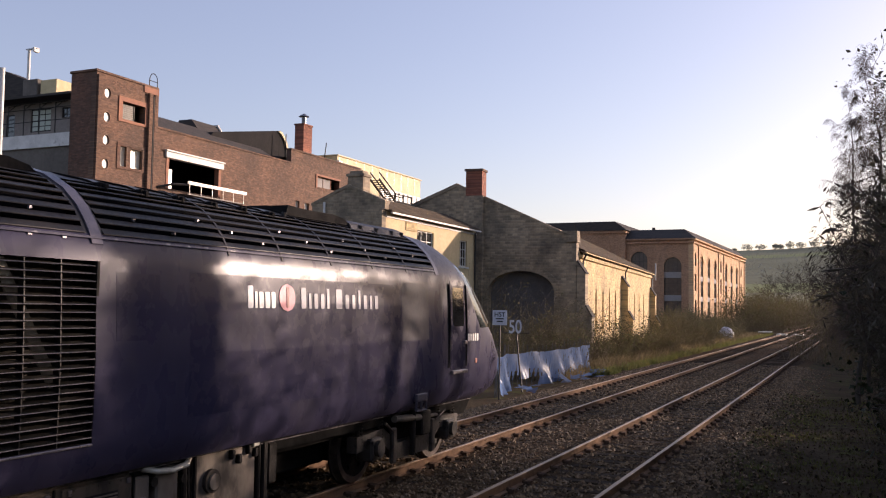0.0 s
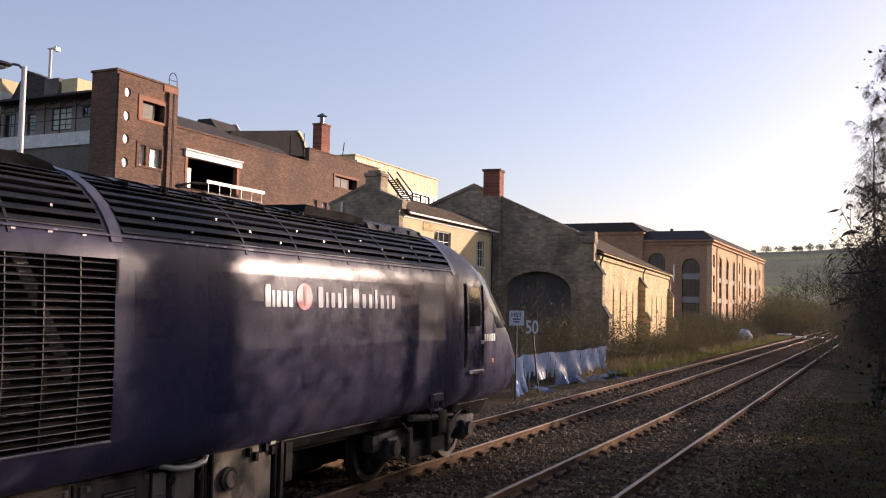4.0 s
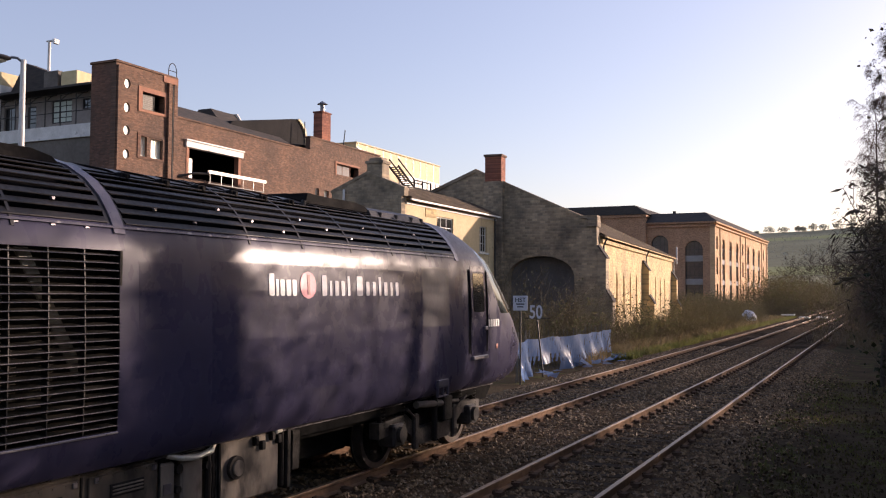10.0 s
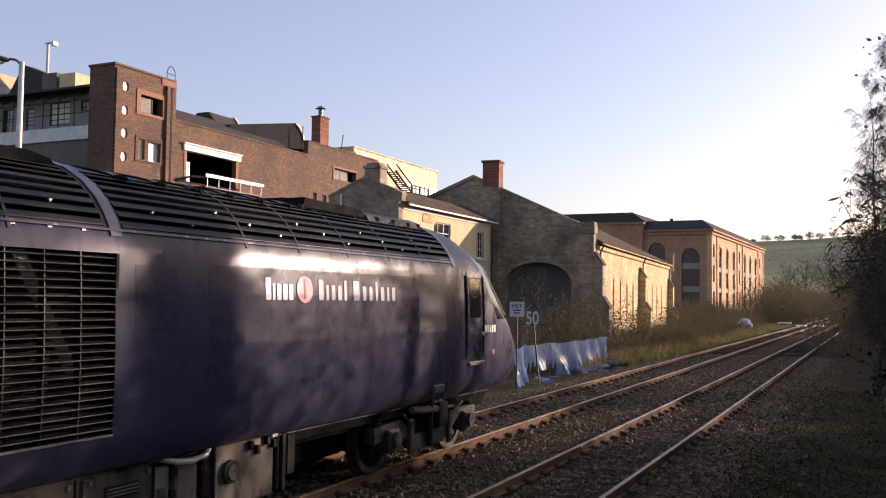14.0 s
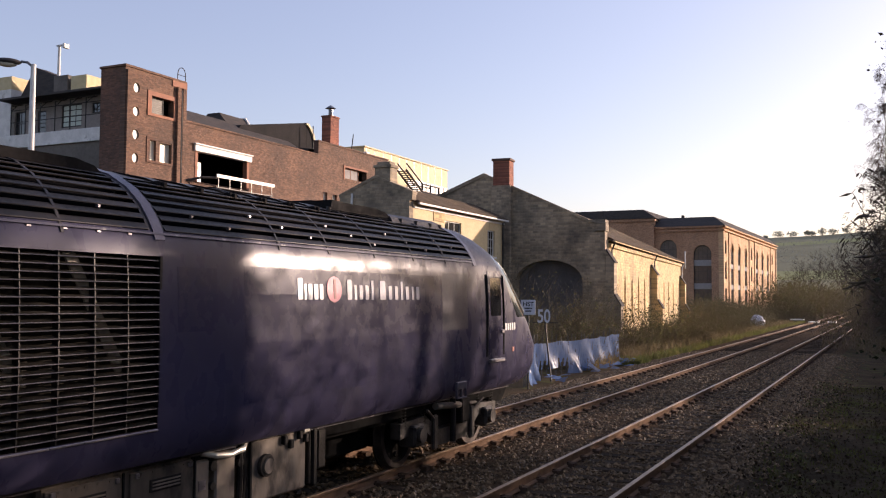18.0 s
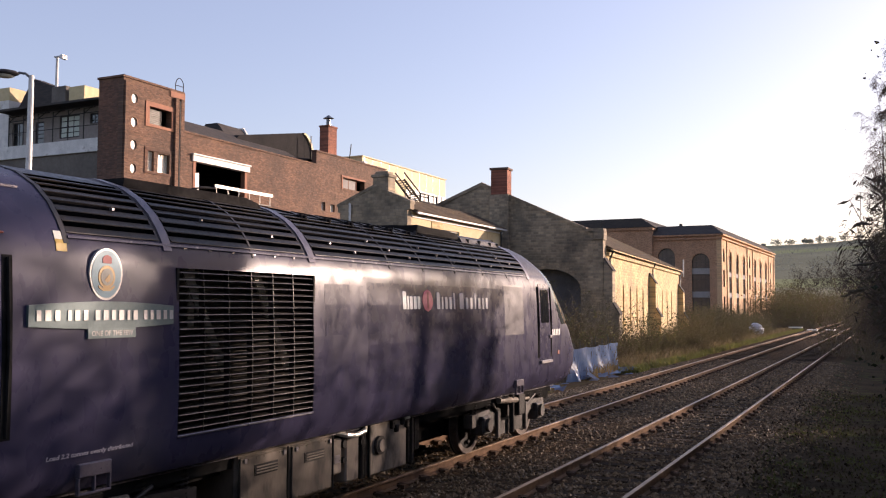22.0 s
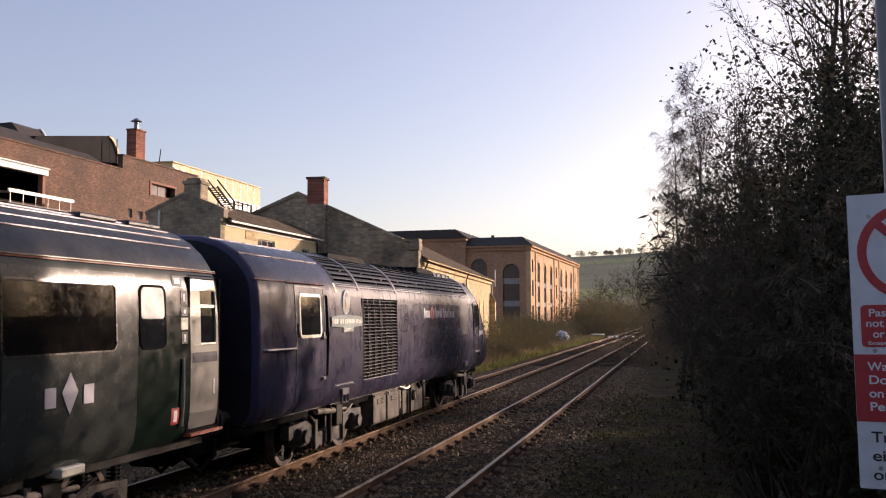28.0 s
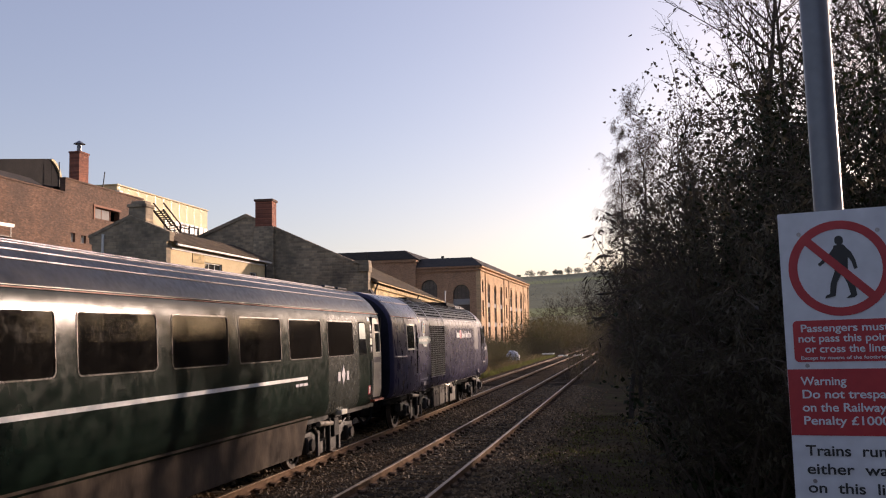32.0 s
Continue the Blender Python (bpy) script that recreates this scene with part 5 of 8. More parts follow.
def sash(parent, axis, w, u0, u1, v0, v1, frame_mat, glass, nu=2, nv=2, out=1, bar=0.05, name="window"):
    """A window set in a wall opening: frame with glazing bars and a pane."""
    def bx(bm, a0, a1, b0, b1, d0, d1):
        if axis == "x":
            box(bm, w + d0, w + d1, a0, a1, b0, b1)
        else:
            box(bm, a0, a1, w + d0, w + d1, b0, b1)
    s = out
    bm = bmesh.new()
    bx(bm, u0, u0 + bar, v0, v1, -0.04, 0.04)
    bx(bm, u1 - bar, u1, v0, v1, -0.04, 0.04)
    bx(bm, u0 + bar, u1 - bar, v0, v0 + bar, -0.04, 0.04)
    bx(bm, u0 + bar, u1 - bar, v1 - bar, v1, -0.04, 0.04)
    fr = part(name, bm, frame_mat, parent)
    for i in range(1, nu):
        c = u0 + (u1 - u0) * i / nu
        bm = bmesh.new()
        bx(bm, c - bar / 3, c + bar / 3, v0 + bar, v1 - bar, -0.025, 0.025)
        part("glazing_bar", bm, frame_mat, fr)
    for i in range(1, nv):
        c = v0 + (v1 - v0) * i / nv
        bm = bmesh.new()
        bx(bm, u0 + bar, u1 - bar, c - bar / 3, c + bar / 3, -0.02, 0.02)
        part("glazing_bar", bm, frame_mat, fr)
    bm = bmesh.new()
    bx(bm, u0 + 0.01, u1 - 0.01, v0 + 0.01, v1 - 0.01, -0.012, 0.0)
    part("pane", bm, glass, fr)
    return fr


def rect(u0, u1, v0, v1):
    return [(u0, v0), (u1, v0), (u1, v1), (u0, v1)]


def build_factory():
    b = empty("brick_factory", "tall red-brick factory with stair tower and loading door", "building", kind="")
    X, G = -36.0, -0.42
    # stair tower
    holes = [[(36.36 + 0.22 * math.cos(a * math.pi / 8), zc + 0.26 * math.sin(a * math.pi / 8)) for a in range(16)] for zc in (13.56, 12.28, 11.06, 9.80)]
    holes += [rect(37.45, 39.13, 12.42, 13.36), rect(37.40, 37.88, 9.84, 10.92), rect(38.18, 39.03, 9.84, 10.88)]
    part("tower_wall", wall_with_holes(rect(35.55, 40.1, G, 14.55), holes, "x", X - 0.35, X), BRICK_X, b, "red-brick tower face with round windows")
    part("tower_wall", boxes((X - 1.76, X - 0.352, 35.55, 35.9, G, 14.55)), BRICK_Y, b, "red-brick tower end")
    part("tower_wall", boxes((X - 1.76, X - 0.352, 39.75, 40.1, 11.0, 14.55), (X - 1.76, X - 1.5, 35.9, 39.75, G, 14.55)), BRICK_Y, b)
    part("tower_coping", boxes((X - 1.84, X + 0.06, 35.48, 40.16, 14.55, 14.68), bevel=0.02), BRICK_X, b)
    part("tower_kerb", boxes((X - 0.4, X + 0.05, 39.0, 40.22, 14.2, 14.62), bevel=0.03), TERRACOTTA, b, "orange terracotta corner block")
    part("tower_back", boxes((X - 1.2, X - 1.1, 35.9, 39.75, G, 14.5)), SHADEBLACK, b)
    # Pale pane colour stands in for sky and sun on the glass.
    for zc in (13.56, 12.28, 11.06, 9.80):
        bm = bmesh.new()
        bmesh.ops.create_circle(bm, cap_ends=True, segments=20, radius=0.21, matrix=Matrix.Translation((X - 0.07, 36.36, zc)) @ Matrix.Rotation(radians(90), 4, "Y") @ Matrix.Diagonal((1.2, 1, 1, 1)))
        part("round_window", bm, PALEPANE, b, "round window, pane pale for reflected sky")
    sash(b, "x", X - 0.22, 37.45, 38.55, 12.42, 13.36, BLACKSTEEL, PANE, 1, 9, bar=0.03, name="louvred_vent")
    fr = part("window_surround", boxes((X, X + 0.05, 37.15, 39.4, 13.36, 13.62), (X, X + 0.05, 37.15, 37.43, 12.25, 13.36), (X, X + 0.05, 39.15, 39.4, 12.25, 13.36), (X, X + 0.04, 37.43, 39.15, 12.25, 12.40)), TERRACOTTA, b, "orange terracotta window surround")
    part("window_surround", boxes((X, X + 0.04, 37.15, 37.38, 9.68, 11.1), (X, X + 0.04, 39.05, 39.2, 9.68, 11.1), (X, X + 0.04, 37.38, 39.05, 10.95, 11.1), (X, X + 0.04, 37.38, 39.05, 9.68, 9.82)), BRICK_Y, b)
    sash(b, "x", X - 0.2, 37.40, 37.88, 9.84, 10.92, CREAMFRAME, PALEPANE, 1, 2)
    sash(b, "x", X - 0.2, 38.18, 39.03, 9.84, 10.88, CREAMFRAME, PALEPANE, 2, 1)
    part("tower_pier", boxes((X, X + 0.16, 39.35, 39.62, G, 14.2), (X, X + 0.16, 39.78, 40.05, G, 14.2)), BRICK_X, b)
    part("tower_pier", boxes((X, X + 0.12, 35.6, 35.85, G, 14.4)), BRICK_X, b)
    part("downpipe", tube(bmesh.new(), [(X + 0.10, 39.70, G), (X + 0.10, 39.70, 14.1)], 0.07, 8), BLACKSTEEL, b, "black iron downpipe")
    bm = bmesh.new()
    for y in (39.55, 40.2):
        tube(bm, [(X - 0.1, y, 13.2), (X - 0.1, y, 15.0)] if y > 40 else [(X - 0.1, y, 14.6), (X - 0.1, y, 15.0)], 0.025, 6)
    tube(bm, [(X - 0.1, 39.55 + 0.325 * (1 - math.cos(math.pi * i / 8)), 15.0 + 0.45 * math.sin(math.pi * i / 8)) for i in range(9)], 0.025, 6)
    tube(bm, [(X - 0.1, 39.55, 15.0), (X - 0.1, 40.2, 15.0)], 0.02, 6)
    part("ladder_hoop", bm, BLACKSTEEL, b, "thin iron ladder hoop")
    # main wall
    outl = [(40.1, G), (63.5, G), (63.5, 13.38), (53.65, 13.38), (53.65, 12.4), (40.1, 12.4)]
    holes = [rect(41.1, 45.9, 9.1, 11.0), rect(57.1, 60.25, 11.2, 11.98), rect(54.35, 54.85, 9.3, 9.9), rect(55.5, 56.1, 9.3, 9.85)]
    part("main_wall", wall_with_holes(outl, holes, "x", X - 0.4, X), BRICK_X, b, "long red-brick factory wall with stepped top")
    part("end_wall", boxes((X - 9, X - 0.402, 63.1, 63.5, G, 13.3)), BRICK_Y, b)
    part("wall_coping", boxes((X - 0.45, X + 0.06, 40.16, 53.62, 12.4, 12.5), (X - 0.45, X + 0.06, 53.6, 63.55, 13.38, 13.48)), BRICK_X, b)
    part("loading_bay_back", boxes((X - 3.6, X - 3.5, 40.5, 47, 8.5, 11.6), (X - 3.5, X - 0.4, 40.5, 47, 8.9, 9.08), (X - 3.5, X - 0.4, 40.5, 47, 11.05, 11.15), (X - 3.5, X - 0.4, 46.95, 47.05, 8.9, 11.1), (X - 3.5, X - 0.4, 40.4, 40.5, 8.9, 11.1)), SHADEBLACK, b, "near-black lining for the loading bay's shade")
    part("lintel", boxes((X - 0.3, X + 0.12, 40.9, 46.1, 10.86, 11.22), (X - 0.3, X + 0.2, 40.85, 46.15, 11.22, 11.30)), WHITE, b, "white-painted loading door lintel")
    each("bay_jamb", TERRACOTTA, b, "orange brick door jamb", (X - 0.3, X + 0.03, 41.0, 41.22, 9.1, 10.86), (X - 0.3, X + 0.03, 45.72, 45.95, 9.1, 10.86))
    part("bay_door_leaf", boxes((X - 0.5, X - 0.42, 41.3, 42.0, 9.1, 10.3)), PALEPANE, b, "pale door leaf inside the bay")
    part("platform_beam", boxes((X + 0.9, X + 1.0, 41.8, 47.3, 9.38, 9.56)), RAILSTEEL, b, "pale steel platform beam")
    part("platform_deck", boxes((X, X + 0.95, 41.8, 47.2, 8.78, 8.84)), BLACKSTEEL, b, "dark platform deck")
    for i in range(6):
        y = 41.95 + i * 1.02
        part("platform_post", boxes((X + 0.935, X + 0.965, y, y + 0.03, 8.8, 9.4)), RAILSTEEL, b, "thin steel railing post")
    tubebm = tube(bmesh.new(), [(X + 0.1, 40.2, 9.05), (X + 0.6, 41.0, 9.3), (X + 0.9, 41.9, 9.35)], 0.07, 6)
    part("platform_stay", tubebm, BLACKSTEEL, b)
    sash(b, "x", X - 0.2, 57.1, 59.3, 11.2, 11.98, TERRACOTTA, GREYRENDER, 2, 1)
    part("window_head", boxes((X, X + 0.06, 56.9, 60.4, 12.0, 12.14), (X, X + 0.05, 56.9, 57.08, 11.1, 12.0)), TERRACOTTA, b, "orange brick window head")
    sash(b, "x", X - 0.2, 54.35, 54.85, 9.3, 9.9, WHITE, PALEPANE, 1, 1)
    sash(b, "x", X - 0.2, 55.5, 56.1, 9.3, 9.85, WHITE, PALEPANE, 1, 1)
    part("window_back", boxes((X - 1.0, X - 0.9, 54, 61, 9.0, 12.2)), SHADEBLACK, b)
    # roofs
    bm = bmesh.new()
    prism(bm, [(X - 0.45, 12.3), (X - 3.4, 14.05), (X - 4, 14.05), (X - 4, 12.0)], "y", 40.15, 53.6)
    part("slate_roof", bm, SLATE, b, "dark slate factory roof")
    bm = bmesh.new()
    prism(bm, [(X - 0.6, 12.9), (X - 5.5, 13.6), (X - 9, 13.6), (X - 9, 12.0)], "y", 53.65, 63.1)
    part("flat_roof", bm, SLATE, b)
    bm = bmesh.new()
    prism(bm, [(47.0, 12.4), (48.4, 13.85), (55.9, 15.28), (55.9, 12.4)], "x", X - 4.4, X - 2.6)
    dm = part("curved_dormer", bm, DULLGREY, b, "grey sheet-clad curved dormer")
    bm = bmesh.new()
    prism(bm, [(55.95, 13.0), (57.0, 13.0), (57.0, 14.1), (56.8, 14.6), (56.5, 14.95), (56.15, 15.2), (55.95, 15.26)], "x", X - 4.4, X - 2.62)
    part("dormer_cheek", bm, DULLGREY, dm, "curved dormer end")
    # Cream strip painting the sunlit arched end of the grey dormer.
    rim = [(57.0, 13.3), (57.0, 14.1), (56.8, 14.6), (56.5, 14.95), (56.15, 15.2), (55.9, 15.27)]
    bm = prism(bmesh.new(), rim + [(y - 0.16, z - 0.12) for y, z in rim[::-1]], "x", X - 2.62, X - 2.5)
    part("dormer_rim", bm, YELLOW, dm, "cream strip for the sunlit dormer edge")
    bm = bmesh.new()
    prism(bm, [(X - 3.2, 13.9), (X - 3.8, 14.62), (X - 4.8, 14.62), (X - 5.4, 13.9)], "y", 47.6, 50.2)
    dm = part("roof_light", bm, SLATE, b, "small slate roof light")
    bm = bmesh.new()
    prism(bm, [(X - 3.1, 13.85), (X - 3.72, 14.72), (X - 4.8, 14.72), (X - 4.8, 14.56), (X - 3.82, 14.56), (X - 3.3, 13.85)], "y", 50.2, 50.35)
    part("barge_board", bm, WHITE, dm, "white barge board")
    ch = part("chimney", boxes((X - 3.25, X - 2.45, 58.9, 60.1, 12.8, 16.3), (X - 3.3, X - 2.4, 58.85, 60.15, 16.3, 16.42), bevel=0.01), CHIMNEYRED, b, "red-brick chimney stack")
    bm = tube(bmesh.new(), [(X - 2.85, 59.5, 16.42), (X - 2.85, 59.5, 17.0)], 0.17, 12)
    tube(bm, [(X - 2.85, 59.5, 17.05), (X - 2.85, 59.5, 17.3)], 0.42, 12, 0.05)
    part("flue_cowl", bm, STEEL_GREY, ch, "metal flue cowl")
    for y, h in ((55.9, 1.6), (61.0, 1.9), (62.0, 0.4)):
        part("roof_pole", tube(bmesh.new(), [(X - 2.0, y, 12.8), (X - 2.0, y + (0.5 if y > 60.5 and y < 61.5 else 0), 13.4 + h)], 0.04, 6), BLACKSTEEL, b, "thin roof pole")
    bm = boxes((X - 1.5, X - 1.2, 62.2, 62.7, 13.4, 14.0), (X - 1.5, X - 1.2, 63.0, 63.4, 13.2, 13.9))
    part("roof_vent", bm, WHITE, b, "small white roof vent")


def build_far_offices():
    b = empty("cream_office_block", "sunlit cream flat-roofed block behind the factory", "building")
    X = -40.0
    part("wall", boxes((X - 3, X, 66.5, 82.7, -0.42, 15.2)), YELLOW, b, "cream-clad upper wall")
    part("parapet", boxes((X - 3.1, X + 0.1, 66.4, 82.8, 15.2, 15.3)), YELLOW, b)
    for i in range(9):
        y = 74.2 + i * 0.95
        sash(b, "x", X + 0.06, y, y + 0.85, 12.2, 13.45, WHITE, PALEPANE, 1, 1)
    for i in range(11):
        part("clad_joint", boxes((X, X + 0.02, 66.8 + i * 1.45, 66.83 + i * 1.45, 13.5, 15.2)), CREAMFRAME, b)
    # steel stair on the flank
    bm = bmesh.new()
    for s in (0, 0.9):
        tube(bm, [(X + 0.8 + s, 70.9, 13.7), (X + 0.8 + s, 74.0, 12.1), (X + 0.8 + s, 77.4, 12.1)], 0.1, 6)
        tube(bm, [(X + 0.8 + s, 70.9, 14.3), (X + 0.8 + s, 74.0, 12.8), (X + 0.8 + s, 77.4, 12.8)], 0.07, 6)
    for i in range(11):
        box(bm, X + 0.8, X + 1.7, 71.0 + i * 0.29, 71.25 + i * 0.29, 13.6 - i * 0.147, 13.66 - i * 0.147)
    for y in (74.0, 75.6, 77.3):
        tube(bm, [(X + 1.7, y, 12.8), (X + 1.7, y, 8)], 0.09, 6)
    tube(bm, [(X + 1.7, 74.2, 12.1), (X + 1.7, 71.2, 10.6)], 0.1, 6)
    part("fire_stair", bm, BLACKSTEEL, b, "black steel fire escape")


def build_left_block():
    b = empty("pale_office_building", "pale rendered offices with a set-back glazed upper storey", "building")
    Y = 42.0
    part("wall", boxes((-60, -44.2, Y, Y + 2.2, -0.42, 13.05)), BROWNRENDER, b, "grey rendered lower wall, shade in its colour")
    part("band", boxes((-60, -44.2, Y - 0.15, Y, 12.2, 13.05)), WHITE, b, "white rendered parapet")
    part("storey", wall_with_holes(rect(-53.4, -44.2, 13.05, 15.35), [rect(-53.3, -52.3, 13.2, 14.85), rect(-51.15, -50.35, 13.1, 14.75), rect(-48.9, -47.1, 13.45, 14.95), rect(-46.2, -45.45, 14.2, 14.9)], "y", Y + 0.8, Y + 1.2), PALEBROWN, b, "set-back grey-brown upper storey")
    part("room_dark", boxes((-53.4, -44.2, Y + 1.9, Y + 2.0, 13.05, 15.35)), SHADEBLACK, b)
    part("roof_slab", boxes((-53.4, -44.1, Y - 0.5, Y + 2.2, 15.38, 15.52)), SLATE, b, "dark flat roof edge")
    for i in range(7):
        x = -52.6 + i * 1.37
        part("balcony_post", tube(bmesh.new(), [(x, Y - 0.1, 13.0), (x, Y - 0.1, 15.0), (x, Y + 0.8, 15.3)], 0.035, 6), BLACKSTEEL, b, "thin steel balcony post")
        part("balcony_strut", tube(bmesh.new(), [(x, Y - 0.1, 14.7), (x + 0.75, Y - 0.1, 15.1)], 0.025, 6), BLACKSTEEL, b)
    for z in (15.1, 14.7, 13.9):
        part("balcony_rail", tube(bmesh.new(), [(-52.6, Y - 0.1, z), (-44.3, Y - 0.1, z)], 0.028, 6), BLACKSTEEL, b)
    for x0, x1, z0, z1, nu, nv, gl in ((-53.3, -52.3, 13.2, 14.85, 2, 2, PANE), (-51.15, -50.35, 13.1, 14.75, 1, 2, PANE), (-48.9, -47.1, 13.45, 14.95, 3, 4, FROST), (-46.2, -45.45, 14.2, 14.9, 2, 1, PANE)):
        sash(b, "y", Y + 0.9, x0, x1, z0, z1, BLACKSTEEL, gl, nu, nv, bar=0.08)
    part("white_wing", boxes((-62, -53.42, Y + 0.5, Y + 2.2, -0.42, 16.4)), WHITE, b, "white rendered wing")
    part("wing_parapet", boxes((-62, -53.46, Y + 0.54, Y + 2.2, 16.4, 17.3)), YELLOW, b, "sunlit cream wing parapet")
    bm = bmesh.new()
    prism(bm, [(-53.7, 15.5), (-52.0, 17.9), (-49.6, 17.0), (-49.6, 15.5)], "y", Y + 1.2, Y + 2.2)
    part("gabled_roof", bm, SLATE, b, "low slate gable")
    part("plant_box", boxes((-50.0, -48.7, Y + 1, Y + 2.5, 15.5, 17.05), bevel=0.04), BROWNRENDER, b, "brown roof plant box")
    part("plant_box", boxes((-48.4, -47.0, Y + 1, Y + 2.5, 15.5, 16.9), bevel=0.04), YELLOW, b, "cream roof plant box")
    m = part("mast", tube(bmesh.new(), [(-50.1, Y + 1.5, 15.5), (-50.1, Y + 1.5, 19.2)], 0.10, 10), WHITE, b, "white roof mast")
    part("aerial", boxes((-50.3, -49.4, Y + 1.4, Y + 1.6, 19.2, 19.28), (-49.6, -49.4, Y + 1.3, Y + 1.7, 19.0, 19.3)), WHITE, m)


def build_house():
    b = empty("station_cottage", "two-storey cottage of warm limestone with slate roof", "house")
    X, Xb, Y, Yb, G, E = -20.3, -24.0, 37.9, 49.5, -0.42, 7.05
    xc = (X + Xb) / 2
    holes = [rect(41.7, 43.7, 4.85, 6.42), rect(47.2, 48.2, 4.85, 6.3)]
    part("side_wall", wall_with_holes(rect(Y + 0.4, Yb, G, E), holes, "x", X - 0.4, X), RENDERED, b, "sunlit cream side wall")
    part("gable_wall", wall_with_holes([(Xb, G), (X, G), (X, E), (X + 0.15, E + 0.05), (X + 0.15, E + 0.35), (xc, 8.2), (Xb - 0.15, E + 0.35), (Xb - 0.15, E + 0.05), (Xb, E)], [], "y", Y, Y + 0.4), STONE_Y, b, "weathered gable end with shade in its stone colour")
    bm = bmesh.new()
    for s in (-1, 1):
        xa = X + 0.18 if s > 0 else Xb - 0.18
        prism(bm, [(xa, E + 0.30), (xc, 8.2), (xc, 8.34), (xa, E + 0.44)], "y", Y - 0.04, Y + 0.44)
    part("gable_coping", bm, STONE_Y, b, "stone gable coping")
    part("back_wall", boxes((Xb, Xb + 0.3, Y + 0.4, Yb, G, E)), STONE_Y, b)
    part("string_course", boxes((Xb - 0.05, X + 0.06, Y - 0.06, Y, 6.0, 6.12)), STONE_Y, b)
    bm = gable_roof(bmesh.new(), Xb, X, Y + 0.44, Yb, E, 7.85, 0.3)
    rf = part("roof", bm, TILE, b, "dark slate roof")
    slates(rf, X + 0.3, xc, Y + 0.5, Yb, E + 0.0, 8.0, TILE, 8)
    part("eaves_board", boxes((X + 0.0, X + 0.06, Y + 0.42, Yb, E - 0.30, E - 0.20)), WHITE, b, "white eaves board")
    part("gutter", boxes((X + 0.27, X + 0.36, Y + 0.42, Yb, E - 0.14, E - 0.06)), WHITE, b, "white eaves gutter")
    sash(b, "x", X - 0.12, 41.7, 43.7, 4.85, 6.42, WHITE, PANE, 3, 3)
    sash(b, "x", X - 0.12, 47.2, 48.2, 4.85, 6.3, WHITE, PANE, 3, 3)
    for y0, y1 in ((41.4, 43.7), (47.0, 48.35)):
        part("sill", boxes((X - 0.05, X + 0.1, y0, y1, 4.73, 4.83)), WHITE, b)
    part("lintel_panel", boxes((X, X + 0.03, 40.4, 41.6, 6.3, 6.75)), STONE_X, b)
    part("room_dark", boxes((X - 1.6, X - 1.5, Y + 1, Yb, 2, 7)), SHADEBLACK, b)
    ch = part("chimney", boxes((xc - 0.1, xc + 0.75, Y + 0.1, Y + 0.8, 7.6, 8.7), (xc - 0.16, xc + 0.81, Y + 0.04, Y + 0.86, 8.7, 8.85), (xc - 0.02, xc + 0.67, Y + 0.18, Y + 0.72, 8.85, 9.0), bevel=0.015), STONE_Y, b, "short stone chimney")
    part("downpipe", tube(bmesh.new(), [(X + 0.1, 49.2, G), (X + 0.1, 49.2, E - 0.2)], 0.05, 8), BLACKSTEEL, b, "black downpipe")
    part("vent_pipe", tube(bmesh.new(), [(Xb + 0.6, Y - 0.1, 5.8), (Xb + 0.6, Y - 0.1, 7.5)], 0.06, 8), WHITE, b, "white vent pipe")


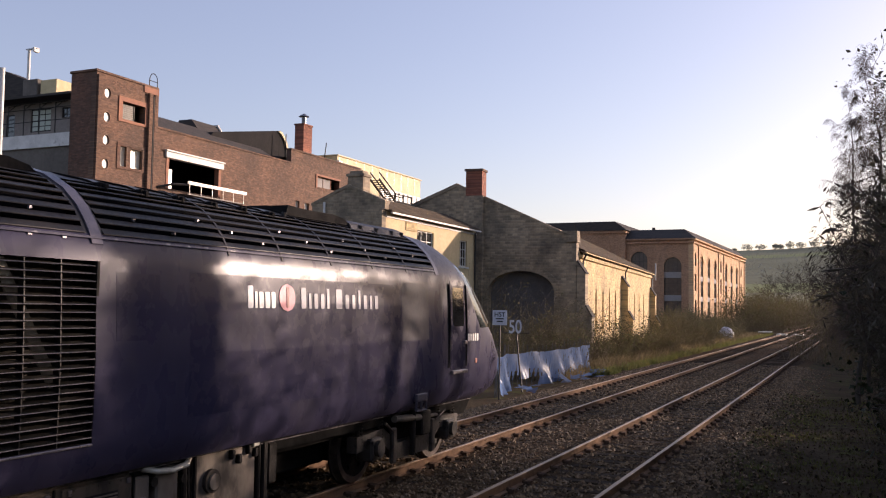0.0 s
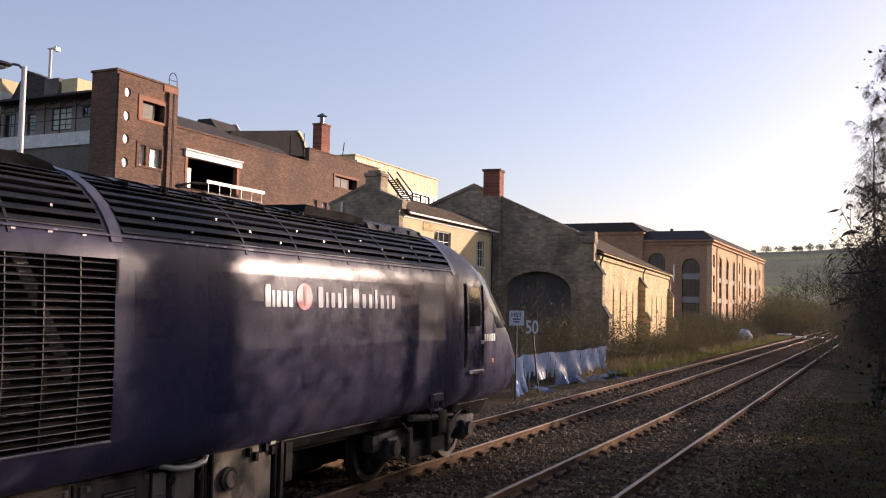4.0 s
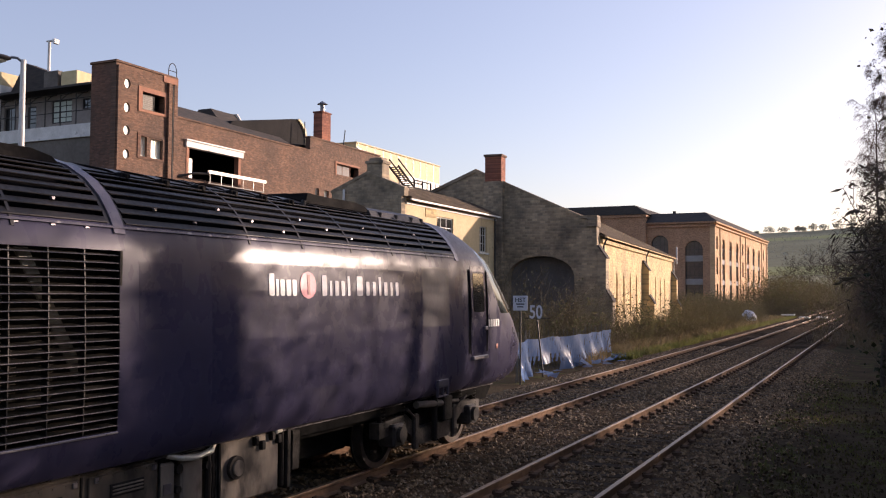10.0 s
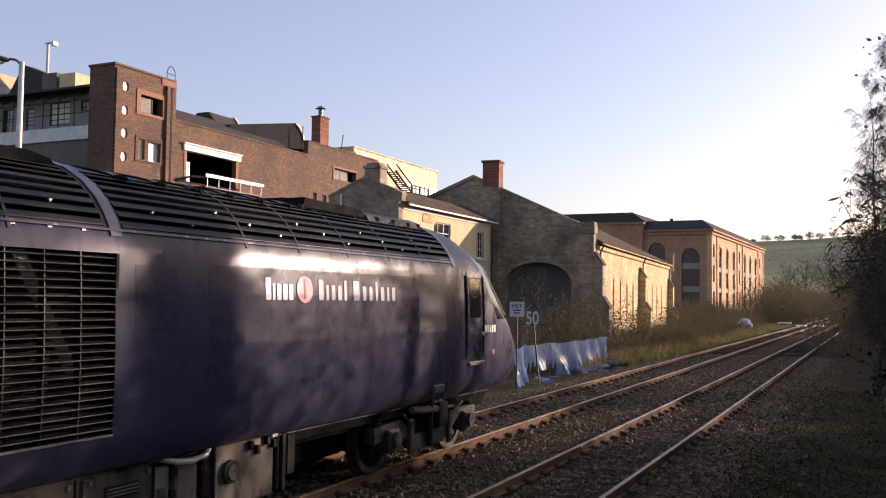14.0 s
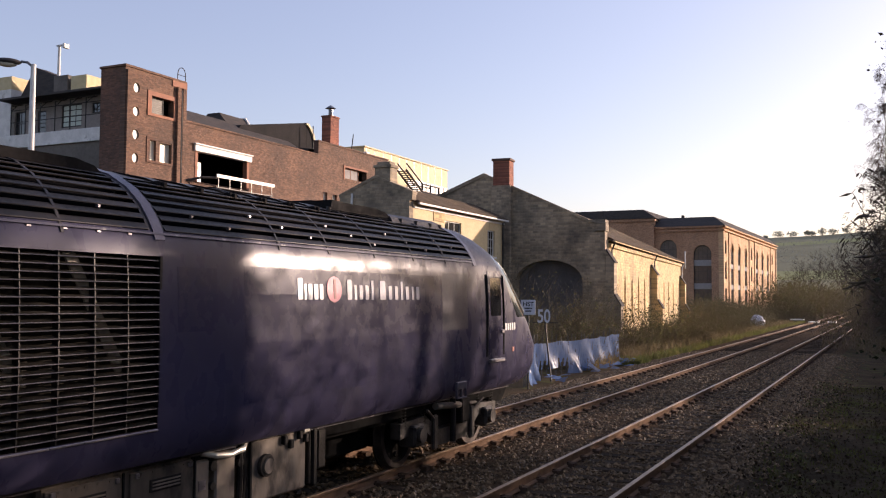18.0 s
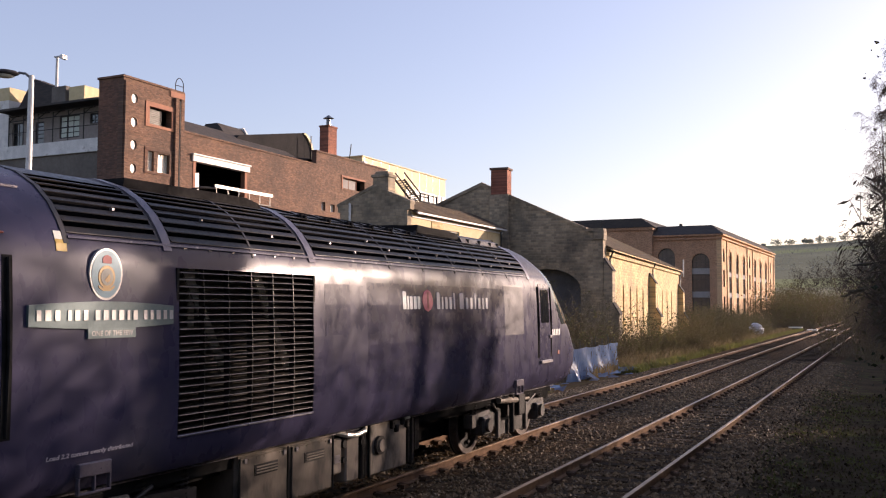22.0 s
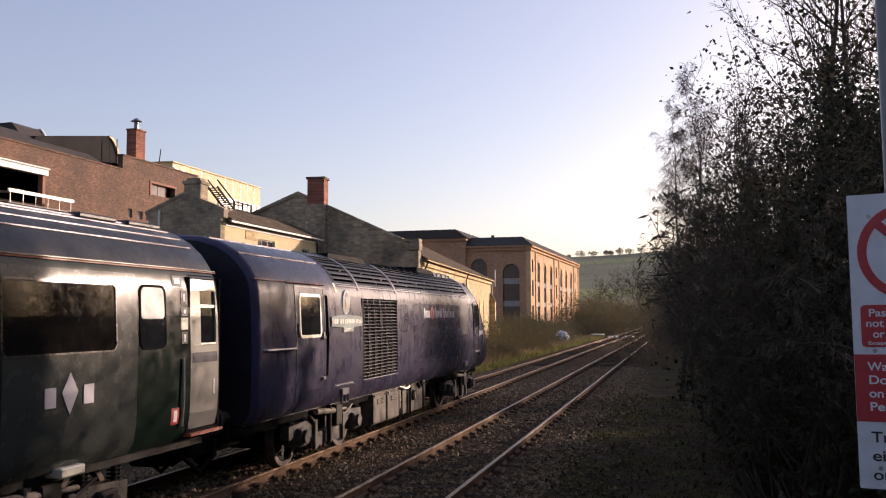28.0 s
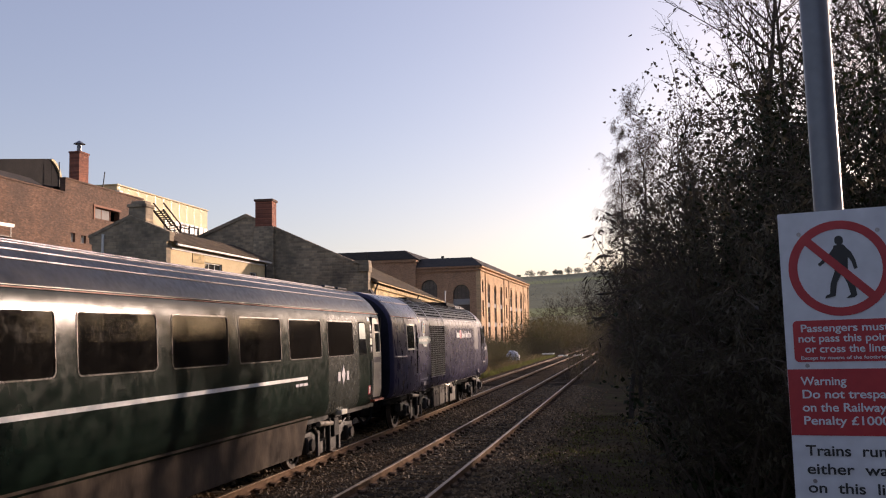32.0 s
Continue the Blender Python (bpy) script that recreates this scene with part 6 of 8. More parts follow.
def build_shed():
    """Old goods shed; its own axes are turned a little from the line. Local x runs across (0 = trackside wall), y along."""
    b = empty("stone_goods_shed", "long limestone goods shed with arched gable opening", "building", (-14.8, 51.6, 0), 4.7)
    G, W, L, E = -0.42, 14.8, 35.0, 5.95
    xc, top = -7.4, 9.88
    opening = arch(-5.35, -1.35, G + 0.02, 3.55, 1.2, 14)
    outl = [(-W, G), (0, G), (-0.05, 6.90), (-0.95, 6.90), (-1.0, 6.95), (xc, top), (-W + 0.1, 6.8)]
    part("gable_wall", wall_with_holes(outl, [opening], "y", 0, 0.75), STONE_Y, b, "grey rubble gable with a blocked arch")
    part("arch_infill", boxes((-5.6, -1.1, 0.62, 0.72, G, 5.0)), mat("dark_boarding", (0.115, 0.11, 0.115), 0.85, 0, (0.08, 0.076, 0.08), 1.2), b, "dark boarding set inside the arch")
    # arch ring stones
    for i in range(15):
        a0, a1 = math.pi * i / 15, math.pi * (i + 0.985) / 15
        bm = bmesh.new()
        pts = [(-3.35 + r * math.cos(a), 3.55 + q * math.sin(a)) for r, q, a in ((2.0, 1.2, a0), (2.0, 1.2, a1), (2.38, 1.58, a1), (2.38, 1.58, a0))]
        prism(bm, pts, "y", -0.05, 0.0)
        part("arch_stone", bm, STONE_Y, b)
    bm = bmesh.new()
    prism(bm, [(xc, top), (-1.0, 6.95), (-1.0, 7.13), (xc, top + 0.18)], "y", -0.08, 0.83)
    prism(bm, [(xc, top), (xc, top + 0.2), (-W, 7.0), (-W, 6.8)], "y", -0.08, 0.83)
    box(bm, -1.0, 0.0, -0.08, 0.83, 6.92, 7.08)
    part("gable_coping", bm, STONE_Y, b, "stone gable coping")
    part("kneeler_block", boxes((-0.6, 0.02, -0.12, 0.86, 6.4, 6.92), bevel=0.04), STONE_Y, b, "square stone kneeler block")
    part("finial", tube(bmesh.new(), [(-0.2, 0.4, 7.1), (-0.2, 0.4, 7.55)], 0.05, 6), BLACKSTEEL, b)
    # chimney on the gable
    part("chimney_breast", boxes((-6.85, -5.65, -0.32, 0.0, G, 9.25), bevel=0.03), STONE_Y, b, "shallow stone chimney breast")
    ch = part("chimney", boxes((-6.75, -5.72, -0.28, 0.6, 9.0, 10.75), bevel=0.02), CHIMNEYRED, b, "squat red-brick chimney")
    part("chimney_cap", boxes((-6.82, -5.66, -0.34, 0.66, 10.75, 10.88)), BRICK_X, ch)
    # trackside wall, pointed slit windows
    lan = [6.2, 8.8, 11.4, 14.0, 21.0, 23.9, 26.7, 29.6]
    holes = []
    for y in lan:
        holes.append([(y - 0.28, 1.0), (y + 0.28, 1.0), (y + 0.28, 3.3), (y + 0.2, 3.65), (y, 4.05), (y - 0.2, 3.65), (y - 0.28, 3.3)])
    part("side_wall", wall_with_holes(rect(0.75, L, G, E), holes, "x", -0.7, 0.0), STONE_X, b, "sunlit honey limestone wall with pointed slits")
    for y in lan:
        part("slit_window", boxes((-0.5, -0.45, y - 0.3, y + 0.3, 0.95, 4.1)), PANE, b, "dark pointed slit window")
    part("far_wall", boxes((-W, -0.702, L - 0.7, L, G, E)), STONE_Y, b)
    part("back_wall", boxes((-W, -W + 0.7, 0.75, L - 0.7, G, E)), STONE_Y, b)
    # buttresses with sloped set-offs
    for y, h in ((0.35, 5.0), (17.2, 4.7), (L - 0.5, 4.3)):
        bm = bmesh.new()
        prism(bm, [(0.0, G), (0.88, G), (0.88, h - 2.9), (0.50, h - 2.3), (0.50, h - 0.4), (0.0, h + 0.3)], "y", y - 0.42, y + 0.42)
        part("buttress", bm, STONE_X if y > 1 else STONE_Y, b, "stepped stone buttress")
        bm = bmesh.new()
        prism(bm, [(0.88, h - 2.9), (0.95, h - 2.9), (0.53, h - 2.2), (0.50, h - 2.3)], "y", y - 0.47, y + 0.47)
        part("buttress_weathering", bm, SLATE, b)
        bm = prism(bmesh.new(), [(0.50, h - 0.4), (0.58, h - 0.42), (0.05, h + 0.38), (0.0, h + 0.3)], "y", y - 0.47, y + 0.47)
        part("buttress_weathering", bm, SLATE, b)
    # roof
    bm = gable_roof(bmesh.new(), -W, 0.0, 0.75, L + 0.2, E, 9.62, 0.3, 0.1)
    rf = part("roof", bm, TILE, b, "brown-grey slate roof with lichen")
    slates(rf, 0.3, xc, 0.85, L + 0.2, E + 0.0, 9.72, TILE, 16)
    part("gutter", boxes((0.30, 0.38, 0.9, L + 0.2, E - 0.13, E - 0.06)), STONE_X, b, "pale eaves gutter")
    part("eaves_course", boxes((0.0, 0.14, 0.9, L, E - 0.42, E - 0.2)), STONE_X, b, "projecting stone eaves course")
    for y in (1.1, 17.9, L - 0.1):
        bm = tube(bmesh.new(), [(0.36, y, E - 0.1), (0.15, y, E - 0.6), (0.12, y, G)], 0.055, 8)
        part("downpipe", bm, BLACKSTEEL if y < 30 else WHITE, b, "cast-iron downpipe")
    part("vent_pipe", tube(bmesh.new(), [(0.4, L + 0.15, E - 0.6), (0.4, L + 0.15, E + 1.0)], 0.06, 8), WHITE, b, "white vent pipe")


def build_mill():
    b = empty("brick_mill", "large orange-brick mill with tall arched windows and hipped roof", "building", (-22.6, 141.0, 0), -1.2)
    G, E, L = -0.42, 13.45, 57.8
    # trackside face: bays of slit windows and tall arched windows
    bays = [(2.5, 0.7, 0), (8.0, 1.2, 1), (14.4, 1.2, 1), (20.9, 1.2, 1), (27.0, 0.7, 0), (33.0, 1.2, 1), (39.7, 1.2, 1), (46.6, 1.2, 1), (52.8, 0.7, 0)]
    holes = []
    for y, hw, tall in bays:
        if tall:
            holes.append(arch(y - hw, y + hw, 1.6, 9.9, 1.3, 8))
        else:
            holes += [rect(y - hw, y + hw, 1.6, 4.2), rect(y - hw, y + hw, 5.6, 8.2), arch(y - hw, y + hw, 9.4, 10.9, 0.6, 6)]
    part("side_wall", wall_with_holes(rect(0, L, G, E), holes, "x", -0.6, 0.0), ORANGE_X, b, "sunlit orange-brick face with arched bays")
    for y, hw, tall in bays:
        if tall:
            w = sash(b, "x", -0.16, y - hw, y + hw, 1.6, 11.2, GUNMETAL, MILLGLASS, 3, 6, bar=0.10, name="tall_window")
            for z in (4.4, 7.6):
                part("spandrel", boxes((-0.11, -0.06, y - hw, y + hw, z - 0.35, z + 0.35)), GREYRENDER, w, "pale spandrel panel")
            bm = bmesh.new()
            for i in range(9):
                a0, a1 = math.pi * i / 9, math.pi * (i + 0.9) / 9
                prism(bm, [(y + r * math.cos(a), 9.9 + q * math.sin(a)) for r, q, a in ((hw, 1.3, a0), (hw, 1.3, a1), (hw + 0.35, 1.7, a1), (hw + 0.35, 1.7, a0))], "x", 0, 0.06)
            part("arch_head", bm, ORANGE_X, b)
        else:
            for z0, z1 in ((1.6, 4.2), (5.6, 8.2), (9.4, 11.5)):
                sash(b, "x", -0.16, y - hw, y + hw, z0, z1, GUNMETAL, MILLGLASS, 2, 3, bar=0.07)
    part("cornice", boxes((0, 0.3, -0.3, L, E - 0.7, E - 0.45), (0, 0.45, -0.45, L, E - 0.2, E + 0.05)), ORANGE_X, b, "brick cornice bands")
    each("pilaster", ORANGE_X, b, "", *[(0, 0.15, y, y + w, G, E - 0.7) for y, w in ((0, 0.9), (4.6, 0.6), (23.9, 0.6), (29.8, 0.6), (49.6, 0.6), (L - 0.9, 0.9))])
    # near end
    holes = [arch(-4.3, -1.65, 1.5, 9.3, 1.35, 10), arch(-9.4, -6.8, 1.5, 10.2, 1.35, 10)]
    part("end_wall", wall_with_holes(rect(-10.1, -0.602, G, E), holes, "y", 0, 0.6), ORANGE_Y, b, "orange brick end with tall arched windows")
    for x0, x1, t in ((-4.3, -1.65, 10.6), (-9.4, -6.8, 11.5)):
        w = sash(b, "y", 0.42, x0, x1, 1.5, t, GUNMETAL, MILLGLASS, 4, 7, bar=0.14, name="tall_window")
        for z in (4.5, 8.0):
            part("spandrel", boxes((x0, x1, 0.22, 0.3, z - 0.5, z + 0.4)), GREYRENDER, w, "grey spandrel panel")
    part("end_cornice", boxes((-10.1, 0.3, -0.3, 0, E - 0.7, E - 0.45), (-10.1, 0.45, -0.45, 0, E - 0.2, E + 0.05)), ORANGE_Y, b)
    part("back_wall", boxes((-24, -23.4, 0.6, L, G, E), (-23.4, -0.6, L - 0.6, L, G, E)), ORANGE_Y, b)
    bm = bmesh.new()
    v = [bm.verts.new(p) for p in ((0.5, -0.5, E + 0.05), (0.5, L + 0.5, E + 0.05), (-24.5, L + 0.5, E + 0.05), (-24.5, -0.5, E + 0.05), (-1.5, 1.6, E + 1.55), (-1.5, L - 1.6, E + 1.55), (-22.5, L - 1.6, E + 1.55), (-22.5, 1.6, E + 1.55))]
    for q in ((0, 1, 5, 4), (1, 2, 6, 5), (2, 3, 7, 6), (3, 0, 4, 7), (4, 5, 6, 7), (3, 2, 1, 0)):
        bm.faces.new([v[i] for i in q])
    bmesh.ops.recalc_face_normals(bm, faces=list(bm.faces))
    part("roof", bm, SLATE, b, "low dark hipped roof")
    part("roof_pipe", tube(bmesh.new(), [(-6.5, 3, E + 1), (-6.5, 3, E + 2)], 0.25, 8), SLATE, b)
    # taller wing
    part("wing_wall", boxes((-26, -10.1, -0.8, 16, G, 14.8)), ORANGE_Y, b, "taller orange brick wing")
    part("wing_cornice", boxes((-26.2, -9.9, -1.05, 16.2, 14.4, 14.8)), ORANGE_Y, b)
    bm = bmesh.new()
    prism(bm, [(-26.5, 14.8), (-9.6, 14.8), (-11.6, 16.2), (-24.5, 16.2)], "y", -1.2, 16.5)
    part("wing_roof", bm, SLATE, b, "dark wing roof")


build_factory()
build_far_offices()
build_left_block()
build_house()
build_shed()
build_mill()



# Unseen plain block added behind the camera to cut sky light on the train
def build_sky_blocker():
    b = empty("station_building", "unseen plain building added to block sky light", "building")
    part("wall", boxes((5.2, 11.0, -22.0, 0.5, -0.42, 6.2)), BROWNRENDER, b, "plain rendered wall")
    bm = prism(bmesh.new(), [(4.8, 6.2), (11.4, 6.2), (8.1, 8.9)], "y", -22.3, 0.8)
    part("roof", bm, SLATE, b, "grey slate roof")


build_sky_blocker()
# ---- plants ----
def mesh_from(name, co, faces, material, parent=None, label="", kind=""):
    me = bpy.data.meshes.new(name)
    me.from_pydata(np.asarray(co).tolist(), [], np.asarray(faces).tolist())
    me.materials.append(material)
    ob = new(name, me)
    if parent:
        ob.parent = parent
    return tagged(ob, label, kind=kind)


def sticks(segs, sides=4):
    """Tapered bars for (p0, p1, r0, r1) rows, as arrays."""
    a = np.array([s[0] for s in segs], float)
    b = np.array([s[1] for s in segs], float)
    r0 = np.array([s[2] for s in segs])[:, None, None]
    r1 = np.array([s[3] for s in segs])[:, None, None]
    d = b - a
    d /= np.linalg.norm(d, axis=1, keepdims=True) + 1e-9
    ref = np.where(np.abs(d[:, 2:3]) > 0.9, [[1.0, 0, 0]], [[0, 0, 1.0]])
    u = np.cross(d, ref)
    u /= np.linalg.norm(u, axis=1, keepdims=True) + 1e-9
    v = np.cross(d, u)
    ang = np.arange(sides) * 2 * math.pi / sides
    ring = u[:, None] * np.cos(ang)[None, :, None] + v[:, None] * np.sin(ang)[None, :, None]
    co = np.concatenate([a[:, None] + ring * r0, b[:, None] + ring * r1], 1).reshape(-1, 3)
    k = np.arange(sides)
    q = np.stack([k, (k + 1) % sides, (k + 1) % sides + sides, k + sides], -1)
    return co, (q[None] + 2 * sides * np.arange(len(segs))[:, None, None]).reshape(-1, 4)


def leaf_cards(pts, size, rs, long=1.6, droop=0.0, along=None):
    """Small pointed leaves at points, turned at random: two triangles each, folded at the midrib."""
    n = len(pts)
    d = rs.normal(size=(n, 3))
    if along is not None:
        d = d * 0.45 + along
    d[:, 2] -= droop
    d /= np.linalg.norm(d, axis=1, keepdims=True)
    w = np.cross(d, rs.normal(size=(n, 3)))
    w /= np.linalg.norm(w, axis=1, keepdims=True)
    nn = np.cross(d, w)
    s = size * (0.6 + 0.8 * rs.rand(n, 1))
    p = np.asarray(pts)
    mid = p + d * s * long * 0.45
    wd = 0.5 if along is None else 0.34
    co = np.stack([p, mid + w * s * wd + nn * s * 0.15, p + d * s * long, mid - w * s * wd + nn * s * 0.15], 1).reshape(-1, 3)
    o = 4 * np.arange(n)[:, None]
    return co, np.concatenate([o + [[0, 1, 2]], o + [[0, 2, 3]]])


def grow(rnd, segs, tips, p, d, length, r, depth, spread=0.6, up=0.15, droop=0.0, kids=4, shrink=0.62, bits=5):
    """One branch in short bits, with side branches; collects the bits and the points where twigs end."""
    step = length / bits
    for i in range(bits):
        j = Vector((rnd.gauss(0, 1), rnd.gauss(0, 1), rnd.gauss(0, 1))) * 0.13
        d = (d + j + Vector((0, 0, up - droop * (i / bits)))).normalized()
        q = p + d * step
        ra, rb = r * (1 - 0.75 * i / bits), r * (1 - 0.75 * (i + 1) / bits)
        segs.append((tuple(p), tuple(q), ra, rb))
        p = q
        if depth > 0 and i > 0:
            for _ in range(kids if i == bits - 1 else max(1, kids // 2)):
                side = Vector((rnd.gauss(0, 1), rnd.gauss(0, 1), rnd.gauss(0, 0.6))).normalized()
                grow(rnd, segs, tips, p, (d + side * spread * 1.5).normalized(), length * shrink * rnd.uniform(0.7, 1.15), max(0.003, rb * 0.62), depth - 1, spread, up, droop * 1.6, kids, shrink, max(3, bits - 1))
    tips.append(tuple(p))


def trim_to_view(segs, tips, at, edge, rnd):
    """Drops growth beyond a ragged outline fitted to the camera's view angles."""
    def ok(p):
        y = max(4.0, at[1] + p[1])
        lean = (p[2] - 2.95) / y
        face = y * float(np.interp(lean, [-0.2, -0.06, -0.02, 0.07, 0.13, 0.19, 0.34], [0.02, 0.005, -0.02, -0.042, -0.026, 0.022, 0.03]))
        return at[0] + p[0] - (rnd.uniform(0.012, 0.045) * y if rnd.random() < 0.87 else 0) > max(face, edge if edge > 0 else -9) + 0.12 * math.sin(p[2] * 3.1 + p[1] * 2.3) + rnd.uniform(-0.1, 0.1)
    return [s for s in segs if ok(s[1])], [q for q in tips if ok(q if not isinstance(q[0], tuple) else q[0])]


def split_tree(name, label, segs, parent_at=(0, 0, 0), bark=None, thin=0.02, group="", twig=None):
    t = empty(name, label, "tree", parent_at, group=group)
    big = [s for s in segs if s[2] > thin]
    small = [s for s in segs if s[2] <= thin]
    if big:
        mesh_from("trunk", *sticks(big, 7), bark or BARK, t, "dark bare trunk and limbs")
    if small:
        mesh_from("twig_mass", *sticks(small, 3), twig or TWIG, t, "fine bare twigs", kind="stuff")
    return t


def twiggy(rnd, segs, p, d, L, r, n, bend, drop, out=None, taper=0.6):
    """A thin wand in n bits that bends by bend and sinks by drop."""
    for k in range(n):
        d = (d + Vector((rnd.gauss(0, bend), rnd.gauss(0, bend), rnd.gauss(0, bend) - drop * (k + 1) / n))).normalized()
        q = p + d * L / n
        segs.append((tuple(p), tuple(q), r * (1 - taper * k / n), r * (1 - taper * (k + 1) / n)))
        p = q
        if out is not None:
            out.append((Vector(p), Vector(d), (k + 1) / n))
    return p, d


def birch(at, h, seed):
    """Upright stem, thin steep limbs at all heights, and a soft haze of hanging twigs."""
    rnd = random.Random(seed)
    segs, stem = [], []
    twiggy(rnd, segs, Vector((0, 0, 0)), Vector((0, 0, 1)), h, 0.09, 22, 0.06, -0.2, stem, 0.97)
    for _ in range(95):
        p, d, f = stem[min(21, int(3 + 19 * rnd.random() ** 1.25))]
        f = min(1.0, f + rnd.uniform(-0.03, 0.03))
        a = rnd.uniform(0, 6.28)
        L = h * (0.30 - 0.22 * f) * rnd.uniform(0.4, 1.1)
        limb = []
        twiggy(rnd, segs, p - d * rnd.uniform(0, h / 22), Vector((math.cos(a) * 0.5, math.sin(a) * 0.5, 1)), L, 0.016 * (1.25 - f), 7, 0.10, 0.10, limb)
        for b, e, g in limb[1:]:
            for _ in range(3):
                side = []
                twiggy(rnd, segs, b, e + Vector((rnd.gauss(0, 0.55), rnd.gauss(0, 0.55), 0)), L * rnd.uniform(0.14, 0.36), 0.005, 3, 0.10, 0.35, side)
                for c, v, _g in side:
                    for _ in range(2):
                        twiggy(rnd, segs, c, v * 0.6 + Vector((rnd.gauss(0, 0.3), rnd.gauss(0, 0.3), -0.5)), rnd.uniform(0.3, 1.1) * (1.15 - 0.95 * f), 0.0034, 4, 0.06, 0.9 - 0.5 * f)
    return split_tree("birch_tree", "bare silver birch with fine drooping twigs", segs, at, twig=BIRCHTWIG)


def ivy_tree(at, h, seed, lean, leaves=9000, depth=3, ivy_to=0.75, cones=True, bare=0.25, apart=0.5, bushy=0.18):
    """Several upright stems with long slender rising branches, sparse spurs, and ivy on the stems."""
    rnd = random.Random(seed)
    rs = np.random.RandomState(seed)
    segs, tips = [], []
    for k in range(3 if depth > 3 else 2):
        stem = []
        d = Vector((lean[0] + rnd.uniform(-0.09, 0.09), lean[1] + rnd.uniform(-0.09, 0.09), 1)).normalized()
        twiggy(rnd, segs, Vector((rnd.uniform(-apart, apart), rnd.uniform(-apart, apart), 0)), d, h * rnd.uniform(0.78, 1.0), 0.12, 16, 0.05, -0.12, stem, 0.9)
        for p, e, f in stem[4:]:
            if f < bare:
                continue
            for _ in range(3 if f > 0.55 else 1):
                a = rnd.uniform(0, 6.28)
                limb = []
                L = h * rnd.uniform(0.14, 0.32) * (1.15 - 0.6 * f)
                twiggy(rnd, segs, p, Vector((math.cos(a), math.sin(a), rnd.uniform(0.5, 1.1))), L, 0.04 * (1.2 - 0.8 * f), 8, 0.07, -0.02, limb, 0.85)
                for b, v, g in limb[1:]:
                    for _ in range(2):
                        spur = []
                        q, w = twiggy(rnd, segs, b, v + Vector((rnd.gauss(0, 0.5), rnd.gauss(0, 0.5), rnd.gauss(0, 0.35))), rnd.uniform(0.3, 0.95), 0.009, 4, 0.10, 0.0, spur)
                        if depth > 3:
                            for c, u, _g in spur[1::2]:
                                twiggy(rnd, segs, c, u + Vector((rnd.gauss(0, 0.6), rnd.gauss(0, 0.6), rnd.gauss(0, 0.4))), rnd.uniform(0.15, 0.5), 0.0065, 3, 0.12, 0.0)
                        tips.append(tuple(q))
    segs, tips = trim_to_view(segs, tips, at, 0.55, rnd)
    t = split_tree("ivy_clad_tree", "bare tree with dark ivy climbing its trunk", segs, at)
    thick = [s for s in segs if s[2] > 0.035 and s[0][2] < h * ivy_to]
    a = np.array([s[0] for s in thick])
    b = np.array([s[1] for s in thick])
    i = rs.randint(len(thick), size=leaves)
    f = rs.rand(leaves, 1)
    pts = a[i] * (1 - f) + b[i] * f + rs.normal(size=(leaves, 3)) * np.array([bushy, bushy, 0.2])
    mesh_from("ivy", *leaf_cards(pts, 0.085 if bushy < 0.2 else 0.11, rs, 1.1, 0.5), IVY, t, "dense dark green ivy leaves", kind="stuff")
    if cones:
        tp = np.array([q for q in tips if q[2] > h * 0.45])
        tp = tp[rs.rand(len(tp)) < 0.16]
        pts = np.repeat(tp, 5, 0) + rs.normal(size=(len(tp) * 5, 3)) * 0.05
        mesh_from("seed_growth", *leaf_cards(pts, 0.05, rs, 1.5, 0.8), SEEDHEAD, t, "dark hanging seed bunches", kind="stuff")
    return t


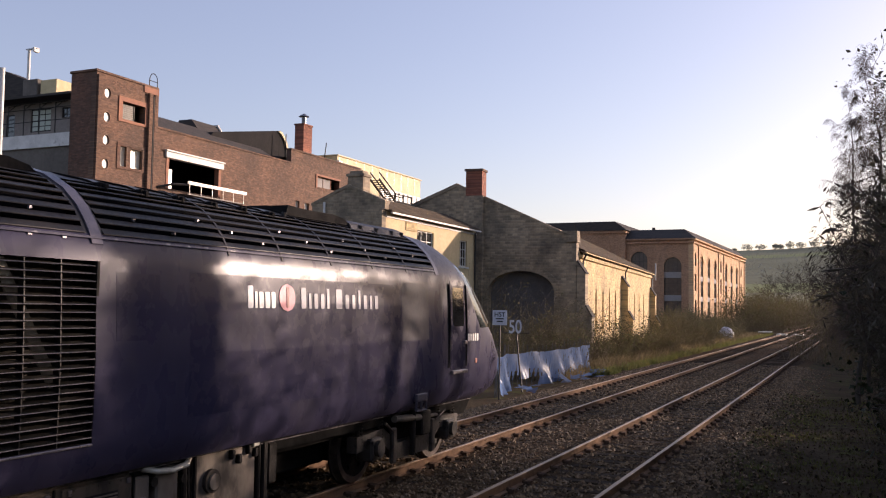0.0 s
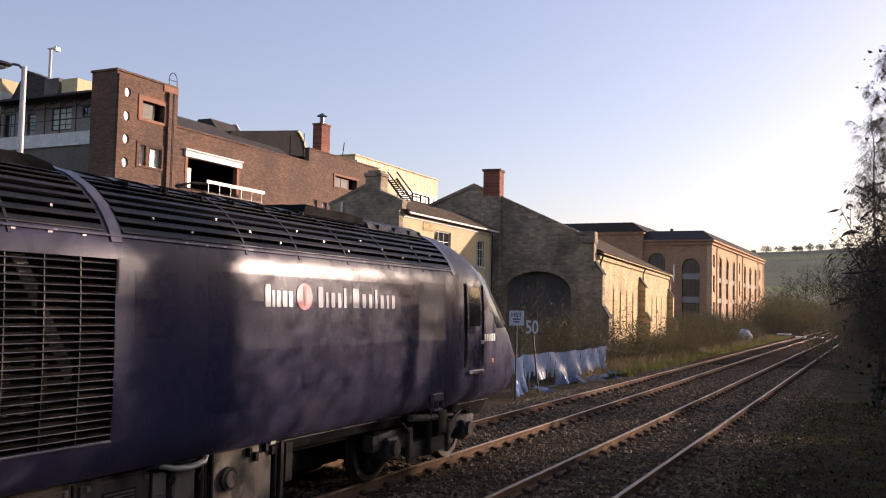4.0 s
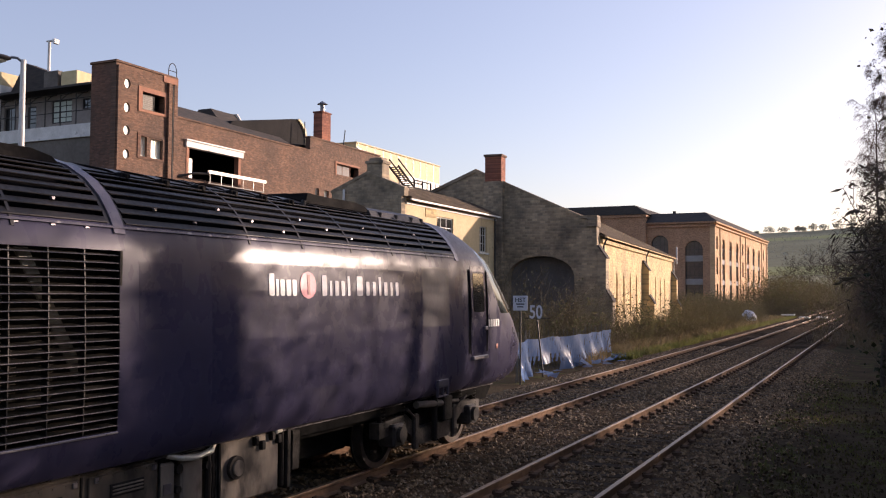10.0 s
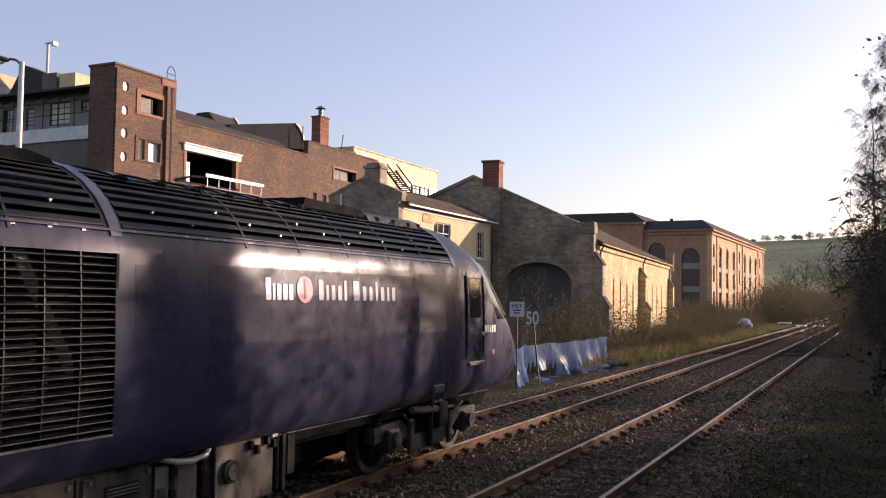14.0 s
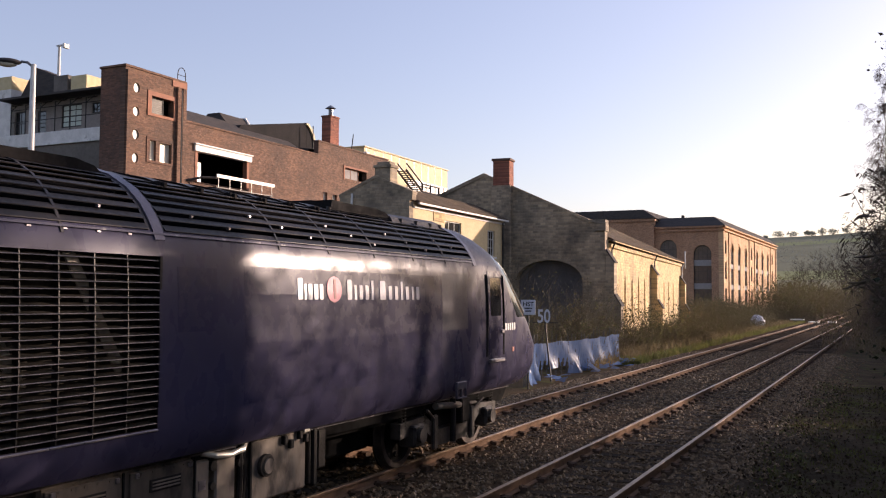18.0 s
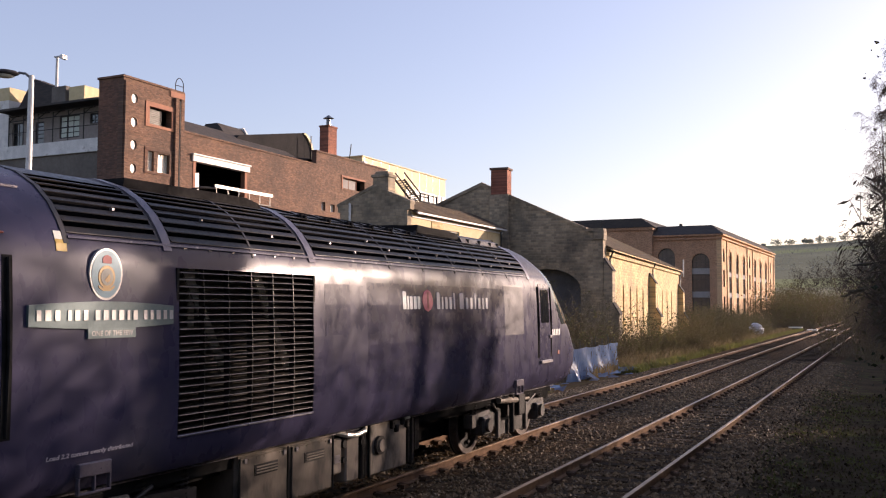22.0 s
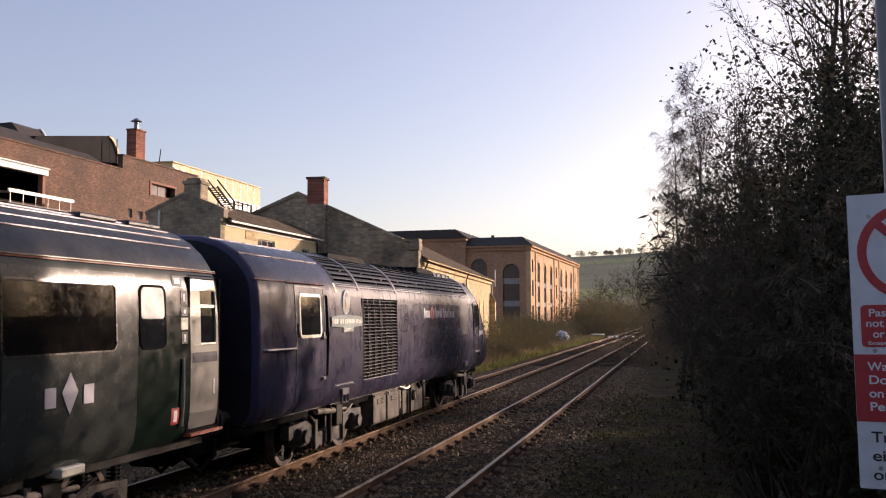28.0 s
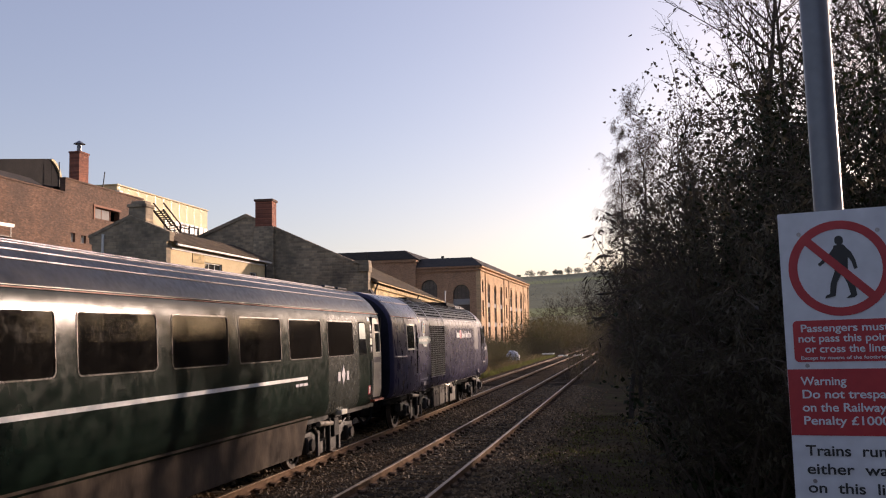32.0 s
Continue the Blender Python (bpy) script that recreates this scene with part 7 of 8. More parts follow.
def spray_tree(at, h, seed, leaves=9000):
    """Ivy-clad trunk that forks into long bare limbs fanning out over the line, with a few dead leaf bunches at the tips."""
    rnd = random.Random(seed)
    rs = np.random.RandomState(seed)
    segs, tips, stem = [], [], []
    twiggy(rnd, segs, Vector((0, 0, 0)), Vector((-0.02, 0, 1)), h, 0.16, 16, 0.035, -0.12, stem, 0.8)
    for k in range(22):
        p, e, f = stem[min(15, 8 + int(k * 8 / 22))]
        reach = -1.0 + 1.25 * rnd.random()
        limb = []
        d = Vector((reach, rnd.gauss(0, 0.35), 0.75 + 0.5 * rnd.random())).normalized()
        L = h * rnd.uniform(0.24, 0.43)
        twiggy(rnd, segs, p, d, L, 0.024, 11, 0.06, -0.02, limb, 0.9)
        for b, v, g in limb[2:]:
            for _ in range(rnd.choice((1, 1, 2))):
                side = []
                twiggy(rnd, segs, b, v + Vector((rnd.gauss(0, 0.42), rnd.gauss(0, 0.42), rnd.gauss(0.1, 0.3))), L * rnd.uniform(0.12, 0.34) * (1.2 - 0.6 * g), 0.0085, 5, 0.08, 0.0, side, 0.7)
                for c, u, _g in side[1:]:
                    q, _d = twiggy(rnd, segs, c, u + Vector((rnd.gauss(0, 0.5), rnd.gauss(0, 0.5), rnd.gauss(0, 0.35))), rnd.uniform(0.15, 0.5), 0.0065, 3, 0.1, 0.05)
                    tips.append(tuple(q))
    t = split_tree("spreading_bare_tree", "ivy-clad trunk with bare limbs fanning over the line", segs, at)
    low = [q for q in segs if q[2] > 0.03 and q[0][2] < h * 0.8]
    a, b = np.array([q[0] for q in low]), np.array([q[1] for q in low])
    i = rs.randint(len(low), size=leaves)
    f = rs.rand(leaves, 1)
    pts = a[i] * (1 - f) + b[i] * f
    pts = pts + rs.normal(size=pts.shape) * np.array([0.16, 0.16, 0.18]) * (1.5 - 0.9 * pts[:, 2:] / h)
    mesh_from("ivy", *leaf_cards(pts, 0.075, rs, 1.1, 0.5), IVY, t, "dark green ivy leaves", kind="stuff")
    tp = np.array(tips)
    tp = tp[(tp[:, 2] > h * 0.7) & (rs.rand(len(tp)) < 0.06)]
    pts = np.repeat(tp, 4, 0) + rs.normal(size=(len(tp) * 4, 3)) * 0.04
    mesh_from("dead_leaf_bunch", *leaf_cards(pts, 0.055, rs, 1.2, 0.8), SEEDHEAD, t, "dark dead leaf bunches", kind="stuff")
    return t


def buddleia(at, h, spread, seed, stems=70, side=(-0.2, -0.1), leaves=2600, heads=1.0):
    """Arching shrub with dead flower spikes."""
    rnd = random.Random(seed)
    rs = np.random.RandomState(seed)
    segs, tips, leafy = [], [], []
    for _ in range(stems):
        a = rnd.uniform(0, 6.28)
        d = Vector((math.cos(a) * 0.34 + side[0], math.sin(a) * 0.34 + side[1], 1)).normalized()
        p = Vector((rnd.gauss(0, 0.25) * spread, rnd.gauss(0, 0.4) * spread, 0))
        L = h * rnd.uniform(0.55, 1.15)
        for k in range(7):
            d = (d + Vector((math.cos(a) * 0.08 + side[0] * 0.2, math.sin(a) * 0.08, -0.05 * k)) * 0.7 + Vector((rnd.gauss(0, 0.08), rnd.gauss(0, 0.08), 0))).normalized()
            q = p + d * L / 7
            segs.append((tuple(p), tuple(q), 0.016 * (1 - k / 8), 0.016 * (1 - (k + 1) / 8)))
            p = q
            if k > 1:
                for _ in range(2):
                    e = (d + Vector((rnd.gauss(0, 0.7), rnd.gauss(0, 0.7), rnd.gauss(0, 0.3)))).normalized()
                    b = Vector(p)
                    for m in range(3):
                        e = (e + Vector((0, 0, -0.06))).normalized()
                        c = b + e * 0.2 * rnd.uniform(0.6, 1.5)
                        segs.append((tuple(b), tuple(c), 0.0045, 0.003))
                        leafy.append((*c, *e))
                        b = c
                    tips.append((tuple(b), tuple(e)))
        tips.append((tuple(p), tuple(d)))
    segs, tips = trim_to_view(segs, tips, at, -0.01, rnd)
    leafy = trim_to_view([], leafy, at, -0.01, rnd)[1]
    t = empty("buddleia_bush", "arching buddleia bush with dead brown flower spikes", "bush", at)
    mesh_from("brushwood", *sticks(segs, 3), TWIG, t, "arching woody stems", kind="stuff")
    sp = []
    for p, d in tips:
        if rnd.random() < 0.55 * heads:
            p, d = Vector(p), (Vector(d) + Vector((rnd.gauss(0, 0.2) - 0.15, rnd.gauss(0, 0.2), 0.1))).normalized()
            L = rnd.uniform(0.07, 0.16)
            sp.append((tuple(p), tuple(p + d * L * 0.35), 0.005, 0.013))
            sp.append((tuple(p + d * L * 0.35), tuple(p + d * L), 0.013, 0.003))
    if sp:
        mesh_from("dead_bloom", *sticks(sp, 5), SEEDHEAD, t, "dead brown flower spikes", kind="stuff")
    lp = np.array(leafy)
    pk = np.repeat(lp[rs.randint(len(lp), size=leaves // 2)], 4, 0)
    pts = pk[:, :3] + rs.normal(size=(len(pk), 3)) * 0.03
    mesh_from("foliage", *leaf_cards(pts, 0.028, rs, 3.2, 0.9, pk[:, 3:]), BUDLEAF, t, "narrow grey-green leaves", kind="stuff")
    return t


def thicket(name, label, at, size, seed, leaves, material, leaf=0.06, stems=60, stem_mat=None, top=0.0):
    """Low tangled growth: thin stems through a cloud of leaves, denser towards the ground."""
    rnd = random.Random(seed)
    rs = np.random.RandomState(seed)
    sx, sy, sz = size
    segs = []
    for _ in range(stems):
        p = Vector((rnd.uniform(-sx, sx), rnd.uniform(-sy, sy), 0))
        sway = 0.35 * min(1.0, 2.8 / sz) ** 1.4
        d = Vector((rnd.gauss(0, sway), rnd.gauss(0, sway), 1)).normalized()
        L = sz * rnd.uniform(0.5, 1.25)
        for k in range(4):
            d = (d + Vector((rnd.gauss(0, 0.46 * sway), rnd.gauss(0, 0.46 * sway), -0.05 * k))).normalized()
            q = p + d * L / 4
            segs.append((tuple(p), tuple(q), 0.012 * (1 - k / 5), 0.012 * (1 - (k + 1) / 5)))
            if k > 0:
                e = (d + Vector((rnd.gauss(0, 0.6), rnd.gauss(0, 0.6), 0.1))).normalized()
                segs.append((tuple(q), tuple(q + e * min(0.7, L * 0.22)), 0.006, 0.003))
            p = q
    if sz > 3.7 and sx < 1:
        segs = [q for q in segs if abs(q[1][0]) < sx + 0.5]
    t = empty(name, label, "bush", at)
    mesh_from("brushwood", *sticks(segs, 3), stem_mat or TWIG, t, kind="stuff")
    if leaves:
        a = np.array([s[1] for s in segs])
        pts = a[rs.randint(len(a), size=leaves)] + rs.normal(size=(leaves, 3)) * np.array([0.16, 0.16, 0.13]) * max(1, sz / 2.5)
        pts[:, 2] = np.abs(pts[:, 2])
        pts = pts[pts[:, 2] > top * sz]
        mesh_from("foliage", *leaf_cards(pts, leaf, rs, 1.4, 0.3), material, t, kind="stuff")
    return t


def grass(name, label, n, xr, yr, h, seed, material, dens=None):
    rs = np.random.RandomState(seed)
    x = xr[0] + (xr[1] - xr[0]) * rs.rand(n)
    y = yr[0] + (yr[1] - yr[0]) * rs.rand(n) ** 1.6
    clump = np.sin(x * 2.1 + 0.7 * np.sin(y * 0.9)) * np.sin(y * 1.3 + x) + rs.rand(n)
    ok = clump > 0.2
    x, y = x[ok], y[ok]
    n = len(x)
    hh = h * (0.3 + 0.9 * rs.rand(n) ** 1.5)
    gz = np.interp(x, [-10.6, -9.6, -2.75, -2.3, -1.7, -0.9], [-0.44, -0.32, -0.18, -0.23, -0.36, -0.44])
    a = rs.rand(n) * 6.28
    w = 0.008 + 0.010 * rs.rand(n) + y * 0.00012
    tip = np.stack([x + np.cos(a + 1.2) * hh * 0.45, y + np.sin(a + 1.2) * hh * 0.45, gz + 0.01 + hh], -1)
    mid = np.stack([x + np.cos(a + 1.2) * hh * 0.14, y + np.sin(a + 1.2) * hh * 0.14, gz + 0.01 + hh * 0.6], -1)
    du = np.stack([np.cos(a) * w, np.sin(a) * w, 0 * a], -1)
    root = np.stack([x, y, gz], -1)
    co = np.stack([root - du, root + du, mid + du * 0.7, mid - du * 0.7, tip], 1).reshape(-1, 3)
    o = 5 * np.arange(n)[:, None]
    ob = mesh_from(name, co, np.concatenate([o + [[0, 1, 2]], o + [[0, 2, 3]], o + [[3, 2, 4]]]), material, None, label, "stuff")
    return tagged(ob, category="grass")


# near side: thicket, buddleia, ivy-clad trees, birch
birch((-0.05, 33, -0.42), 11.2, 3)
birch((1.7, 35, -0.42), 10.2, 8)
birch((0.35, 38, -0.42), 11.4, 9)
spray_tree((3.2, 19.8, -0.42), 10.5, 12, 6500)
ivy_tree((3.65, 21.2, -0.42), 13.0, 17, (0.0, 0.0), 6500, 3, 0.55, bare=0.60, apart=0.1, bushy=0.22)
ivy_tree((4.9, 19.2, -0.42), 10.0, 19, (0.0, 0.0), 6500, 4, 0.52, bare=0.45, apart=0.5, bushy=0.30)
for i, (x, y, z) in enumerate(((1.62, 13.0, 3.9), (2.15, 13.4, 4.9), (2.65, 13.1, 5.6), (3.2, 13.0, 5.9), (3.75, 12.9, 6.1))):
    thicket("holly_and_ivy", "tall dark mass of ivy and holly", (x, y, -0.42), (0.4, 0.6, z), 180 + i, 6000, IVY, 0.055, 80)
ivy_tree((3.7, 15.4, -0.42), 8.0, 22, (0.0, 0.0), 6000, 3, 1.0, bare=0.6, apart=0.3)
ivy_tree((6.5, 18.3, -0.42), 12, 5, (0.02, 0.0), 4000, 3, 0.6, bare=0.45)
ivy_tree((6.6, 22, -0.42), 12.5, 31, (0.0, 0.0), 3000, 3, 0.6, bare=0.6)
for x, y, h, sd, ly in ((2.2, 22.4, 7.6, 71, 0.20), (2.4, 24.0, 8.0, 72, 0.26), (2.7, 26.2, 8.0, 73, 0.16)):
    ivy_tree((x, y, -0.42), h, sd, (0.0, ly), 2600, 3, 0.95, cones=False, bare=0.72, apart=0.45, bushy=0.09)
# Trees not in view, added to darken fill light and reflections.
TREE_A = ivy_tree((9.5, 12, -0.42), 11, 61, (0.0, 0.0), 3500, 3, 0.7)
TREE_B = birch((17, 42.4, -0.42), 12, 62)
for i, (x, y) in enumerate(((10, 4), (10, -4), (9, -13), (17, 20), (16, 30), (18, 48), (17, 57), (19, 67), (18, 79), (9, 92), (8, 106), (20, 36), (22, 52), (20, 72), (13, 98), (6, 120), (4, 135), (-3, -24), (3, -26), (9, -23))):
    copy_thing(TREE_A if i % 3 else TREE_B, pose(x, y, -0.42, 0, 0, i * 77))
for i, (x, y, h, s) in enumerate(((1.2, 11.0, 4.6, 0.8), (1.3, 12.6, 7.0, 0.8), (0.95, 15.0, 7.0, 0.8), (1.6, 16.5, 5.0, 1.0), (1.1, 17.0, 5.4, 1.0), (2.2, 19.5, 5.2, 1.1), (2.1, 11.0, 5.2, 0.8), (2.5, 13.5, 9.0, 1.0), (1.9, 12.2, 8.0, 0.9), (1.0, 24.0, 6.6, 1.2), (2.2, 23.5, 5.0, 1.3), (1.4, 28.5, 6.4, 1.3), (3.2, 14.0, 6.2, 1.0), (3.0, 17.5, 4.6, 1.0), (3.6, 19.5, 4.6, 1.0))):
    buddleia((x, y, -0.42), h, s, 50 + i, 62 if y < 14.5 else 44 if y < 18 else 26, (-0.05, -0.05), 3600 if y < 14.5 else 1800 if y < 18 else 900)
for i, (x, y, z) in enumerate(((2.3, 9.2, 1.4), (3.0, 11.0, 2.2), (2.0, 12.5, 1.9), (3.4, 13.5, 3.2), (2.2, 16.0, 2.6), (1.8, 19.5, 2.6), (2.0, 23.5, 3.0), (3.6, 18.5, 3.6), (2.6, 27.5, 3.0), (4.6, 11.5, 3.2), (4.8, 15.5, 4.2), (2.0, 32, 3.0), (1.8, 37, 3.2), (2.9, 7.2, 1.1))):
    thicket("ivy_thicket", "dark tangle of ivy and bramble", (x, y, -0.42), (0.9, 1.6, z if y < 15 else z * 0.7), 80 + i, 3600 if y < 15 else 1800, IVY, 0.075, 60 if y < 15 else 40)
# The further ones keep leaves high to shade the train's upper side.
for i, (x, y, z, n) in enumerate(((1.30, 13.0, 5.0, 3000), (1.70, 13.2, 5.6, 3600), (2.10, 13.2, 6.1, 3600), (2.7, 22.6, 6.4, 2600), (2.2, 21.4, 6.2, 1900), (2.1, 22.6, 7.0, 2400), (2.6, 24.2, 7.1, 2400), (1.6, 24.8, 7.0, 2400), (2.3, 26.4, 7.0, 2200), (2.9, 25.2, 7.2, 2200), (1.5, 28.8, 6.8, 2000))):
    thicket("elder_bush", "tall bare-stemmed bush with leaves near its top", (x, y, -0.42), (0.6, 0.9, z), 220 + i, int(n * 1.4), BUDLEAF, 0.046, 36, top=0.80 if 16 < y < 23.5 else 0.86 if y > 16 else 0.5)
# Added behind the nearer bushes to block sun from the train's lower side.
for i, (x, y, z) in enumerate(((2.5, 17.6, 4.0), (2.3, 18.7, 4.1), (2.1, 19.8, 3.8), (2.5, 21.0, 3.4))):
    thicket("holly_and_ivy", "ivy and holly mass added to shade the train's lower side", (x, y, -0.42), (0.5, 0.7, z), 260 + i, 5000, IVY, 0.055, 70)
# Hidden thickets added so the train's windows reflect something dark.
THICK = thicket("ivy_thicket", "unseen ivy tangle added to darken the train's reflections", (5.0, 62, -0.42), (1.6, 2.2, 4.5), 99, 9000, IVY, 0.12, 110)
for i, (x, y) in enumerate(((5.0, 55.5), (5.2, 68), (4.6, 76), (5.4, 85), (9.0, 8), (8.0, 1), (9.5, -7), (12, 14), (11, 18), (12.5, 22), (11.5, 26), (12.5, 30), (11.5, 34.5), (12.5, 39), (11.5, 43), (12.5, 47.5), (11.5, 52), (12.8, 57), (12, 63))):
    copy_thing(THICK, pose(x, y, -0.42, 0, 0, i * 70))
far_thicket = thicket("trackside_thicket", "bare brown scrub beside the line", (1.2, 45, -0.42), (1.4, 5, 3.4), 120, 1300, BRAMBLE, 0.09, 420, SCRUBWOOD)
for x, y, k in ((1.0, 56, 1.1), (0.8, 68, 1.25), (0.6, 82, 1.3), (0.5, 98, 1.4), (0.3, 116, 1.5)):
    copy_thing(far_thicket, pose(x, y, -0.42, 0, 0, y * 40))
grass("mossy_verge_grass", "short mossy grass on dark verge", 20000, (-2.3, 1.6), (5, 34), 0.07, 2, MOSS)

rl = np.random.RandomState(21)
LIT = np.stack([-2.6 + 5.2 * rl.rand(9000), 4.5 + 30 * rl.rand(9000) ** 1.5, np.full(9000, -0.415)], -1)
LIT[:, 2] = np.where(LIT[:, 0] < -1.7, np.interp(LIT[:, 0], [-2.75, -2.3, -1.7], [-0.14, -0.19, -0.32]), np.interp(LIT[:, 0], [-1.7, -0.9], [-0.32, -0.412]))
tagged(mesh_from("leaf_litter", *leaf_cards(LIT, 0.045, rl, 1.3, -0.25), DRYLEAF, None, "brown fallen leaves on the dark verge", "stuff"), category="leaves")

# far side: grass, brambles and scrub in front of the shed and the mill
grass("dry_verge_grass", "tall dry brown grass along the far verge", 30000, (-14.3, -10.8), (36, 120), 0.6, 3, DRYGRASS)
grass("green_verge_grass", "rough green grass along the far cess", 26000, (-11.6, -9.9), (40, 125), 0.32, 4, GREENGRASS)
BUSHES = [thicket("bramble_bush", "brown and green bramble bush", (-12.9, 43.0, -0.42), (1.3, 1.6, 2.3), 130, 1500, BRAMBLE, 0.07, 130, SCRUBWOOD),
          thicket("bare_scrub_bush", "leafless brown scrub bush", (-13.6, 47.5, -0.42), (1.2, 1.5, 2.7), 131, 450, BRAMBLE, 0.07, 160, SCRUBWOOD),
          thicket("bramble_bush", "tangled green-brown bramble bush", (-13.2, 54.0, -0.42), (1.6, 2.2, 2.2), 132, 1900, BRAMBLE, 0.08, 140, SCRUBWOOD)]
thicket("yellow_green_bush", "leafy yellow-green bush beside the shed", (-14.2, 36.0, -0.42), (0.8, 0.8, 3.6), 141, 1500, BRAMBLE, 0.045, 90, SCRUBWOOD)
thicket("bare_scrub_bush", "tall leafless brown scrub bush before the arch", (-14.6, 44.0, -0.42), (1.4, 1.0, 3.0), 142, 900, BRAMBLE, 0.045, 190, SCRUBWOOD)
rb = random.Random(77)
for i in range(34):
    src = BUSHES[i % 3]
    y = 39.5 + i * 2.9 + rb.uniform(-1, 1)
    x = -12.6 - rb.uniform(0, 2.2) - max(0, y - 60) * 0.035 - (1.6 if y < 46 else 0)
    k = 0.55 if 48 < y < 76 else (0.75 if y < 50 else 0.8)
    copy_thing(src, pose(x, y, -0.42, 0, 0, rb.uniform(0, 360)) @ Matrix.Diagonal((k, k, k, 1)))
for i in range(16):
    copy_thing(BUSHES[i % 3], pose(-17.5 - rb.uniform(0, 4), 84 + i * 3.2, -0.42 + (0.5 if i % 2 else 0), 0, 0, rb.uniform(0, 360)))
for i in range(26):
    k = rb.uniform(0.38, 0.6)
    copy_thing(BUSHES[(i + 1) % 3], pose(-11.9 - rb.uniform(0, 0.8), 47 + i * 2.4 + rb.uniform(-0.8, 0.8), -0.42, 0, 0, rb.uniform(0, 360)) @ Matrix.Diagonal((k, k, k, 1)))
FAR_SCRUB = thicket("far_scrub", "far bare scrub and small trees", (-13, 140, -0.42), (3, 6, 5.0), 140, 1800, BRAMBLE, 0.16, 420, SCRUBWOOD)
for x, y in ((-15, 152), (-17, 166), (-14, 180), (-18, 195), (-13, 212), (-16, 230), (-20, 215), (-11.5, 250), (-15, 262), (-12, 285), (-17, 300), (-3, 140), (-1.5, 165), (0, 195), (-1, 230), (0.5, 265), (-1, 300), (3, 180), (4, 240)):
    copy_thing(FAR_SCRUB, pose(x, y, -0.42, 0, 0, rb.uniform(0, 360)))


def round_tree(at, h, seed):
    rnd = random.Random(seed)
    segs, tips = [], []
    grow(rnd, segs, tips, Vector((0, 0, 0)), Vector((0, 0, 1)), h * 0.55, 0.3, 3, 0.75, 0.05, 0.0, 4, 0.62, 5)
    segs = [(a, b, max(r, 0.028), max(q, 0.02)) for a, b, r, q in segs]
    return split_tree("bare_tree", "bare round-crowned tree beyond the line", segs, at, thin=0.05)


RT = round_tree((-9.5, 240, -0.42), 15, 7)
for x, y in ((-20, 290), (-6, 275), (-2, 330), (-14, 350), (5, 300), (-28, 330), (-9, 380), (1, 400)):
    copy_thing(RT, pose(x, y, -0.42, 0, 0, rb.uniform(0, 360)))
RS = []
rs_ = np.random.RandomState(9)
for az_, w_, h_ in [(-5.98, 9, 7), (-5.2, 9, 6), (-4.4, 5, 6), (-4.1, 5, 5), (-3.6, 7, 7), (-3.0, 8, 6), (-6.7, 4, 3), (-2.3, 8, 7)] + [(-1.5 + 0.9 * i, 6 + 3 * math.sin(i * 2.1), 6) for i in range(40)] + [(-9 - 0.8 * i, 6 + 3 * math.sin(i * 1.7), 6) for i in range(24)]:
    x, y = 1512 * math.sin(radians(az_)), 1512 * math.cos(radians(az_))
    z = ground_height(x, y)
    for _ in range(240):
        v_ = rs_.normal(size=3)
        v_ *= rs_.rand() ** 0.4 / np.linalg.norm(v_)
        RS.append((x + v_[0] * w_, y + v_[1] * w_, z + h_ * 0.85 + v_[2] * h_ * 0.75))
HS = []
for i in range(6000):
    a, r = radians(-16 + 26 * rs_.rand()), 640 + 840 * rs_.rand() ** 0.8
    x, y = r * math.sin(a), r * math.cos(a)
    if r > 860 and noise.noise(Vector((x * 0.006, y * 0.006, 0))) > -0.12:
        HS.append((x, y, ground_height(x, y) + 3 * rs_.rand()))
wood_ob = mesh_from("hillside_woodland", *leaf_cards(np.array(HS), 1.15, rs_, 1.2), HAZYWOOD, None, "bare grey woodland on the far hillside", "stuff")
tagged(wood_ob, category="woodland")
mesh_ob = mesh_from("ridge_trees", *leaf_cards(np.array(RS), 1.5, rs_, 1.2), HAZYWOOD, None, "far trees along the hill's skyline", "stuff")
tagged(mesh_ob, category="trees")

# ---- signs, posts and clutter ----
def rounded(w, h, r, n=5):
    pts = []
    for cx, cz, s in ((w / 2 - r, h / 2 - r, 0), (-w / 2 + r, h / 2 - r, 1), (-w / 2 + r, -h / 2 + r, 2), (w / 2 - r, -h / 2 + r, 3)):
        for i in range(n + 1):
            t = math.pi / 2 * (s + i / n)
            pts.append((cx + r * math.cos(t), cz + r * math.sin(t)))
    return pts


def shift(pts, dx, dz):
    return [(x + dx, z + dz) for x, z in pts]


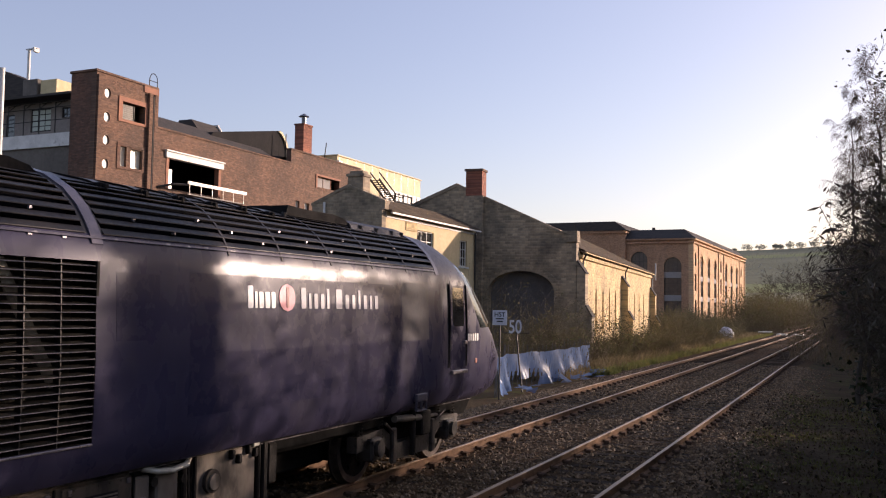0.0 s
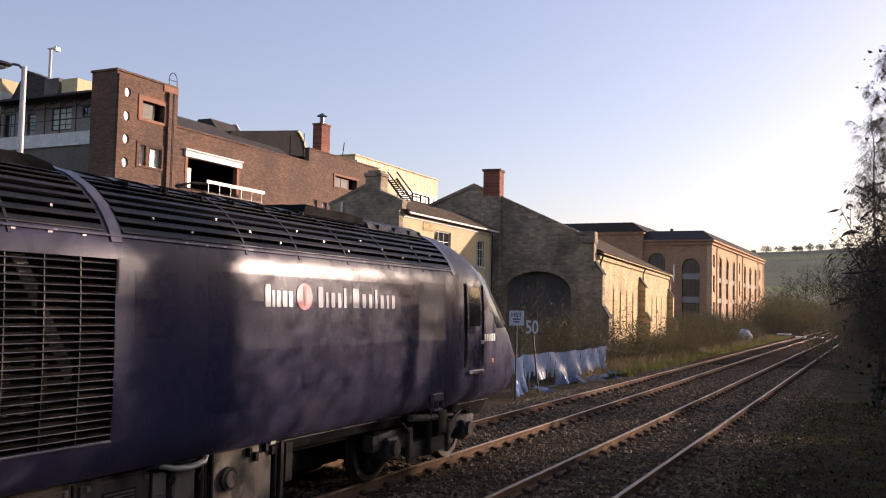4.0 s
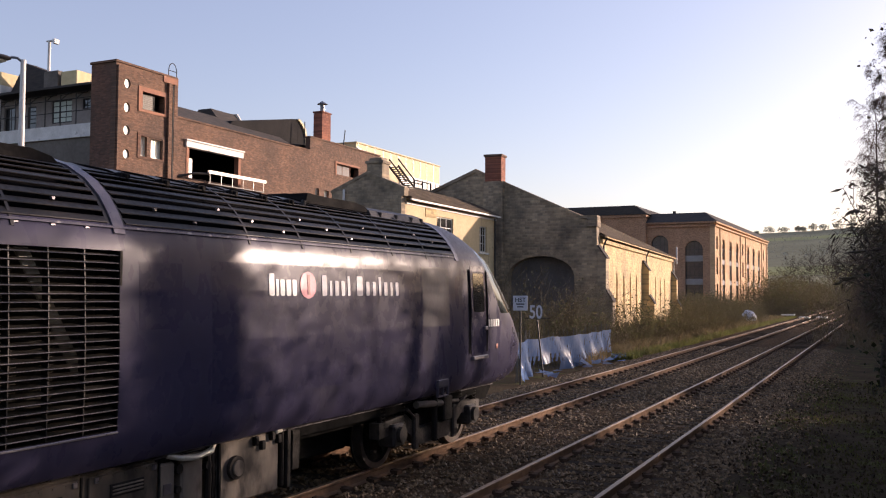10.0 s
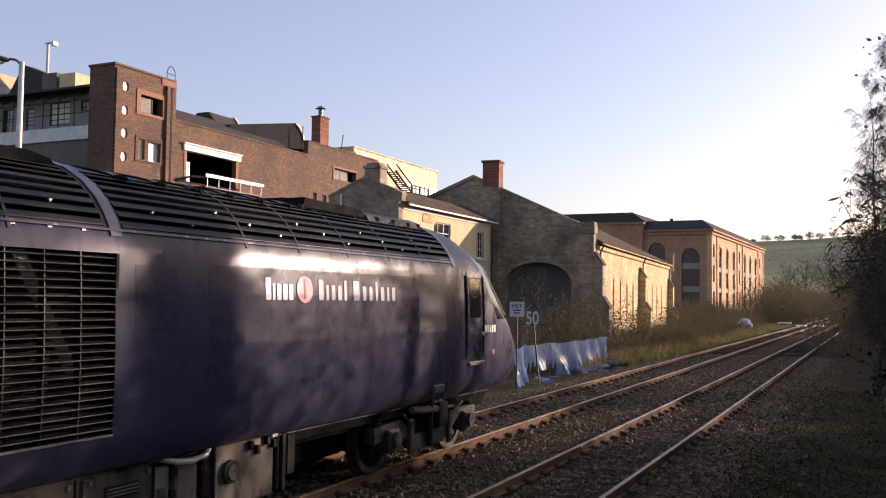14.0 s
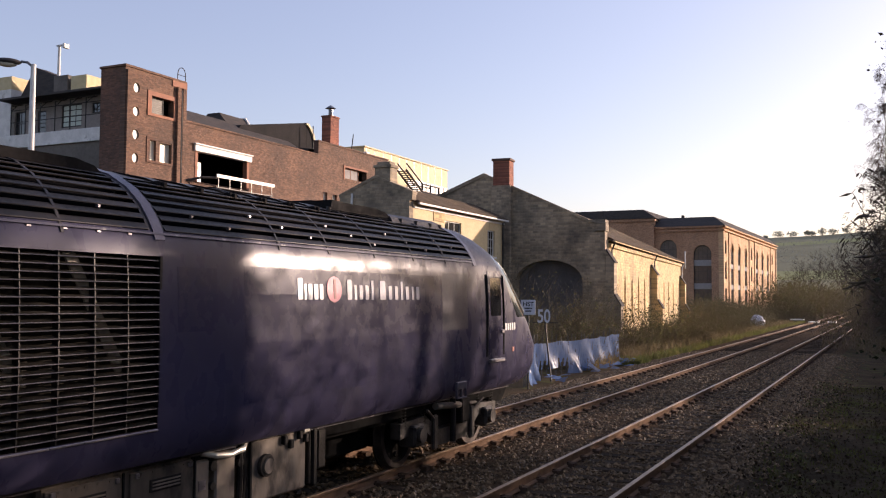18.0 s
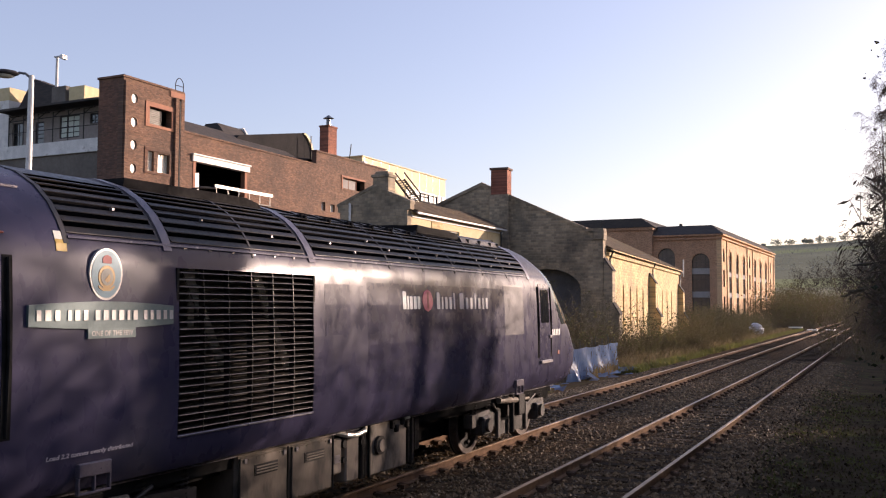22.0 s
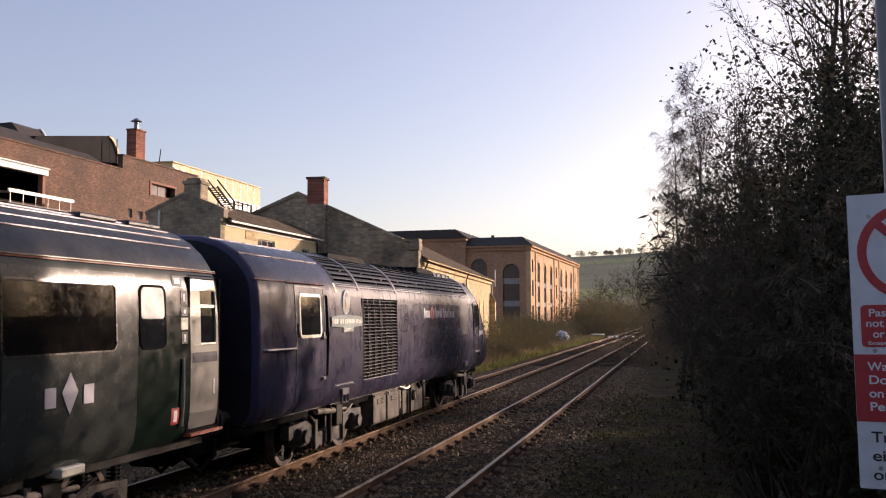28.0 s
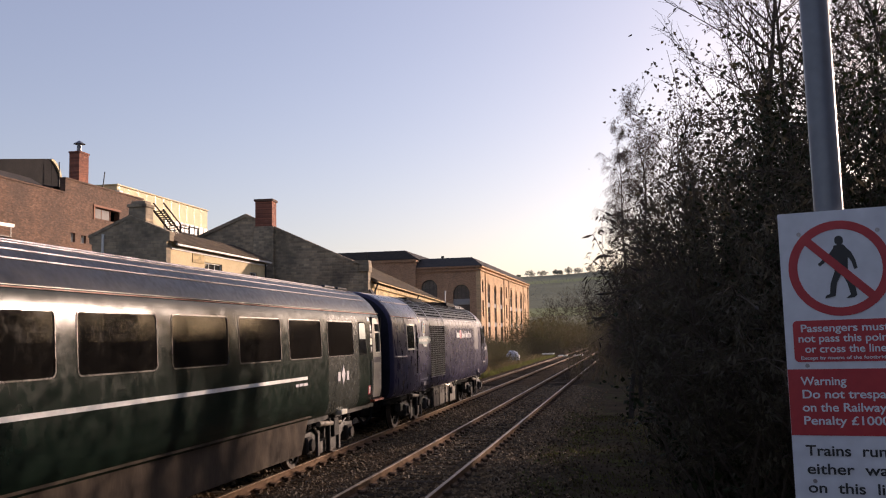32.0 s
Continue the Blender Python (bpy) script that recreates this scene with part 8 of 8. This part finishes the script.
def build_warning_sign():
    # local: x across the board, z up from its middle, front towards -y
    W, H = 0.40, 1.045
    s = empty("warning_sign", "white and red railway warning board on a galvanised post", "sign", (0.80, 3.53, 2.44), -13)
    s.matrix_world = pose(0.765, 3.539, 2.440, 0, -0.6, -13)
    bd = part("board", prism(bmesh.new(), rounded(W, H, 0.006), "y", 0, 0.006), SIGNWHITE, s, "white enamelled board")
    rg = bmesh.new()
    n, cz = 48, 0.311
    rings = [[rg.verts.new((r * math.cos(2 * math.pi * i / n), y, cz + r * math.sin(2 * math.pi * i / n))) for i in range(n)] for r, y in ((0.173, 0), (0.173, -0.002), (0.142, -0.002), (0.142, 0))]
    for a, b in zip(rings, rings[1:]):
        for i in range(n):
            rg.faces.new((a[i], a[(i + 1) % n], b[(i + 1) % n], b[i]))
    bmesh.ops.recalc_face_normals(rg, faces=list(rg.faces))
    part("prohibition_ring", rg, RED, bd, "red prohibition ring")
    part("prohibition_bar", prism(bmesh.new(), [(-0.116, cz + 0.094), (-0.095, cz + 0.115), (0.116, cz - 0.094), (0.095, cz - 0.115)], "y", -0.0032, 0), RED, bd)
    fg = bmesh.new()
    for o in (rounded(0.029, 0.034, 0.014), ):
        prism(fg, shift(o, 0.004, cz + 0.100), "y", -0.0025, -0.0002)
    for o in ([(-0.014, 0.072), (0.014, 0.074), (0.026, 0.058), (0.022, -0.012), (-0.016, -0.012), (-0.022, 0.040)], [(-0.016, -0.012), (0.008, -0.012), (-0.012, -0.050), (-0.018, -0.092), (-0.048, -0.098), (-0.046, -0.090), (-0.034, -0.084), (-0.030, -0.050)], [(0.000, -0.012), (0.022, -0.012), (0.038, -0.050), (0.044, -0.090), (0.036, -0.098), (0.012, -0.100), (0.026, -0.088), (0.018, -0.052)], [(0.022, 0.062), (0.034, 0.050), (0.046, 0.020), (0.050, -0.004), (0.040, -0.008), (0.034, 0.018), (0.022, 0.036)], [(-0.014, 0.066), (-0.020, 0.036), (-0.058, 0.006), (-0.064, 0.014), (-0.030, 0.044)]):
        prism(fg, shift([(u * 1.16, v * 1.12) for u, v in o], 0.002, cz + 0.002), "y", -0.0024, -0.0001)
    part("pictogram", fg, SIGNBLACK, bd, "plain dark pictogram shape")
    part("red_panel", prism(bmesh.new(), shift(rounded(0.343, 0.150, 0.016), 0.0, 0.050), "y", -0.002, 0), RED, bd, "red text panel")
    part("red_panel", prism(bmesh.new(), rect(-W / 2 + 0.001, W / 2 - 0.001, -0.288, -0.051), "y", -0.002, 0), RED, bd, "red warning panel")
    up = lambda x, z: Matrix.Translation((x, -0.0032, z)) @ Matrix.Rotation(radians(90), 4, "X")
    for tx, w, z in (("Passengers must", 0.291, 0.084), ("not pass this point", 0.311, 0.047), ("or cross the line", 0.268, 0.009)):
        text_mesh(tx, 0.0385, SIGNWHITE, bd, up(0.0, z), label="white lettering", width=w)
    text_mesh("Except by means of the footbridge", 0.0165, SIGNWHITE, bd, up(0.0, -0.016), label="small white lettering", width=0.30)
    for tx, w, z in (("Warning", 0.153, -0.108), ("Do not trespass", 0.312, -0.155), ("on the Railway", 0.276, -0.202), ("Penalty \u00a31000", 0.281, -0.249)):
        text_mesh(tx, 0.0425, SIGNWHITE, bd, up(-0.156, z), align="LEFT", label="white lettering", width=w)
    for tx, w, z in (("Trains  run", 0.266, -0.359), ("either  way", 0.296, -0.424), ("on  this  line", 0.312, -0.490)):
        text_mesh(tx, 0.053, SIGNBLACK, bd, up(-0.155, z), align="LEFT", label="black lettering", width=w)
    for x, z in ((-0.13, 0.442), (0.133, 0.44), (-0.13, -0.038), (0.134, -0.038), (-0.13, -0.45), (0.134, -0.45)):
        part("bolt", tube(bmesh.new(), [(x, -0.004, z), (x, 0, z)], 0.008, 8), BAND, bd)
    part("post", tube(bmesh.new(), [(-0.024, 0.06, -2.86), (-0.024, 0.06, 3.2)], 0.051, 32), STEEL_GREY, s, "round galvanised steel post", smooth=True)
    for z in (0.3, -0.3):
        part("clamp", boxes((-0.085, 0.037, 0.006, 0.08, z - 0.015, z + 0.015)), STEEL_GREY, s)


def build_track_signs():
    s = empty("stop_board", "small white stop board on a thin post", "sign", (-10.6, 28.0, 0), 18)
    bd = part("board", boxes((-0.235, 0.235, -0.01, 0.01, 1.98, 2.46), bevel=0.006), SIGNWHITE, s, "white board")
    text_mesh("HST", 0.20, SIGNBLACK, bd, Matrix.Translation((0, -0.014, 2.26)) @ Matrix.Rotation(radians(90), 4, "X"), label="black letters")
    for z, w in ((2.17, 0.26), (2.08, 0.20)):
        part("text_bar", boxes((-w / 2, w / 2, -0.013, -0.010, z, z + 0.04)), GUNMETAL, bd, "plain small text bar")
    part("post", tube(bmesh.new(), [(0, 0.03, -0.42), (0, 0.03, 2.40)], 0.028, 8), BLACKSTEEL, s, "thin dark steel post")
    s = empty("speed_sign", "cut-out white speed figures on a leaning post", "sign", (-11.0, 31.0, 0), 18)
    text_mesh("50", 0.66, SIGNWHITE, s, Matrix.Translation((-0.14, 0, 1.66)) @ Matrix.Rotation(radians(90), 4, "X") @ Matrix.Diagonal((0.72, 1, 1, 1)), name="figures", label="white cut-out figures")
    part("post", tube(bmesh.new(), [(0.12, 0.03, -0.42), (-0.1, 0.03, 1.68)], 0.03, 8), BLACKSTEEL, s, "leaning dark post")
    part("rail", tube(bmesh.new(), [(-0.55, 0.03, 1.66), (0.35, 0.03, 1.66)], 0.02, 6), BLACKSTEEL, s)


def build_netting():
    s = empty("site_fence", "torn blue plastic sheeting on thin stakes", "fence")
    pts = [(-10.9, 28.6), (-11.5, 31.2), (-11.4, 33.5), (-11.1, 36.0), (-11.3, 39.5), (-11.6, 42.7)]
    rnd = random.Random(3)
    px, py = zip(*pts)
    bm = bmesh.new()
    prev = None
    n = 420
    pull = [rnd.randrange(n) for _ in range(15)]
    for i in range(n + 1):
        y = py[0] + (py[-1] - py[0]) * i / n
        x = float(np.interp(y, py, px))
        holed = 78 < i < 168
        sag = 0.05 * abs(math.sin(i * 0.043)) + rnd.uniform(0, 0.02)
        near = min(pull, key=lambda k: abs(k - i))
        hang = abs(near - i) < 12
        row = []
        for j in range(9):
            z = -0.44 + (1.36 - sag) * (0.04 + 0.96 * j / 8)
            gather = 0.7 * max(0.0, 1 - j / 4.5) if hang else 0.0
            yy = y + (py[0] + (py[-1] - py[0]) * near / n - y) * gather
            row.append(bm.verts.new((x + 0.08 * math.sin(i * 0.11 + j * 0.5) * (1 - j / 10) + rnd.uniform(-0.009, 0.009) + gather * 0.22, yy + rnd.uniform(-0.012, 0.012), z)))
        if prev:
            for j in range(8):
                gone = holed and j < 4 - 2 * abs(i - 123) / 45 + math.sin(i * 0.7)
                if (not gone or (hang and j > 1)) and rnd.random() < 0.985:
                    bm.faces.new((prev[j], row[j], row[j + 1], prev[j + 1]))
        prev = row
    part("sheeting", bm, BLUENET, s, "thin torn see-through blue plastic", smooth=True)
    for i in range(31):
        y = py[0] + (py[-1] - py[0]) * i / 30
        x = float(np.interp(y, py, px)) - 0.08
        part("stake", tube(bmesh.new(), [(x, y, -0.42), (x + rnd.uniform(-0.08, 0.08), y, 1.12 + rnd.uniform(-0.1, 0.2))], 0.018, 6), STAKE, s, "thin weathered stake")
    bm = bmesh.new()
    rs = np.random.RandomState(2)
    for i in range(36):
        x, y = -10.9 + rs.normal() * 0.35, 30 + rs.rand() * 12
        v = [bm.verts.new((x + dx + rs.normal() * 0.05, y + dy, -0.36 + abs(rs.normal()) * 0.12)) for dx, dy in ((0, 0), (0.3, 0.05), (0.35, 0.4), (0.02, 0.35))]
        bm.faces.new(v)
    tagged(part("loose_sheet", bm, BLUENET, s, "scraps of plastic on the ground"), kind="stuff")


def build_lamp():
    s = empty("street_lamp", "tall pale street lamp with a single arm", "street lamp", (-18.3, 15.15, 0))
    part("column", tube(bmesh.new(), [(0, 0, -0.42), (0, 0, 3), (0, 0, 8.0)], 0.11, 12, 0.06), WHITE, s, "pale painted column")
    part("arm", tube(bmesh.new(), [(0, 0, 7.93), (-0.08, -0.10, 8.03), (-0.18, -0.21, 8.04)], 0.032, 8), STEEL_GREY, s)
    bm = bmesh.new()
    bmesh.ops.create_uvsphere(bm, u_segments=16, v_segments=8, radius=1, matrix=Matrix.Translation((-0.37, -0.42, 8.01)) @ Matrix.Rotation(radians(49), 4, "Z") @ Matrix.Diagonal((0.31, 0.14, 0.085, 1)))
    h = part("lantern", bm, GUNMETAL, s, "grey lamp head", smooth=True)
    bm = bmesh.new()
    bmesh.ops.create_uvsphere(bm, u_segments=12, v_segments=6, radius=1, matrix=Matrix.Translation((-0.38, -0.43, 7.96)) @ Matrix.Rotation(radians(49), 4, "Z") @ Matrix.Diagonal((0.23, 0.115, 0.085, 1)))
    part("bowl", bm, CREAMFRAME, h, "pale clear bowl", smooth=True)


def build_clutter():
    s = empty("white_bulk_bag", "white sack of spoil dumped by the line", "sack", (-12.0, 95, -0.42))
    bm = bmesh.new()
    bmesh.ops.create_icosphere(bm, subdivisions=3, radius=1, matrix=Matrix.Diagonal((0.75, 0.7, 0.80, 1)))
    for v in bm.verts:
        v.co += v.normal * 0.12 * noise.noise(v.co * 3)
        v.co.z = max(0, v.co.z + 0.62)
    part("bag", bm, SIGNWHITE, s, "bulging white bag", smooth=True)
    part("flap", boxes((-1.5, -0.5, -0.4, 0.4, 0.0, 0.85), bevel=0.08), GUNMETAL, s, "grey crate beside the bag")
    for i, (x, y, w) in enumerate(((-11.2, 128, 1.6), (-8.2, 114.5, 1.1), (-6.4, 115.5, 1.1))):
        o = part("crossing_board", boxes((x - w / 2, x + w / 2, y - 1.2, y + 1.2, -0.12, 0.02), bevel=0.02), CREAMFRAME, None, "pale timber board laid at the track")
        tagged(o, category="board")
    o = part("foot_crossing", boxes((-10.5, -1.5, 278, 280.5, -0.1, 0.05)), WHITE, None, "pale boarded foot crossing")
    tagged(o, category="crossing", kind="structure")
    s = empty("line_side_cabinet", "white metal cabinet standing beside the track", "cabinet", (-5.75, 262, -0.2))
    part("case", boxes((-0.5, 0.5, -0.3, 0.3, 0, 2.4), bevel=0.03), WHITE, s)
    part("case_lid", boxes((-0.55, 0.55, -0.35, 0.35, 2.4, 2.5)), SIGNWHITE, s)
    s = empty("colour_light_signal", "lineside signal showing a green light", "signal", (-1.45, 118, -0.42))
    part("post", tube(bmesh.new(), [(0, 0, 0), (0, 0, 3.2)], 0.08, 8), STEEL_GREY, s)
    part("head", boxes((-0.2, 0.2, -0.1, 0.15, 1.9, 2.9), bevel=0.03), BLACKSTEEL, s)
    g = bpy.data.materials.new("green_aspect")
    g.use_nodes = True
    p = g.node_tree.nodes["Principled BSDF"]
    p.inputs["Emission Color"].default_value, p.inputs["Emission Strength"].default_value = (0.1, 1.0, 0.6, 1), 6
    part("lens", tube(bmesh.new(), [(0, -0.12, 2.35), (0, -0.10, 2.35)], 0.09, 12), g, s, "lit green lens")
    rs = np.random.RandomState(8)
    for x, y, k in ((-2.35, 17.6, 1.3), (-1.35, 10.2, 0.9), (-6.0, 15.2, 0.8), (-2.2, 18.4, 0.8)):
        bm = bmesh.new()
        bmesh.ops.create_icosphere(bm, subdivisions=2, radius=0.07 * k)
        for v in bm.verts:
            v.co += v.normal * 0.03 * noise.noise(v.co * 14 + Vector((x, y, 0)))
            v.co.z *= 0.5
        o = part("pale_stone", bm, SIGNWHITE, None, "pale scrap of litter on the ballast")
        o.location = (x, y, -0.30)
        tagged(o, category="litter")
    o = part("concrete_block", boxes((-1.0, -0.2, 8.3, 9.2, -0.5, -0.22), bevel=0.06), EARTH, None, "low dark concrete slab by the verge")
    tagged(o, category="slab")


build_warning_sign()
build_track_signs()
build_netting()
build_lamp()
build_clutter()


# ---- movement ----
SHIFT = [(0, 0), (15.3, 0), (16.0, 0.025), (16.5, 0.09), (17, 0.16), (17.5, 0.265), (18, 0.39), (18.5, 0.56), (19, 0.76), (19.5, 1.0), (20, 1.29), (20.5, 1.63), (21, 2.01), (21.5, 2.45), (22, 2.94), (22.5, 3.50), (23, 4.09), (23.5, 4.77), (24, 5.48), (24.5, 6.28), (25, 7.13), (25.5, 8.04), (26, 9.0), (26.5, 10.04), (27, 11.06), (27.5, 12.15), (28, 13.29), (28.5, 14.50), (29, 15.76), (29.5, 17.08), (30, 18.44), (30.5, 19.85), (31, 21.28), (31.5, 22.74), (32, 24.22)]


def motions():
    for car in (POWER_CAR, COACH):
        walk(car, [(t, pose(-7.44, s, 0)) for t, s in SHIFT])
    ts, ss = [a for a, _ in SHIFT], [b for _, b in SHIFT]
    times = [0.0, 15.3] + [15.4 + 0.2 * i for i in range(84)]
    for w, r in WHEELS:
        y = w.location.y
        walk(w, [(t, pose(0, y, r, -math.degrees(float(np.interp(t, ts, ss)) / r))) for t in times if t <= 32.0])


motions()
